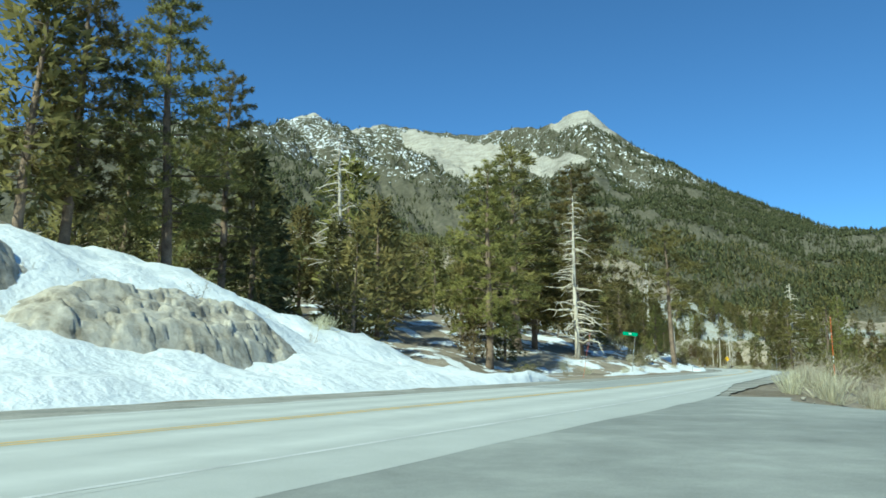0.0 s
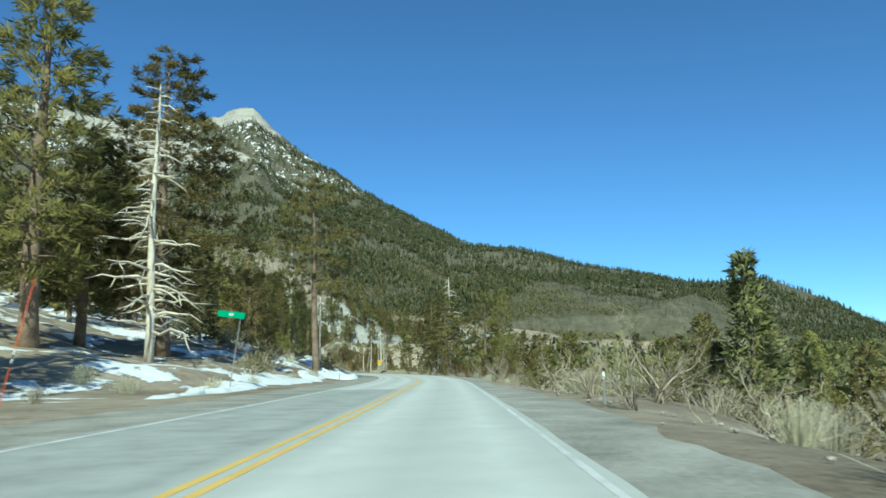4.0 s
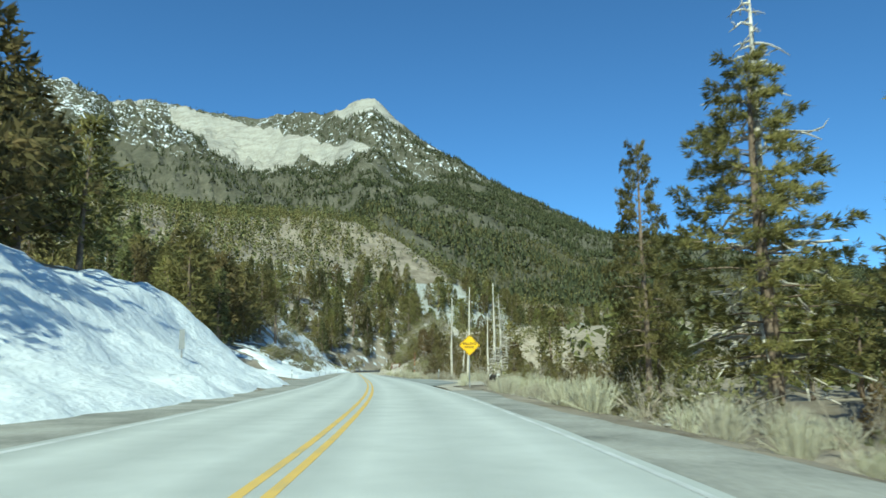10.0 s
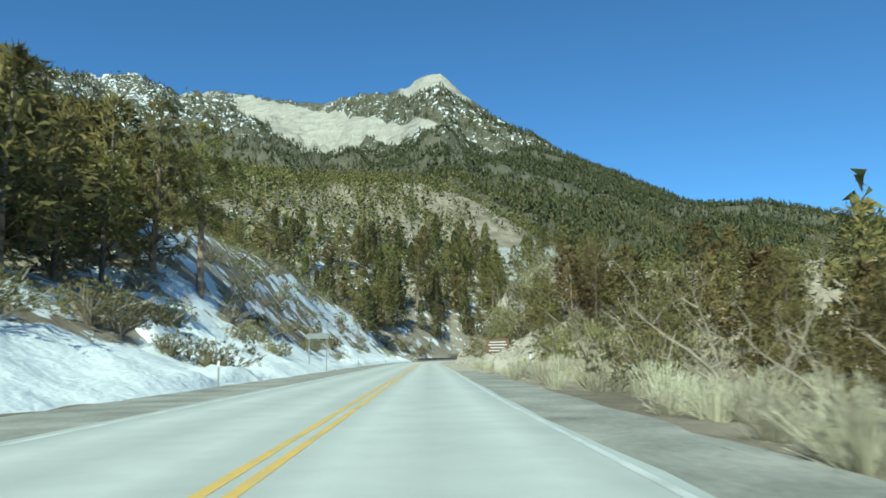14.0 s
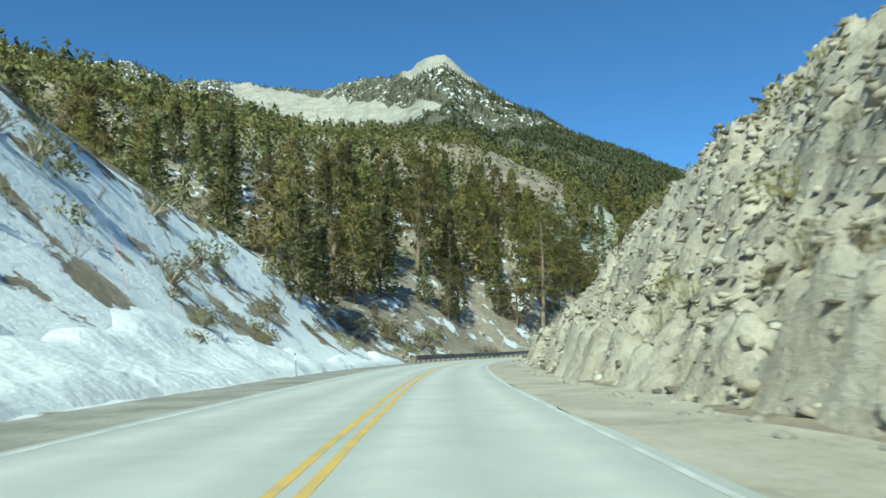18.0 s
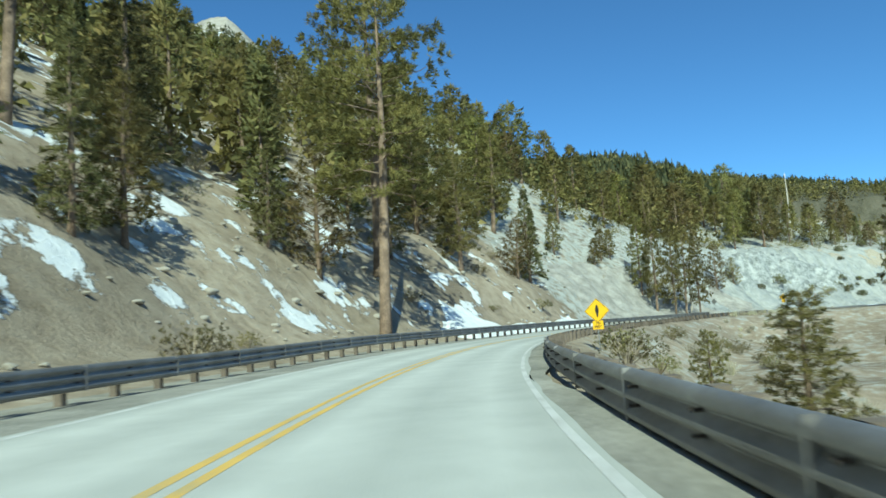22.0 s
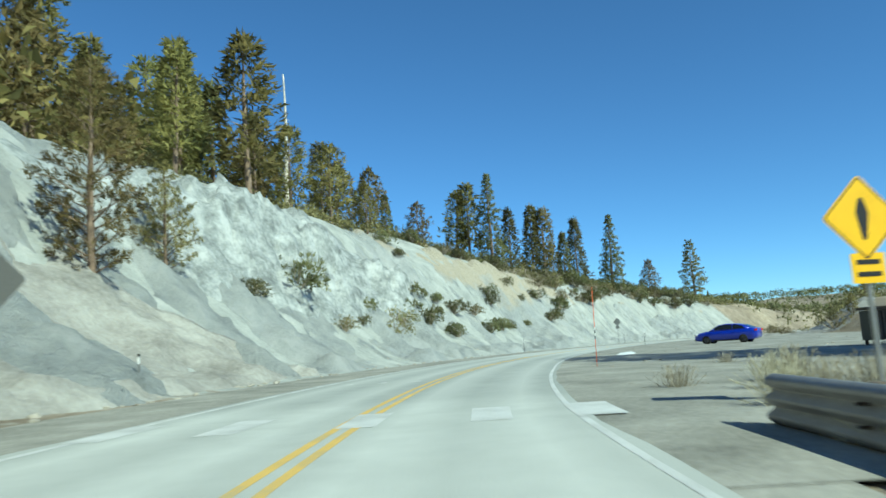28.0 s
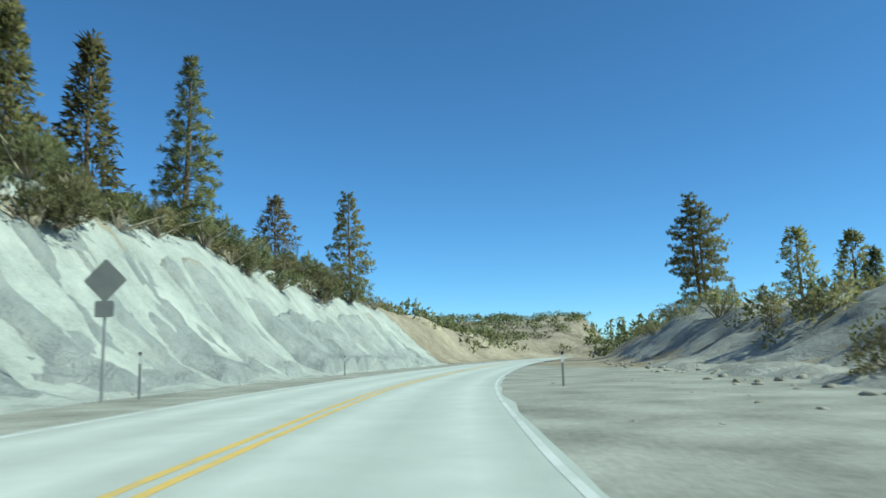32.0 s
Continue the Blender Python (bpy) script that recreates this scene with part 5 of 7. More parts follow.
# ---- guardrails ----
M_DARKSTEEL = two_tone("dark_rusty_steel", [(0.3, (0.03, 0.024, 0.02)), (0.6, (0.07, 0.055, 0.045))], 1.5, 12, 0.7, bumpy=0.2, dist=0.01)
def guardrail(s0, s1, d, side, label, low=0.0, flare=0.0, sink=0.0, tail=0.0):
    """W-beam rail on posts along the road; side is +1 where the road lies to its left."""
    ss = np.arange(s0, s1 + .1, 1.0)
    ob = thing("guardrail", Matrix.Translation(at_sd(s0, d, -low)), label, "guardrail", "guardrails")
    org = at_sd(s0, d, 0.0)
    prof = [(0.0, .32), (-.03, .325), (-.09, .375), (-.09, .42), (-.01, .475), (-.01, .495), (-.09, .545), (-.09, .59), (-.01, .645), (-.01, .665), (-.09, .715), (-.09, .76), (-.03, .805), (0, .81)]
    prof = [(o * side, z + .02) for o, z in prof]
    dl = d + flare * (1 - smooth01((ss - s0) / 13)) + tail * smooth01((ss - s1 + 16) / 16)
    low_bend = (.13 * smooth01((ss - 425) / 20) * smooth01((512 - ss) / 20)) * side
    dip = low_bend + sink * (1 - smooth01((ss - s0) / 9)) * (1 - smooth01((ss - s0) / 9))
    vs = np.stack([at_sd(ss, dl + o, z - dip) - org for o, z in prof] + [at_sd(ss, dl + o + .012 * side, z - dip) - org for o, z in reversed(prof)])
    k, n = vs.shape[:2]
    idx = np.arange(k * n).reshape(k, n)
    nxt = np.roll(idx, -1, 0)
    f = np.stack([idx[:, :-1], nxt[:, :-1], nxt[:, 1:], idx[:, 1:]], -1).reshape(-1, 4)
    part("rail", mesh_of("rail", vs.reshape(-1, 3), f, M_STEEL), None, ob)
    so = Soup()
    so.box((0, 0, .1), (.16, .2, 1.32), 0, .015)
    post = so.mesh("post", M_POSTWOOD)
    so = Soup()
    so.box((0, 0, 0), (.14, .18, .5), 0, .012)
    block = so.mesh("block", M_POSTWOOD)
    so = Soup()
    so.tube([(-.1 * side, 0, 0), (-.01 * side, 0, 0)], [.016, .016], 6)
    bolt = so.mesh("bolt", M_DARKSTEEL)
    so = Soup()
    so.box((-.05 * side, 0, 0), (.1, .035, .5), 0, .01)
    splice = so.mesh("splice", M_STEEL)
    for q in np.arange(s0 + .6, s1, 1.9):
        dq = d + flare * (1 - float(smooth01((q - s0) / 13))) + tail * float(smooth01((q - s1 + 16) / 16))
        dp = float(np.interp(q, ss, dip))
        p = at_sd(q, dq + .29 * side, -dp) - org
        a = radians(head(q))
        o = part("post", post, None, ob)
        o.matrix_basis = Matrix.Translation(p) @ Matrix.Rotation(a, 4, 'Z')
        o = part("block", block, None, ob)
        o.matrix_basis = Matrix.Translation(at_sd(q, dq + .105 * side, .58 - dp) - org) @ Matrix.Rotation(a, 4, 'Z')
        for z in (.505, .675):
            o = part("bolt", bolt, None, ob, "dark rusty bolt head")
            o.matrix_basis = Matrix.Translation(at_sd(q, dq, z - dp) - org) @ Matrix.Rotation(a, 4, 'Z')
        if int((q - s0) / 1.9) % 2 == 0:
            o = part("splice", splice, None, ob, "narrow lap joint of the rail")
            o.matrix_basis = Matrix.Translation(at_sd(q + .25, dq, .585 - dp) - org) @ Matrix.Rotation(radians(head(q + .25)), 4, 'Z')
    return ob


guardrail(397, 540, -5.5, -1, "weathered steel guardrail below the wooded slope", .1)
guardrail(394, 539, 3.7, 1, "weathered steel guardrail beside the drop", .36, 1.25, .42, 1.0)


def barrier(p, q, label):
    """A dark low two-rail barrier between two places, with striped end boards."""
    ob = thing("barrier", Matrix.Translation((p[0], p[1], gz(*p))), label, "barrier")
    d = np.array(q) - np.array(p)
    L, a = float(np.hypot(*d)), math.atan2(d[1], d[0])
    u = d / L

    def spot(k, z):
        x, y = u * k
        return (x, y, gz(p[0] + x, p[1] + y) - gz(*p) + z)
    for z, w in ((.55, .16), (.18, .09)):
        so = Soup()
        so.tube([spot(k, z) for k in np.linspace(0, L, 9)], [w / 2] * 9, 6)
        part("rail", so.mesh("rail", M_DARKSTEEL), None, ob)
    for k in np.arange(.3, L, 2.2):
        so = Soup()
        so.box(spot(k, .2), (.12, .12, .9), a, .01)
        part("post", so.mesh("post", M_DARKSTEEL), None, ob)
    for k in (2.2, L - 2):
        so = Soup()
        so.box(spot(k, .62), (.9, .2, .3), a, .01)
        board = part("board", so.mesh("board", M_BOARDWHITE), None, ob, "striped warning board")
        for j in range(4):
            so = Soup()
            so.box(spot(k - .34 + .23 * j, .62), (.1, .21, .29), a, .005)
            part("stripe", so.mesh("stripe", M_DARKSTEEL), None, board)
    return ob


M_BOARDWHITE = two_tone("dull_white_board", [(0.3, (0.5, 0.5, 0.48)), (0.6, (0.72, 0.72, 0.7))], 2, 14, 0.6, bumpy=0.1, dist=0.005)
barrier(tuple(float(v) for v in at_sd(207, 8.2)[:2]), tuple(float(v) for v in at_sd(229, 11.5)[:2]), "dark low steel barrier with striped boards behind the turnout")


# ---- banks: snow, rock cut, scree ----
def bank(name, s0, s1, d0, d1, lift, relief, material, label, category, ds=.6, dd=.6, kind="", seed=3, edge=1.0, smooth=True):
    """A fine sheet over the ground beside the road; lift raises it, relief(s, d) adds to that, and its rim sinks into the ground."""
    ss = np.arange(s0, s1 + ds / 2, ds)
    a, c = (np.vectorize(q)(ss) if callable(q) else np.full(len(ss), float(q)) for q in (d0, d1))
    a = a + (fbm(ss / 2.5, ss * 0, seed) - .5) * edge
    c = c + (fbm(ss / 3.5, ss * 0 + 5, seed + 1) - .5) * edge * 3
    n = max(4, int(np.max(np.abs(c - a)) / dd))
    t = np.linspace(0, 1, n)[:, None]
    D = a[None] * (1 - t) + c[None] * t
    S = np.broadcast_to(ss, D.shape)
    P = at_sd(S, D, 0.0)
    x, y = P[..., 0].ravel(), P[..., 1].ravel()
    s, d = S.ravel(), D.ravel()
    rim = smooth01(np.minimum(t, 1 - t) * n * dd / 1.2) * smooth01((np.minimum(S - s0, s1 - S)) / 3.0)
    z = ground(x, y) + (lift + relief(s, d)) * rim.ravel() - .12 * (1 - rim.ravel())
    idx = np.arange(len(x)).reshape(D.shape)
    f = np.stack([idx[:-1, :-1], idx[1:, :-1], idx[1:, 1:], idx[:-1, 1:]], -1).reshape(-1, 4)
    if np.mean(c) > np.mean(a):
        f = f[:, ::-1]
    ob = new(name, mesh_of(name, np.stack([x, y, z], 1), f, material, smooth))
    return tagged(ob, label, category, kind=kind)


m, nd, lk, b = mat("old_snow", 0.6, 0, 0.3)
b.inputs["Subsurface Weight"].default_value = 0.0
n1, n2, n3 = noise_fac(nd, lk, 0.5, 4), noise_fac(nd, lk, 1.6, 5, 0.55), noise_fac(nd, lk, 14, 4, 0.7)
col = ramp(nd, lk, calc(nd, lk, 'ADD', calc(nd, lk, 'MULTIPLY', n1, .5), calc(nd, lk, 'MULTIPLY', n2, .5)), [(0.3, (0.64, 0.665, 0.66)), (0.5, (0.745, 0.765, 0.755)), (0.7, (0.82, 0.83, 0.82))])
dirt = ramp(nd, lk, calc(nd, lk, 'ADD', calc(nd, lk, 'MULTIPLY', n1, .45), calc(nd, lk, 'MULTIPLY', n3, .55)), [(0.60, (0, 0, 0)), (0.72, (1, 1, 1))])
lk.new(mixc(nd, lk, calc(nd, lk, 'MULTIPLY', dirt, .55), col, (0.36, 0.33, 0.28)), b.inputs["Base Color"])
bump(nd, lk, b, calc(nd, lk, 'ADD', n2, calc(nd, lk, 'MULTIPLY', n3, .12)), 0.8, 0.2)
M_SNOW = m


def lumps(a, seed):
    return lambda s, d: (fbm(s / 2.4, d / 2.0, seed) - .5) * a + (fbm(s / 1.0, d / .8, seed + 5, 2) - .5) * a * .5


bank("snow_bank", -45, 46, -6.5, lambda s: -6.8 - 15 * float(smooth01((46 - s) / 16)), .42, lumps(.8, 61), M_SNOW, "crusted white snow bank with dirty edges beside the road", "snow bank", seed=11)
bank("snow_bank", 66, 116, -8.5, -10.8, .18, lumps(.4, 62), M_SNOW, "thin strip of old snow beside the road", "snow bank", seed=12, edge=2.2)
bank("snow_bank", 112, 214.5, lambda s: -6.1 + 1.35 * float(smooth01((s - 168) / 14)), lambda s: -10 - 5.5 * float(smooth01((s - 112) / 60)), .4, lumps(.8, 63), M_SNOW, "smooth white snow bank under the trees", "snow bank", seed=13)
bank("snow_bank", 241, 300, -6.3, lambda s: -13 - 2 * math.sin(s * .2), .4, lumps(.8, 64), M_SNOW, "uneven old snow bank below the pines", "snow bank", seed=14, edge=1.6)
bank("snow_bank", 292, 399, -6.2, lambda s: -10.2 - 1.6 * math.sin(s * .11), .45, lumps(.6, 65), M_SNOW, "ploughed snow at the foot of the cut slope", "snow bank", seed=15)
bank("snow_bank", 464, 506, -6.5, lambda s: -10.2 + 1.5 * math.sin(s * .17), .5, lumps(.8, 66), M_SNOW, "old snow patch behind the guardrail", "snow bank", seed=16, edge=1.6)
bank("snow_patch", 570, 578, 5.0, 7.2, .1, lumps(.3, 67), M_SNOW, "small melting snow patch on gravel", "snow patch", .3, .3, seed=17, edge=1.2)
bank("snow_patch", 404, 416, 5.4, 9.5, .2, lumps(.4, 68), M_SNOW, "melting snow patch behind the guardrail", "snow patch", .4, .4, seed=18, edge=1.4)


def crags(s, d):
    q = np.abs(fbm(s / 3.4, d / 1.9, 71, 4, .55) * 2 - 1)
    w = fbm(s / 1.5, d / 1.0, 72, 3, .6)
    step = np.round(fbm(s / 6, d / 2.2, 73) * 7) / 7
    lump = np.abs(fbm(s / .95, d / .7, 74, 2) * 2 - 1)
    rough = .35 + .65 * smooth01((s - 322) / 18)
    chip = np.abs(fbm(s / .5, d / .4, 75, 2) * 2 - 1)
    return ((1 - q) * 1.1 + (w - .5) * 2.2 + (step - .5) * 2.2 - .8 + (.5 - lump) * .8 + (.5 - chip) * .35) * rough


def rills(s, d):
    r = np.abs(fbm(s / 2.6 + d * .06, d / 22, 81, 4, .6) * 2 - 1)
    r2 = np.abs(fbm(s / .8, d / 9, 82, 3) * 2 - 1)
    r3 = np.abs(fbm(s / 7 + d * .05, d / 40, 84, 3, .5) * 2 - 1)
    return -(1 - r) ** 2 * 1.0 - (1 - r3) ** 3 * 1.3 - (1 - r2) * .3 + (fbm(s / 1.6, d / 1.6, 83, 4, .65) - .5) * 1.0 + .85


def ledges(s, d):
    """A broken rock face: steps, cracks and fallen corners."""
    q = np.abs(fbm(s / 4.2 + d * .2, d / 2.6, 85, 4, .6) * 2 - 1)
    step = np.round((fbm(s / 5, d / 2.4, 86) + d * .04) * 9) / 9
    core = smooth01(1.25 - np.hypot((s - 578) / 17, (d + 17.5 - (s - 578) * .1) / 4.2)) + .7 * smooth01(1.2 - np.hypot((s - 595) / 6, (d + 15) / 2.6))
    return ((1 - q) ** 2 * 1.6 + (fbm(s / 1.1, d / .9, 87, 3, .6) - .5) * 1.5 + (step % .22) * 6 - .8) * core + core * 1.7 - 1.3


def blocks(s, d):
    """Two cracked limestone ledges in the snow bank: squarish blocks with dark joints."""
    sx, dy = s + .35 * fbm(s / 1.2, d / 1.2, 95), d * 2.1 + .3 * fbm(s / 1.5, d / 1.5, 96)
    best, second, lift = np.full(s.shape, 9.0), np.full(s.shape, 9.0), np.zeros(s.shape)
    cx, cy = np.floor(sx / 1.25), np.floor(dy / .8)
    for i in (-1, 0, 1):
        for j in (-1, 0, 1):
            h1, h2, h3 = (vnoise((cx + i) * 1.0, (cy + j) * 1.0, 97 + k) for k in range(3))
            e = np.maximum(np.abs(sx / 1.25 - (cx + i + .15 + .7 * h1)), np.abs(dy / .8 - (cy + j + .2 + .6 * h2)))
            near = e < best
            second = np.where(near, best, np.minimum(second, e))
            lift = np.where(near, h3, lift)
            best = np.where(near, e, best)
    core = np.maximum(smooth01(1.9 - 1.5 * np.hypot((s - 20.5) / 6.2, (d + 11.9) / 2.1)), smooth01(1.9 - 1.5 * np.hypot((s - 12) / 5.0, (d + 14.8) / 1.9)))
    face = smooth01((-10.2 - d) / 1.0)
    return (.55 * face + (lift - .5) * .45 - .28 * (1 - smooth01((second - best) / .06)) + (fbm(s / .5, d / .3, 98, 3, .6) - .5) * .3) * core - .9 * (1 - core)


m, nd, lk, b = mat("pale_scree", 0.95, 0, 0.15)
streak = noise_fac(nd, lk, 0.55, 6, 0.7, (1.0, 1.0, 0.3))
patch = noise_fac(nd, lk, 0.11, 5, 0.65, (1.0, 1.0, 0.6))
fine, mid = noise_fac(nd, lk, 9, 5, 0.7), noise_fac(nd, lk, 0.25, 4)
col = ramp(nd, lk, calc(nd, lk, 'ADD', calc(nd, lk, 'MULTIPLY', streak, .45), calc(nd, lk, 'ADD', calc(nd, lk, 'MULTIPLY', fine, .2), calc(nd, lk, 'MULTIPLY', patch, .35))),
           [(0.38, (0.27, 0.284, 0.276)), (0.46, (0.345, 0.36, 0.347)), (0.52, (0.415, 0.428, 0.407)), (0.6, (0.5, 0.508, 0.481))])
tan = ramp(nd, lk, fine, [(0.3, (0.4, 0.33, 0.22)), (0.7, (0.6, 0.52, 0.38))])
geo = nd.new("ShaderNodeNewGeometry")
sepz = nd.new("ShaderNodeSeparateXYZ")
lk.new(geo.outputs["Position"], sepz.inputs[0])
along = calc(nd, lk, 'MULTIPLY', calc(nd, lk, 'SUBTRACT', sepz.outputs[0], 252), .035, True)
upper = calc(nd, lk, 'ADD', calc(nd, lk, 'ADD', calc(nd, lk, 'MULTIPLY', sepz.outputs[2], .06), calc(nd, lk, 'MULTIPLY', mid, .7)), calc(nd, lk, 'MULTIPLY', calc(nd, lk, 'SUBTRACT', along, 1.0), .6))
lk.new(mixc(nd, lk, ramp(nd, lk, upper, [(0.72, (0, 0, 0)), (0.84, (.75, .75, .75))]), col, tan), b.inputs["Base Color"])
bump(nd, lk, b, calc(nd, lk, 'ADD', streak, calc(nd, lk, 'MULTIPLY', fine, .4)), 1.0, 0.5)
M_SCREE = m
M_CUT = two_tone("rubbly_cut", [(0.3, (0.2, 0.17, 0.125)), (0.45, (0.4, 0.355, 0.275)), (0.6, (0.52, 0.465, 0.37)), (0.75, (0.6, 0.55, 0.46))], 0.7, 4, 0.95, bumpy=0.9, dist=0.15)
M_LEDGE = two_tone("grey_ledge_rock", [(0.36, (0.15, 0.16, 0.155)), (0.47, (0.29, 0.305, 0.29)), (0.62, (0.5, 0.51, 0.485))], 0.8, 3, 0.95, bumpy=0.9, dist=0.12)
M_PALELEDGE = two_tone("pale_ledge_rock", [(0.34, (0.17, 0.145, 0.105)), (0.47, (0.38, 0.34, 0.27)), (0.64, (0.54, 0.5, 0.42))], 1.2, 5, 0.95, bumpy=0.8, dist=0.05)
M_BROWN = two_tone("brown_slope_soil", [(0.32, (0.19, 0.18, 0.157)), (0.5, (0.34, 0.325, 0.287)), (0.7, (0.5, 0.485, 0.43))], 0.6, 5, 0.95, bumpy=0.8, dist=0.12)
cut = bank("rock_cut", 284, 397, 5.3, lambda s: 8 + 12.5 * float(smooth01((s - 284) / 24) * smooth01((400 - s) / 14)), .75, crags, M_CUT, "crumbling tan rock cut above the road", "rock cut", .24, .22, "structure", 21, 1.0, False)
bank("scree_slope", 548, 702, -7.2, lambda s: -24 + 11 * float(smooth01((s - 585) / 90)), 1.0, rills, M_SCREE, "pale grey eroded scree slope above the road", "slope", .45, .45, "structure", 22)
bank("rock_ledge", 5, 29, -9.4, -17.5, .75, blocks, M_PALELEDGE, "cracked pale limestone ledges in the snow bank", "rock", .09, .09, "structure", 26, .4, False)
bank("rock_ledge", 558, 604, -11.5, -23.5, 1.0, ledges, M_LEDGE, "broken grey rock ledges at the top of the scree slope", "rock", .4, .34, "structure", 25, 1.0, False)
bank("dirt_slope", 512, 566, -7.3, lambda s: -19 + 9 * float(smooth01((s - 552) / 18)), .4, lambda s, d: (fbm(s / 2, d / 2, 91, 5, .6) - .5) * 1.6, M_BROWN, "bare brown dirt slope with stones", "slope", .5, .5, "structure", 23)
bank("dirt_berm", 628, 700, 10.5, lambda s: 24.0, .15, lambda s, d: (fbm(s / 2.5, d / 2.5, 93, 5, .6) - .5) * 1.2, M_BROWN, "low dirt berm with stones beside the lot", "slope", .6, .6, "structure", 24)


def rock_mesh(seed, flat=.7):
    """An angular boulder about a metre across."""
    rng = np.random.default_rng(seed)
    bm = bmesh.new()
    bmesh.ops.create_icosphere(bm, subdivisions=2, radius=.5)
    planes = [(v / np.linalg.norm(v), rng.uniform(.26, .42)) for v in rng.normal(size=(9, 3))]
    for v in bm.verts:
        c = np.array(v.co)
        for n, r in planes:
            k = c @ n
            if k > r:
                c = c - n * (k - r)
        c = c * (1 + rng.normal() * .025)
        v.co = (c[0] * 1.15, c[1], c[2] * flat)
    me = bpy.data.meshes.new("stone")
    bm.to_mesh(me)
    bm.free()
    me.materials.append(M_ROCK)
    return me


ROCKS = [rock_mesh(900 + i, .55 + .08 * i) for i in range(7)]


def cut_height(s, d):
    """Height of the rock cut's face."""
    top = 8 + 12.5 * smooth01((s - 284) / 24) * smooth01((400 - s) / 14)
    P = at_sd(s, d, 0.0)
    k = smooth01(np.minimum(d - 5.5, top - d) / 1.2)
    return P[..., 0], P[..., 1], ground(P[..., 0], P[..., 1]) + (.75 + crags(s, d)) * k - .08


rr = np.random.default_rng(77)
cs = 394 - 100 * rr.uniform(0, 1, 292) ** 1.7
cd = 5.8 + 11 * rr.uniform(0, 1, 292) ** 1.5 * np.clip((cs - 282) / 30, 0, 1)
for x, y, z in zip(*cut_height(cs, cd)):
    q = rr.uniform(.07, .17) * (1.6 if rr.random() < .12 else 1)
    st = part("stone", ROCKS[rr.integers(7)], None, cut)
    st.matrix_basis = Matrix.LocRotScale((x, y, z - q * .1), Euler((rr.uniform(-.5, .5), rr.uniform(-.5, .5), rr.uniform(0, 6.3))), (q * 1.2, q, q))


def outcrop(s, d, size, seed, label="weathered grey limestone outcrop above the snow", big=1.0):
    """A ledge of cracked rock: blocks set side by side."""
    rr = random.Random(seed)
    x, y, _z = at_sd(s, d)
    ob = thing("rock_outcrop", Matrix.LocRotScale((x, y, gz(float(x), float(y))), Euler((0, 0, radians(head(s) + 90))), None), label, "rock", "rock outcrops")
    for i in range(int(size * 9)):
        q = rr.uniform(.5, 1.15) * big
        px_, py_ = rr.uniform(-size, size), rr.uniform(-.8, .8)
        wx, wy, _w = ob.matrix_basis @ Vector((px_, py_, 0))
        st = part("block", rr.choice(ROCKS), None, ob)
        st.matrix_basis = Matrix.LocRotScale((px_, py_, gz(wx, wy) - ob.matrix_basis.translation.z + .35 * big ** .3 + rr.uniform(-.15, .25)), Euler([rr.uniform(-.25, .25), rr.uniform(-.25, .25), rr.uniform(-.5, .5)]), (q * 1.6, q * 1.15, q * 1.1))
    return ob


outcrop(404, -14.0, 3.0, 6, "grey limestone ledges among trees on the slope")
outcrop(398, -18.0, 3.4, 7, "grey limestone ledges among trees on the slope")


def boulder(s, d, q, seed, label="pale angular boulder beside the road"):
    rr = random.Random(seed)
    x, y, _z = at_sd(s, d)
    ob = new("boulder", rr.choice(ROCKS))
    ob.matrix_basis = Matrix.LocRotScale((x, y, max(gz(float(x), float(y)), -.03) + q * .16), Euler((rr.uniform(-.2, .2), rr.uniform(-.2, .2), rr.uniform(0, 6.3))), (q * 1.2, q, q * 1.25))
    return tagged(ob, label, "boulder", "boulders")


for q in ((392.4, 4.3, .55), (393.1, 4.6, .7), (394.0, 4.7, .4), (392.6, 5.0, .5), (395.3, 3.95, .26), (391.6, 4.4, .3), (391.0, 5.0, .4), (394.2, 5.4, .5), (391.9, 4.0, .2)):
    boulder(*q, int(q[0] * 10))
outcrop(176, -14, 2.0, 10, "grey rock ledge above the snow bank")


def rubble(name, n, s0, s1, d0, d1, q0, q1, seed, label):
    rr = np.random.default_rng(seed)
    V, F, k = [], [], 0
    me0 = ROCKS[2]
    co = np.empty(len(me0.vertices) * 3)
    me0.vertices.foreach_get("co", co)
    co = co.reshape(-1, 3)
    fs = np.array([tuple(p.vertices) for p in me0.polygons])
    P = at_sd(rr.uniform(s0, s1, n), d0 + (d1 - d0) * rr.uniform(0, 1, n) ** 1.4, 0.0)
    z = ground(P[:, 0], P[:, 1])
    for i in range(n):
        a, q = rr.uniform(0, 6.28), rr.uniform(q0, q1)
        R = np.array([[math.cos(a), -math.sin(a), 0], [math.sin(a), math.cos(a), 0], [0, 0, 1]])
        V.append((co * q * rr.uniform(.7, 1.3, 3)) @ R.T + (P[i, 0], P[i, 1], z[i] + q * .2))
        F.append(fs + k)
        k += len(co)
    tagged(new(name, mesh_of(name, np.concatenate(V), np.concatenate(F), M_ROCK)), label, "stones", kind="stuff")


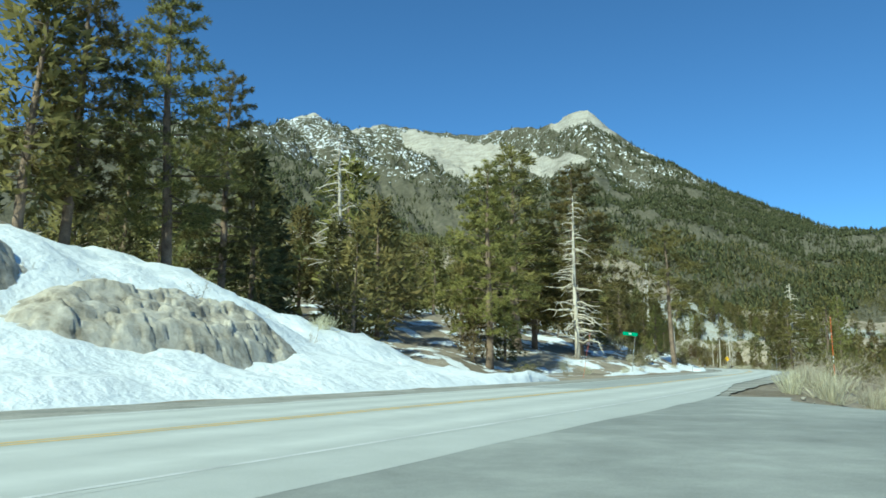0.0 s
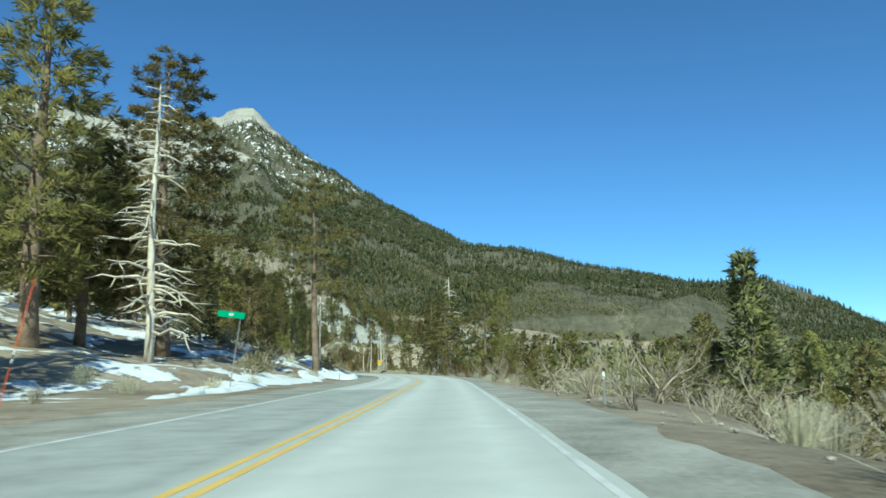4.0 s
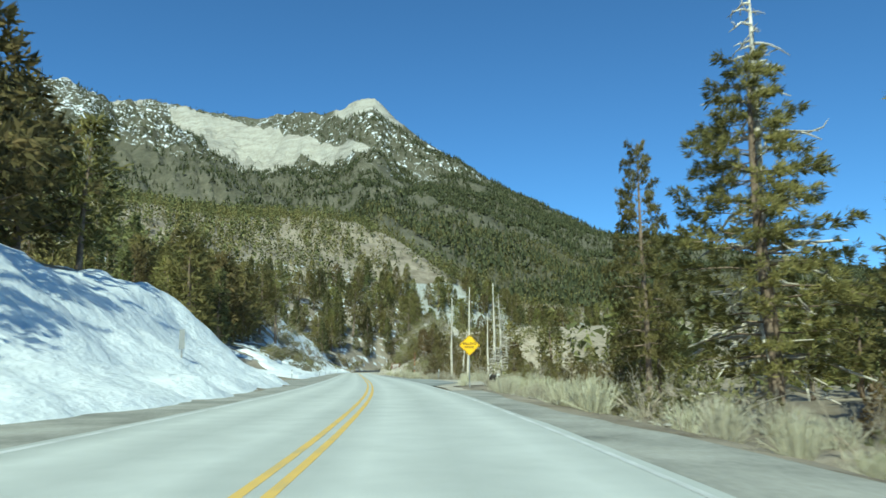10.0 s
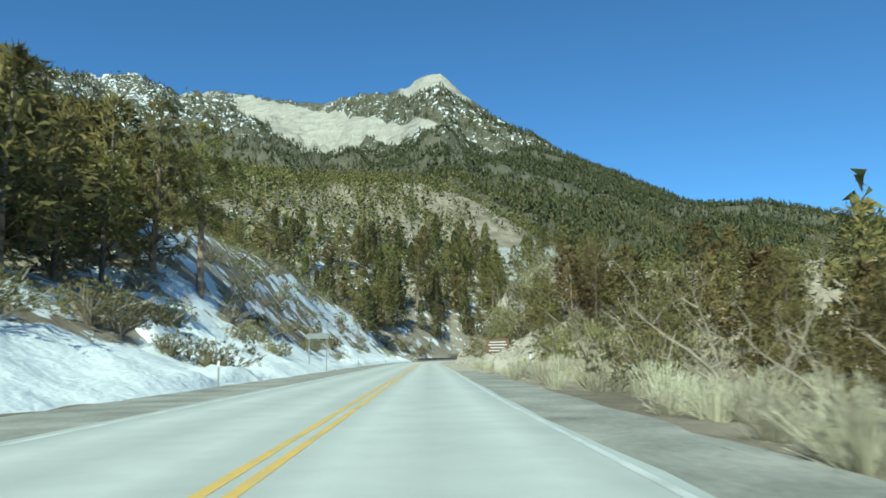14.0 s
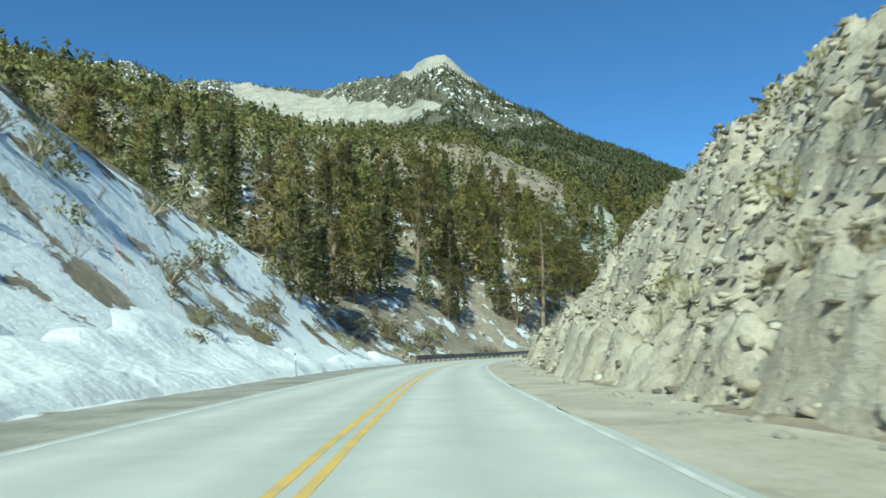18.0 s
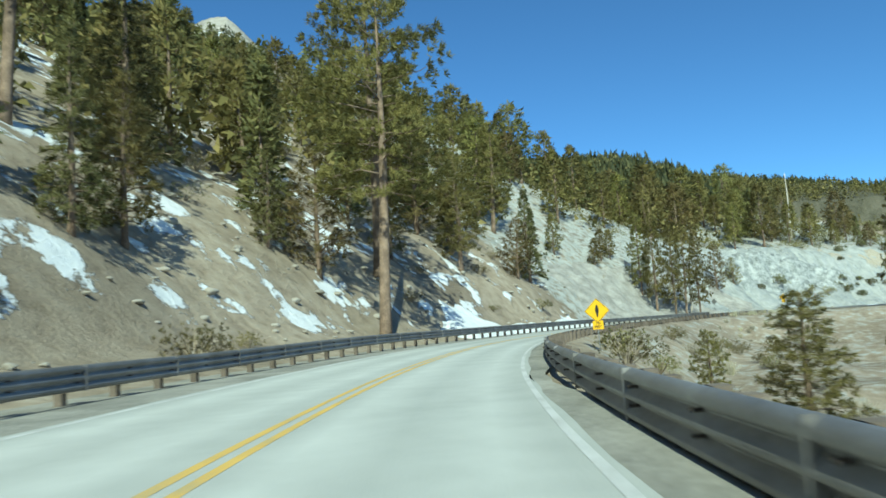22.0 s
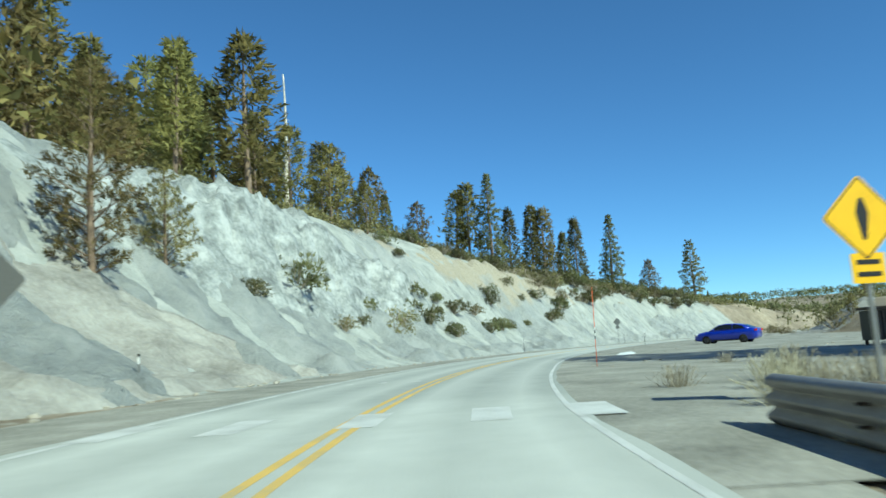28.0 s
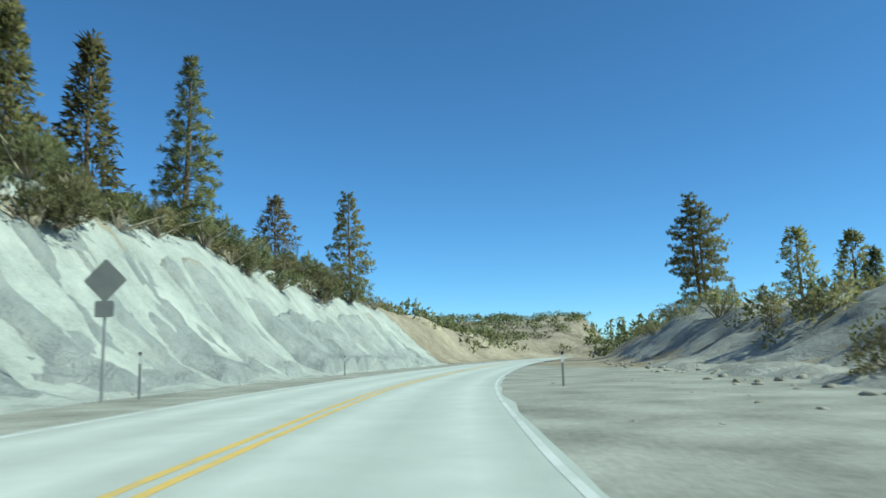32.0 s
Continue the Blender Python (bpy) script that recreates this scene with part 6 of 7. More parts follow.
def cut_rubble(n, seed):
    """Angular stones stuck in the face of the cut, too many to count."""
    rr = np.random.default_rng(seed)
    s = np.where(rr.uniform(size=n) < .85, rr.uniform(326, 396, n), rr.uniform(289, 330, n))
    d = 5.7 + 12.5 * rr.uniform(0, 1, n) ** 1.3 * np.clip((s - 282) / 30, 0, 1)
    x, y, z = cut_height(s, d)
    base = np.array([(1, 0, 0), (.3, .95, .1), (-.8, .6, -.1), (-.85, -.5, .1), (.25, -1, 0), (.1, .1, .8), (-.1, 0, -.8)]) * .5
    tri = np.array([(0, 1, 5), (1, 2, 5), (2, 3, 5), (3, 4, 5), (4, 0, 5), (1, 0, 6), (2, 1, 6), (3, 2, 6), (4, 3, 6), (0, 4, 6)])
    V = []
    for i in range(n):
        R = np.array(Euler((rr.normal() * .3, rr.normal() * .3, rr.uniform(0, 6.3))).to_matrix())
        q = .07 + .34 * rr.uniform() ** 2.8
        V.append((base * (1 + rr.normal(size=base.shape) * .15) * q * rr.uniform(.7, 1.7, 3) * (1.1, 1, .6)) @ R.T + (x[i] - q * .1, y[i], z[i] + q * .22))
    F = (tri[None] + 7 * np.arange(n)[:, None, None]).reshape(-1, 3)
    tagged(new("embedded_stones", mesh_of("embedded_stones", np.concatenate(V), F, M_CUTSTONE)), "angular stones stuck in the crumbling rock cut", "stones", kind="stuff")


m, nd, lk, b = mat("pale_cut_stone", 0.95, 0, 0.15)
geo = nd.new("ShaderNodeNewGeometry")
k = calc(nd, lk, 'ADD', calc(nd, lk, 'MULTIPLY', geo.outputs["Random Per Island"], .6), calc(nd, lk, 'MULTIPLY', noise_fac(nd, lk, 2.5, 5, .65), .4))
lk.new(ramp(nd, lk, k, [(0.2, (0.15, 0.13, 0.1)), (0.4, (0.33, 0.29, 0.225)), (0.6, (0.47, 0.42, 0.335)), (0.85, (0.6, 0.55, 0.46))]), b.inputs["Base Color"])
bump(nd, lk, b, noise_fac(nd, lk, 9, 5, .7), 0.7, 0.08)
M_CUTSTONE = m
cut_rubble(17000, 36)
rr = np.random.default_rng(78)
for n, s0, s1, e0, e1, kinds in ((92, 294, 338, 7.2, 17, ("bush", "bush", "shrub")), (20, 340, 386, 12, 19, ("bush", "bush", "bush")), (16, 336, 384, 7, 12, ("bush", "rabbit"))):
    bs, bd = rr.uniform(s0, s1, n), rr.uniform(e0, e1, n)
    for i, (x, y, z) in enumerate(zip(*cut_height(bs, bd))):
        plant(kinds[i % len(kinds)], float(x), float(y), (rr.uniform(1.2, 2.6) if s0 < 330 else rr.uniform(.6, 1.5)) * (1.5 if kinds[i % len(kinds)] == "shrub" else 1), z=float(z) - .1)
rubble("loose_stones", 620, 284, 392, 4.6, 7.5, .06, .28, 31, "small loose stones at the foot of the rock cut")
rubble("hillside_stones", 420, 402, 532, -8, -30, .12, .75, 37, "grey stones lying on the wooded slope")
rubble("lot_stones", 420, 545, 640, 4.6, 24, .04, .2, 32, "scattered stones on the gravel lot")
rubble("slope_stones", 320, 512, 660, -6.6, -9.5, .05, .25, 33, "stones fallen from the scree slope")
rubble("shoulder_stones", 260, 20, 200, 6, 9, .04, .16, 34, "small stones along the road shoulder")
rubble("berm_stones", 120, 630, 690, 9.5, 14, .08, .4, 35, "pale stones along the dirt berm")


# ---- signs, posts and poles ----
def rounded_plate(pts, thick, r=.04, n=4):
    """A plate with rounded corners in the xz plane, its face towards -y."""
    ring = []
    k = len(pts)
    for i in range(k):
        p, a, c = np.array(pts[i]), np.array(pts[i - 1]), np.array(pts[(i + 1) % k])
        u, w = (a - p) / np.linalg.norm(a - p), (c - p) / np.linalg.norm(c - p)
        for j in range(n + 1):
            t = j / n
            ring.append(p + u * r * (1 - t) ** 2 + w * r * t ** 2)
    m_ = len(ring)
    v = [(q[0], -thick / 2, q[1]) for q in ring] + [(q[0], thick / 2, q[1]) for q in ring]
    f = [tuple(range(m_)), tuple(reversed(range(m_, 2 * m_)))] + [(i, i + m_, (i + 1) % m_ + m_, (i + 1) % m_) for i in range(m_)]
    return v, f


def plate(name, pts, thick, material, parent, y=0.0, z=0.0, r=.04, label=""):
    so = Soup()
    v, f = rounded_plate(pts, thick, r)
    so.add([(a, b_ + y, c + z) for a, b_, c in v], f)
    return part(name, so.mesh(name, material), None, parent, label)


def frame_ring(name, pts_out, pts_in, y, z, material, parent):
    """A thin painted border line between two outlines."""
    a, _f = rounded_plate(pts_out, .002)
    c, _f = rounded_plate(pts_in, .002)
    n = len(a) // 2
    v = [(q[0], y, q[2] + z) for q in a[:n]] + [(q[0], y, q[2] + z) for q in c[:n]]
    f = [(i, (i + 1) % n, n + (i + 1) % n, n + i) for i in range(n)]
    return part(name, mesh_of(name, v, f, material), None, parent)


def words(text, size, y, z, material, parent):
    cu = bpy.data.curves.new("legend", 'FONT')
    cu.body, cu.size, cu.align_x, cu.align_y, cu.extrude, cu.offset = text, size, 'CENTER', 'CENTER', .0015, size * .02
    tmp = new("legend", cu)
    me = bpy.data.meshes.new_from_object(tmp.evaluated_get(bpy.context.evaluated_depsgraph_get()))
    bpy.data.objects.remove(tmp)
    me.materials.clear()
    ob = part("legend", me, material, parent)
    ob.matrix_basis = pose(0, y, z, 90, 0, 0)
    return ob


def facing(x, y, yaw, z=None):
    return pose(x, y, gz(x, y) if z is None else z, 0, 0, yaw)


def post_on(ob, h, w=.055, material=None, deep=.3, name="post"):
    so = Soup()
    so.box((0, 0, (h - deep) / 2), (w, w, h + deep), 0, w * .15)
    return part(name, so.mesh(name, material or M_ALU), None, ob)


def diamond(q):
    return [(0, -q), (q, 0), (0, q), (-q, 0)]


def diamond_sign(x, y, yaw, base, half, label, lines=(), symbol=False, lower=False, z=None, note=()):
    """A diamond warning sign whose face looks along its -y."""
    ob = thing("warning_sign", facing(x, y, yaw, z), label, "road sign", "road signs")
    zc = base + half
    post_on(ob, zc + half * .5)
    plate("plate", diamond(half), .012, M_YELLOW, ob, -.04, zc, .06, "yellow diamond plate")
    frame_ring("border", diamond(half * .95), diamond(half * .91), -.0475, zc, M_BLACK, ob)
    for i, t in enumerate(lines):
        words(t, half * .32, -.0475, zc + half * (.14 - .34 * i), M_BLACK, ob)
    if symbol:
        plate("symbol", [(-.05 * half, -.5 * half), (.05 * half, -.5 * half), (.16 * half, .12 * half), (.05 * half, .46 * half), (-.05 * half, .46 * half), (-.16 * half, .12 * half)], .003, M_BLACK, ob, -.049, zc, .02, "plain black shape")
    if lower:
        w, h = half * .42, half * .34
        plate("lower_plate", [(-w, -h), (w, -h), (w, h), (-w, h)], .012, M_YELLOW, ob, -.04, base - h * .4, .03, "small yellow plate")
        for i, t in enumerate(note):
            words(t, h * .78, -.0475, base - h * .4 + h * (.42 - .86 * i), M_BLACK, ob)
        for i in () if note else (-1, 1):
            plate("legend_bar", [(-w * .7, -h * .16), (w * .7, -h * .16), (w * .7, h * .16), (-w * .7, h * .16)], .003, M_BLACK, ob, -.049, base - h * .4 + i * h * .4, .008)
    return ob


diamond_sign(71.7, 187.7, head(192), 1.8, .6, "yellow diamond falling rock sign on a steel post", ("FALLING", "ROCK"))
diamond_sign(132.0, 418.0, -33, 1.25, .64, "yellow diamond crossing sign behind the guardrail", symbol=True, lower=True, z=-.57, note=("350", "FEET"))
diamond_sign(206.9, 467.8, -62, 1.72, .55, "yellow diamond crossing sign beside the lot", symbol=True, lower=True)


def sign_back(x, y, yaw, base, half, lower, label):
    """A sign that faces the other way: bare metal back."""
    ob = thing("warning_sign", facing(x, y, yaw), label, "road sign", "road signs")
    post_on(ob, base + half * 1.7)
    plate("plate", diamond(half), .012, M_ALU, ob, -.04, base + half, .06)
    if lower:
        plate("lower_plate", [(-.24, -.2), (.24, -.2), (.24, .2), (-.24, .2)], .012, M_ALU, ob, -.04, base - .15, .03)
    return ob


sign_back(205.1, 480.2, head(542), 1.9, .54, False, "grey back of a diamond sign on a post")
sign_back(298.4, 481.6, head(634), 2.45, .55, True, "grey back of a diamond sign with a lower plate")

# street sign
ob = thing("street_sign", facing(18.9, 76.7, -26) @ pose(0, 0, 0, 0, 7, 0), "green street name sign on a leaning post", "road sign", "road signs")
post_on(ob, 4.15, .05)
plate("plate", [(-.75, -.17), (.75, -.17), (.75, .17), (-.75, .17)], .01, M_GREEN, ob, -.035, 4.1, .04, "green plate")
for i in range(4):
    plate("legend_bar", [(-.14, -.07), (.14, -.07), (.14, .07), (-.14, .07)], .003, M_WHITE, ob, -.043, 4.1, .02)
    ob.children[-1].matrix_basis = pose(-.5 + .34 * i, 0, 0)


def snow_pole(x, y, h, lean, label="tall thin orange snow pole with a reflective band", z=None):
    ob = thing("snow_pole", facing(x, y, 0, z) @ pose(0, 0, 0, lean[0], lean[1], 0), label, "snow pole", "snow poles")
    so = Soup()
    so.tube([(0, 0, -.3), (0, 0, h * .5), (0, 0, h)], [.013, .011, .008], 8)
    part("pole", so.mesh("pole", M_ORANGE, True), None, ob)
    for i, mt in enumerate((M_BLACK, M_WHITE, M_BLACK, M_WHITE)):
        so = Soup()
        so.tube([(0, 0, h * .36 + i * .1), (0, 0, h * .36 + i * .1 + .1)], [.017, .017], 8)
        part("band", so.mesh("band", mt, True), None, ob)
    return ob


snow_pole(19.0, 36.2, 3.6, (0, 0))
snow_pole(10.2, 54.3, 3.3, (0, 10), "leaning orange snow pole beside the side road")
snow_pole(78.9, 229.5, 2.9, (0, 1))
snow_pole(221.8, 473.4, 2.7, (2, -7), "weathered orange and black snow pole on the lot")
snow_pole(79.5, 346.5, 2.4, (0, -14), "leaning orange pole stuck in the snow slope")
snow_pole(81.2, 348.0, 1.6, (10, 0), "short orange pole stuck in the snow slope")
ob = thing("marker_pole", facing(60.6, 135.3, 0), "tall grey metal marker pole at the shoulder", "pole")
so = Soup()
so.tube([(0, 0, -.4), (0, 0, 1.6), (0, 0, 3.05)], [.036, .034, .03], 8)
part("pole", so.mesh("pole", M_ALU, True), None, ob)


def delineator(s, d, h=1.15, lean=(0, 0), dark=False, xy=None):
    x, y = xy if xy else [float(q) for q in at_sd(s, d)[:2]]
    ob = thing("delineator_post", facing(x, y, head(s)) @ pose(0, 0, 0, lean[0], lean[1], 0),
               "slim dark roadside delineator post" if dark else "slim steel delineator post with a white reflector", "delineator", "delineator posts")
    so, w = Soup(), .016 if dark else .032
    so.add([(-w, 0, -.25), (w, 0, -.25), (w, 0, h), (-w, 0, h), (-w, .03, -.25), (w, .03, -.25), (w, .03, h), (-w, .03, h)],
           [(0, 1, 2, 3), (5, 4, 7, 6), (1, 5, 6, 2), (4, 0, 3, 7), (3, 2, 6, 7), (0, 4, 5, 1)])
    part("post", so.mesh("post", M_BLACK if dark else M_ALU), None, ob)
    plate("reflector", [(-.037, -.1), (.037, -.1), (.037, .1), (-.037, .1)], .008, M_WHITE, ob, -.008, h - .2, .02, "white reflector")
    plate("cap", [(-.037, -.03), (.037, -.03), (.037, .03), (-.037, .03)], .008, M_BLACK, ob, -.008, h - .03, .01)
    return ob


for q in ((144.7, 5.3, 1.25), (222, -6.0, 1.0), (236, 7.5, 1.15), (275, 6.0, 1.15), (361.5, -5.9, 1.15, (0, -4)), (398, -6.5, 1.1), (552, -8.6, 1.2), 
          (604.3, 4.5, 1.2, (0, 3), True), (602.5, -6.6, 1.3), (635, -6.0, 1.25), (637, 5.0, 1.0), (656, -5.8, 1.1), (325, -6.1, 1.1), (270, -6.0, 1.1), (100, -6.4, 1.0), (60, 6.6, 1.0), (131, -6.2, 1.0)):
    delineator(*q)
ob = thing("object_marker", facing(56.6, 180.6, head(185)), "grey rectangular marker sign on a low post", "road sign", "road signs")
post_on(ob, 1.7, .06)
plate("plate", [(-.12, -.42), (.12, -.42), (.12, .42), (-.12, .42)], .01, M_ALU, ob, -.04, 1.35, .03)

# crosswalk bars
for d in (-3.3, -1.6, .2, 1.9, 3.3):
    strip(540.7, 542.6, d - .27, d + .27, 0.003, "crosswalk_bar", M_LINE, .475, 2, "worn white crosswalk bar", parent=road, wob=.06, seed=int(d * 10) + 50)


def yield_tooth(s, d, way):
    """A small white triangle painted on the road; way +1 points it along the road."""
    v = [at_sd(s - way * .25, d - .17, .003), at_sd(s - way * .25, d + .17, .003), at_sd(s + way * .3, d, .003)]
    part("yield_tooth", mesh_of("yield_tooth", v, [(0, 1, 2) if way > 0 else (0, 2, 1)], M_LINE), None, road, "worn white yield triangle")


for d in (.66, 1.4, 2.15, 2.85):
    yield_tooth(532.7, d, -1)
for d in (-3.5, -2.6, -1.6, -.6):
    yield_tooth(553.0, d, 1)


# ---- parked car ----
M_BLUE = bpy.data.materials.new("blue_car_paint")
M_BLUE.use_nodes = True
b = M_BLUE.node_tree.nodes["Principled BSDF"]
b.inputs["Base Color"].default_value = (0.008, 0.03, 0.42, 1)
b.inputs["Roughness"].default_value = 0.3
b.inputs["Metallic"].default_value = 0.2
b.inputs["Coat Weight"].default_value = 0.7
M_GLASS = bpy.data.materials.new("dark_glass")
M_GLASS.use_nodes = True
b = M_GLASS.node_tree.nodes["Principled BSDF"]
b.inputs["Base Color"].default_value = (0.012, 0.014, 0.016, 1)
b.inputs["Roughness"].default_value = 0.06
M_TYRE = paint("tyre_rubber", (0.02, 0.02, 0.02), 0.85)
M_RIM = paint("dark_rim", (0.06, 0.06, 0.065), 0.4, 0.6)
M_RED = paint("red_lens", (0.5, 0.02, 0.02), 0.2)
M_CLEAR = paint("clear_lens", (0.7, 0.72, 0.74), 0.15)


def loft(rows_, material, name, parent, label="", smooth=True):
    """A skin through rows of points of equal length, with closed ends."""
    n = len(rows_[0])
    v = [p for r in rows_ for p in r]
    f = [(i * n + k, (i + 1) * n + k, (i + 1) * n + (k + 1) % n, i * n + (k + 1) % n) for i in range(len(rows_) - 1) for k in range(n)]
    f += [tuple(range(n)), tuple(reversed(range((len(rows_) - 1) * n, len(rows_) * n)))]
    return part(name, mesh_of(name, v, f, material, smooth), None, parent, label)


def sedan(x, y, yaw):
    """A four-door sedan, its nose along +x."""
    ob = thing("car", pose(x, y, gz(x, y) + .03, 0, 0, yaw), "blue four-door sedan parked on the gravel lot", "car")
    sec = [(-2.28, .42, .92, .70), (-2.2, .32, 1.02, .80), (-1.9, .22, 1.06, .87), (-1.4, .20, 1.02, .895), (-.7, .19, .98, .90), (.2, .19, .96, .90), (.9, .19, .95, .895),
           (1.35, .20, .93, .88), (1.8, .22, .86, .86), (2.1, .25, .76, .80), (2.27, .32, .64, .68)]
    rows_ = []
    for px_, z0, z1, w in sec:
        zm = z0 + (z1 - z0) * .62
        rows_.append([(px_, -w * .82, z0), (px_, -w * .97, z0 + .1), (px_, -w, zm), (px_, -w * .93, z1 - .03), (px_, -w * .78, z1), (px_, w * .78, z1), (px_, w * .93, z1 - .03), (px_, w, zm), (px_, w * .97, z0 + .1), (px_, w * .82, z0)])
    loft(rows_, M_BLUE, "body", ob)
    cab = [(-1.95, 1.03, 1.05, .72, .70), (-1.35, 1.0, 1.30, .80, .62), (-.8, .98, 1.42, .82, .60), (-.1, .96, 1.45, .82, .60), (.45, .95, 1.38, .82, .60), (1.15, .93, .99, .80, .70)]
    loft([[(p, -w0, z0), (p, -w1, z1 - .03), (p, -w1 * .85, z1), (p, w1 * .85, z1), (p, w1, z1 - .03), (p, w0, z0)] for p, z0, z1, w0, w1 in cab], M_BLUE, "roof", ob)
    for sd in (-1, 1):
        for nm, q in (("rear_window", [(-1.5, 1.05), (-.62, 1.03), (-.62, 1.36), (-.85, 1.36), (-1.25, 1.27)]), ("front_window", [(-.54, 1.03), (.95, 1.01), (.45, 1.32), (.0, 1.39), (-.54, 1.37)])):
            pts = [(a, sd * (.835 - .2 * (c - 1.0) / .42), c) for a, c in q]
            v = pts + [(a, sd * (abs(b_) - .05), c) for a, b_, c in pts]
            n = len(pts)
            f = [tuple(range(n)) if sd < 0 else tuple(reversed(range(n))), tuple(reversed(range(n, 2 * n)))] + [(i, (i + 1) % n, n + (i + 1) % n, n + i) for i in range(n)]
            part(nm, mesh_of(nm, v, f, M_GLASS), None, ob, "dark tinted window")
        so = Soup()
        so.box((.78, sd * .97, 1.03), (.2, .16, .12), 0, .03)
        part("mirror", so.mesh("mirror", M_BLUE, True), None, ob)
        so = Soup()
        so.box((2.12, sd * .62, .72), (.26, .34, .12), sd * -.35, .03)
        part("headlight", so.mesh("headlight", M_CLEAR), None, ob)
        so = Soup()
        so.box((-2.2, sd * .64, .9), (.2, .34, .14), sd * .3, .03)
        part("tail_light", so.mesh("tail_light", M_RED), None, ob, "red tail light")
        so = Soup()
        so.box((-.1, sd * .885, .25), (2.5, .06, .1), 0, .01)
        part("side_skirt", so.mesh("side_skirt", M_BLACK), None, ob)
        for nm, px_ in (("handle", -.75), ("handle", .25)):
            so = Soup()
            so.box((px_, sd * .905, .86), (.2, .03, .035), 0, .008)
            part("handle", so.mesh("handle", M_BLUE), None, ob)
        for wx in (-1.33, 1.36):
            tyre = [(sd * q, r) for q, r in ((.66, .20), (.67, .3), (.70, .325), (.86, .325), (.89, .3), (.895, .21))]
            rows2 = [[(wx + r * math.cos(k * .3927), a, .325 + r * math.sin(k * .3927)) for k in range(16)] for a, r in tyre]
            wh = loft(rows2, M_TYRE, "wheel", ob)
            so = Soup()
            so.tube([(wx, sd * .84, .325), (wx, sd * .905, .325)], [.21, .2], 16)
            so.tube([(wx, sd * .9, .325), (wx, sd * .915, .325)], [.05, .04], 8)
            for k in range(5):
                a = k * 1.2566
                so.tube([(wx + .04 * math.cos(a), sd * .91, .325 + .04 * math.sin(a)), (wx + .2 * math.cos(a), sd * .905, .325 + .2 * math.sin(a))], [.022, .018], 4)
            part("rim", so.mesh("rim", M_RIM), None, wh)
    for nm, q in (("windscreen", [(1.06, .66, 1.01), (1.06, -.66, 1.01), (.5, -.52, 1.345), (.5, .52, 1.345)]), ("back_window", [(-1.9, -.6, 1.08), (-1.9, .6, 1.08), (-1.38, .5, 1.315), (-1.38, -.5, 1.315)])):
        v = [(a, b_, c + .015) for a, b_, c in q] + [(a, b_, c - .02) for a, b_, c in q]
        part(nm, mesh_of(nm, v, [(0, 1, 2, 3), (7, 6, 5, 4), (0, 4, 5, 1), (1, 5, 6, 2), (2, 6, 7, 3), (3, 7, 4, 0)], M_GLASS), None, ob)
    so = Soup()
    so.box((2.22, 0, .38), (.16, 1.3, .22), 0, .03)
    part("grille", so.mesh("grille", M_BLACK), None, ob)
    return ob


sedan(256.3, 468.6, 72)


# ---- lot furniture ----
def trash_bin(x, y, yaw):
    ob = thing("trash_bin", facing(x, y, yaw), "dark brown slatted steel trash enclosure on the lot edge", "trash bin")
    so = Soup()
    so.box((0, 0, .85), (1.15, 1.0, 1.2), 0, .04)
    part("body", so.mesh("body", M_DARKBOX), None, ob)
    so = Soup()
    so.box((0, 0, 1.53), (1.3, 1.15, .12), 0, .04)
    part("lid", so.mesh("lid", M_POSTWOOD), None, ob)
    for i in range(7):
        so = Soup()
        so.box((-.48 + .16 * i, -.52, .86), (.1, .04, 1.15))
        part("slat", so.mesh("slat", M_POSTWOOD), None, ob)
    for i in (-1, 1):
        for j in (-1, 1):
            so = Soup()
            so.box((i * .45, j * .38, .1), (.1, .1, .4))
            part("leg", so.mesh("leg", M_POSTWOOD), None, ob)
    return ob


trash_bin(231.0, 463.2, -70)
ob = thing("notice_box", facing(226.6, 461.4, -70), "small dark notice box on two posts", "notice box")
so = Soup()
so.box((0, 0, 1.0), (.6, .3, .5), 0, .02)
part("box", so.mesh("box", M_DARKBOX), None, ob)
for i in (-1, 1):
    so = Soup()
    so.box((i * .22, 0, .35), (.08, .08, .9))
    part("post", so.mesh("post", M_POSTWOOD), None, ob)
ob = thing("information_board", facing(234.0, 460.1, -70), "roofed wooden information board at the lot", "information board")
for i in (-1, 1):
    so = Soup()
    so.box((i * 1.0, 0, .7), (.14, .14, 1.7))
    part("post", so.mesh("post", M_POSTWOOD), None, ob)
so = Soup()
so.box((0, 0, .95), (1.8, .08, .75))
part("panel", so.mesh("panel", M_DARKBOX), None, ob)
so = Soup()
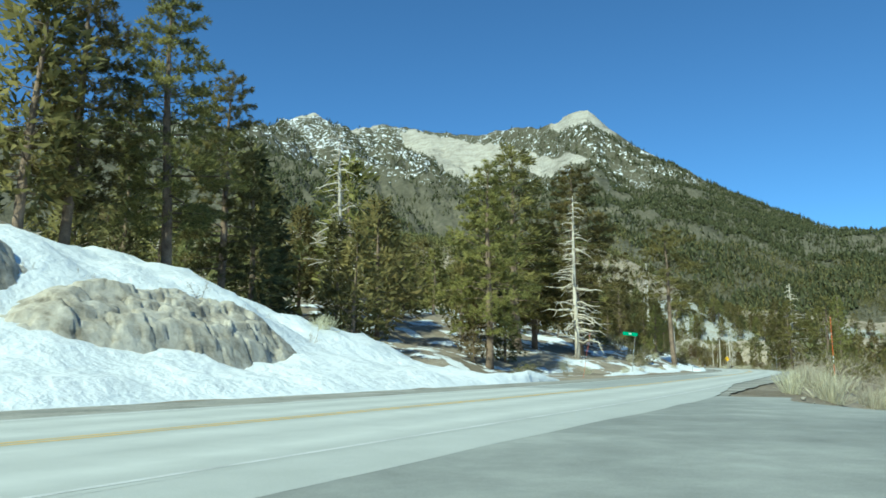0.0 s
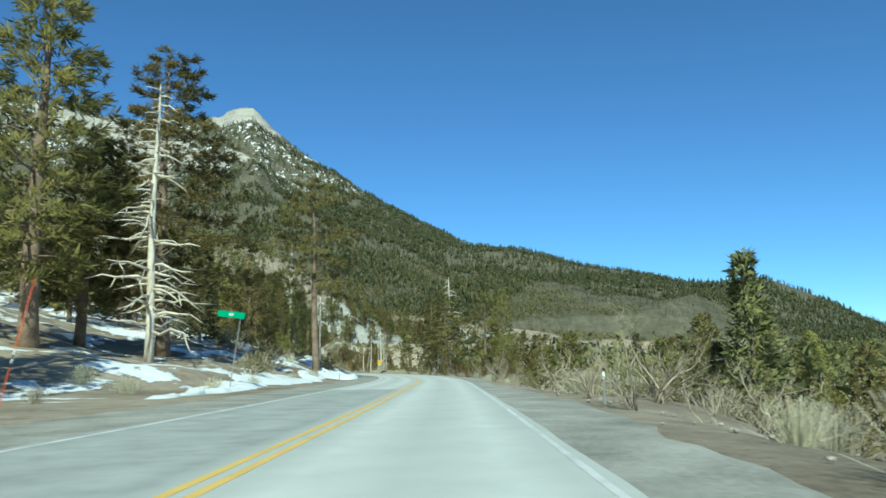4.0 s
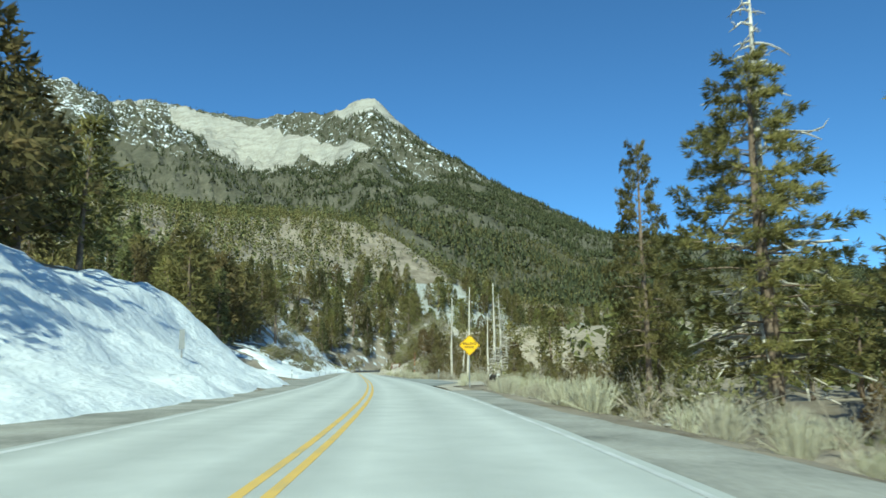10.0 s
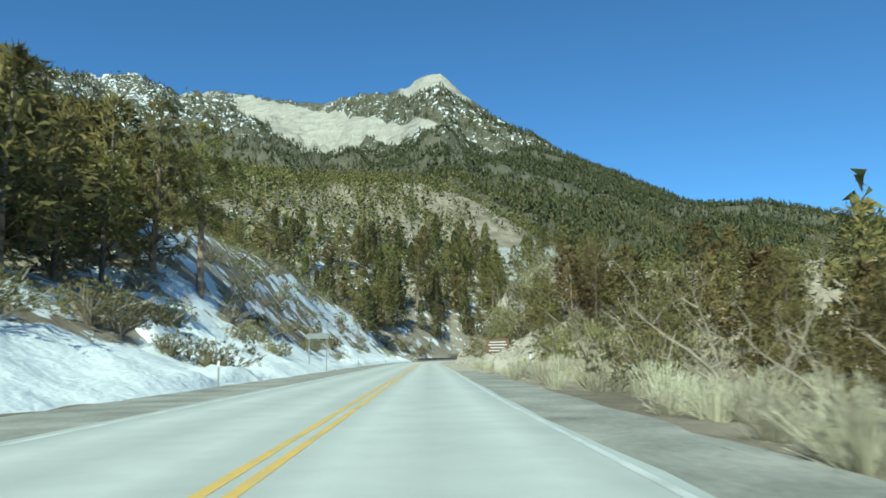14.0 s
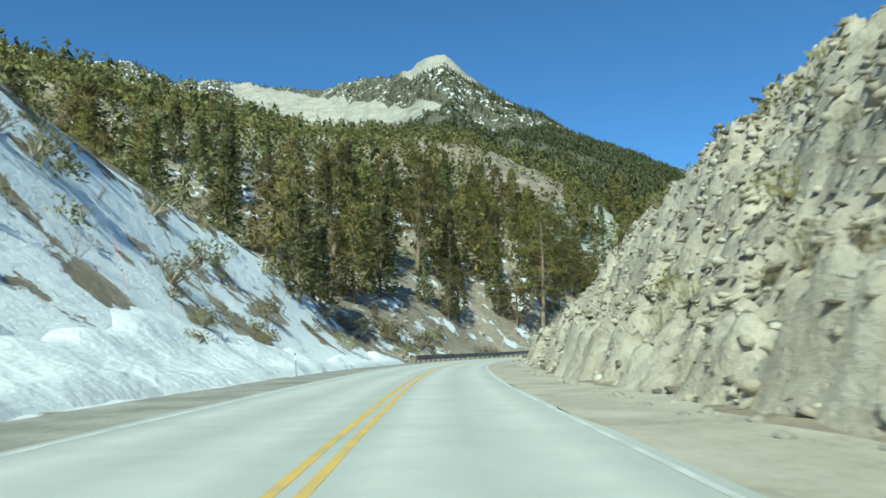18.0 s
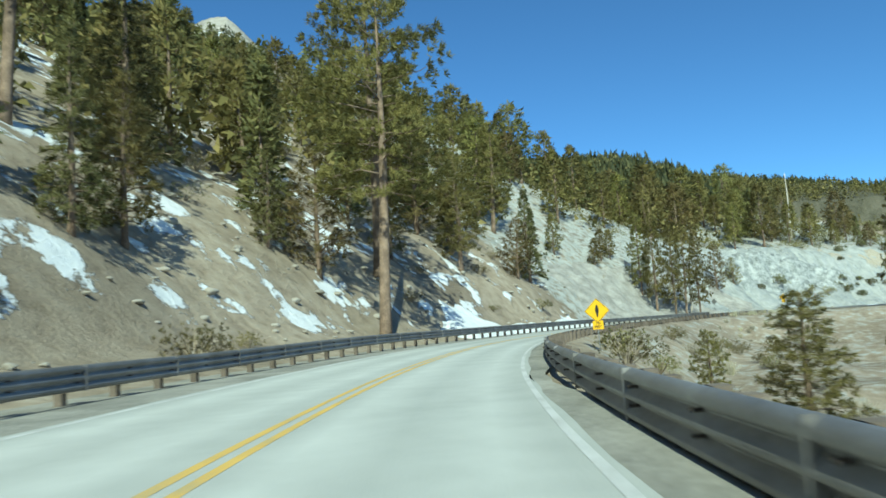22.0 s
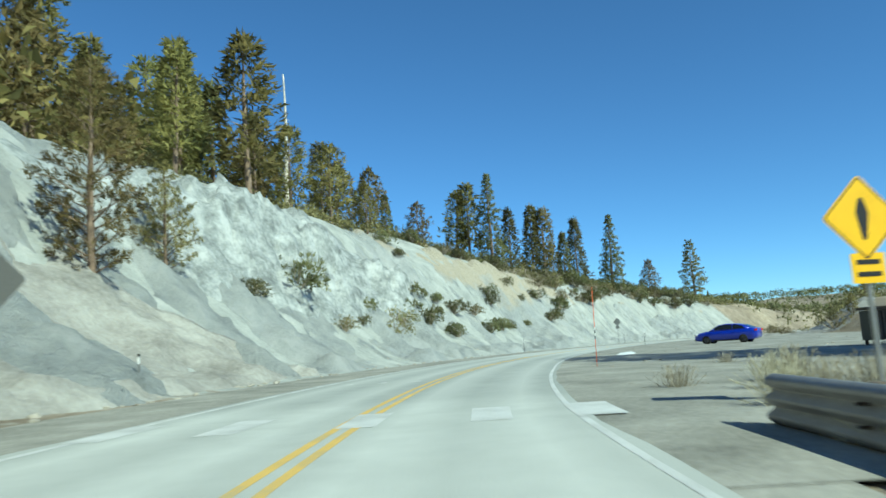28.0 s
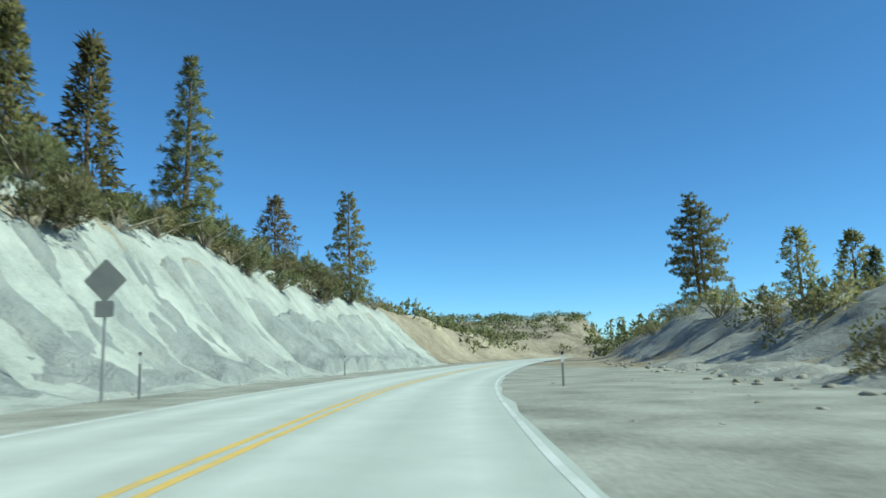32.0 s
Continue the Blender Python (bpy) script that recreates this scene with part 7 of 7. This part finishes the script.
so.add([(-1.3, -.45, 1.42), (1.3, -.45, 1.42), (1.3, 0, 1.62), (-1.3, 0, 1.62), (-1.3, .45, 1.42), (1.3, .45, 1.42), (-1.3, -.45, 1.47), (1.3, -.45, 1.47), (1.3, 0, 1.68), (-1.3, 0, 1.68), (-1.3, .45, 1.47), (1.3, .45, 1.47)],
       [(0, 3, 2, 1), (3, 4, 5, 2), (6, 7, 8, 9), (9, 8, 11, 10), (0, 1, 7, 6), (4, 10, 11, 5), (0, 6, 9, 3), (3, 9, 10, 4), (1, 2, 8, 7), (2, 5, 11, 8)])
part("roof", so.mesh("roof", M_POSTWOOD), None, ob)


# brown information sign by the road, and the back of a tall two-post sign
M_SIGNBROWN = two_tone("brown_sign_paint", [(0.3, (0.12, 0.07, 0.042)), (0.6, (0.19, 0.115, 0.07))], 2, 20, 0.5, bumpy=0.05, dist=0.004)
ob = thing("brown_sign", facing(87.3, 277.0, head(293)), "brown guide sign with pale lettering on two posts", "road sign", "road signs")
for x in (-.5, .5):
    so = Soup()
    so.box((x, .06, .75), (.1, .1, 2.6), 0, .01)
    part("post", so.mesh("post", M_POSTWOOD), None, ob)
panel = plate("panel", [(-.78, -.48), (.78, -.48), (.78, .48), (-.78, .48)], .03, M_SIGNBROWN, ob, -.02, 1.6, .06)
for z, w in ((.27, 1.1), (.08, 1.25), (-.11, .95), (-.3, 1.2)):
    plate("bar", [(-w / 2, -.035), (w / 2, -.035), (w / 2, .035), (-w / 2, .035)], .006, M_BOARDWHITE, panel, -.042, 1.6 + z, .01)
bx, by = (float(v) for v in at_sd(300, -6.9)[:2])
ob = thing("sign_frame", facing(bx, by, head(300)), "pale back of a narrow two-post road sign above the snow", "road sign", "road signs")
for x in (-.66, .66):
    so = Soup()
    so.box((x, 0, 1.2), (.07, .07, 3.4), 0, .01)
    part("post", so.mesh("post", M_ALU), None, ob)
plate("panel", [(-.85, -.2), (.85, -.2), (.85, .2), (-.85, .2)], .02, M_ALU, ob, -.06, 2.7, .03)
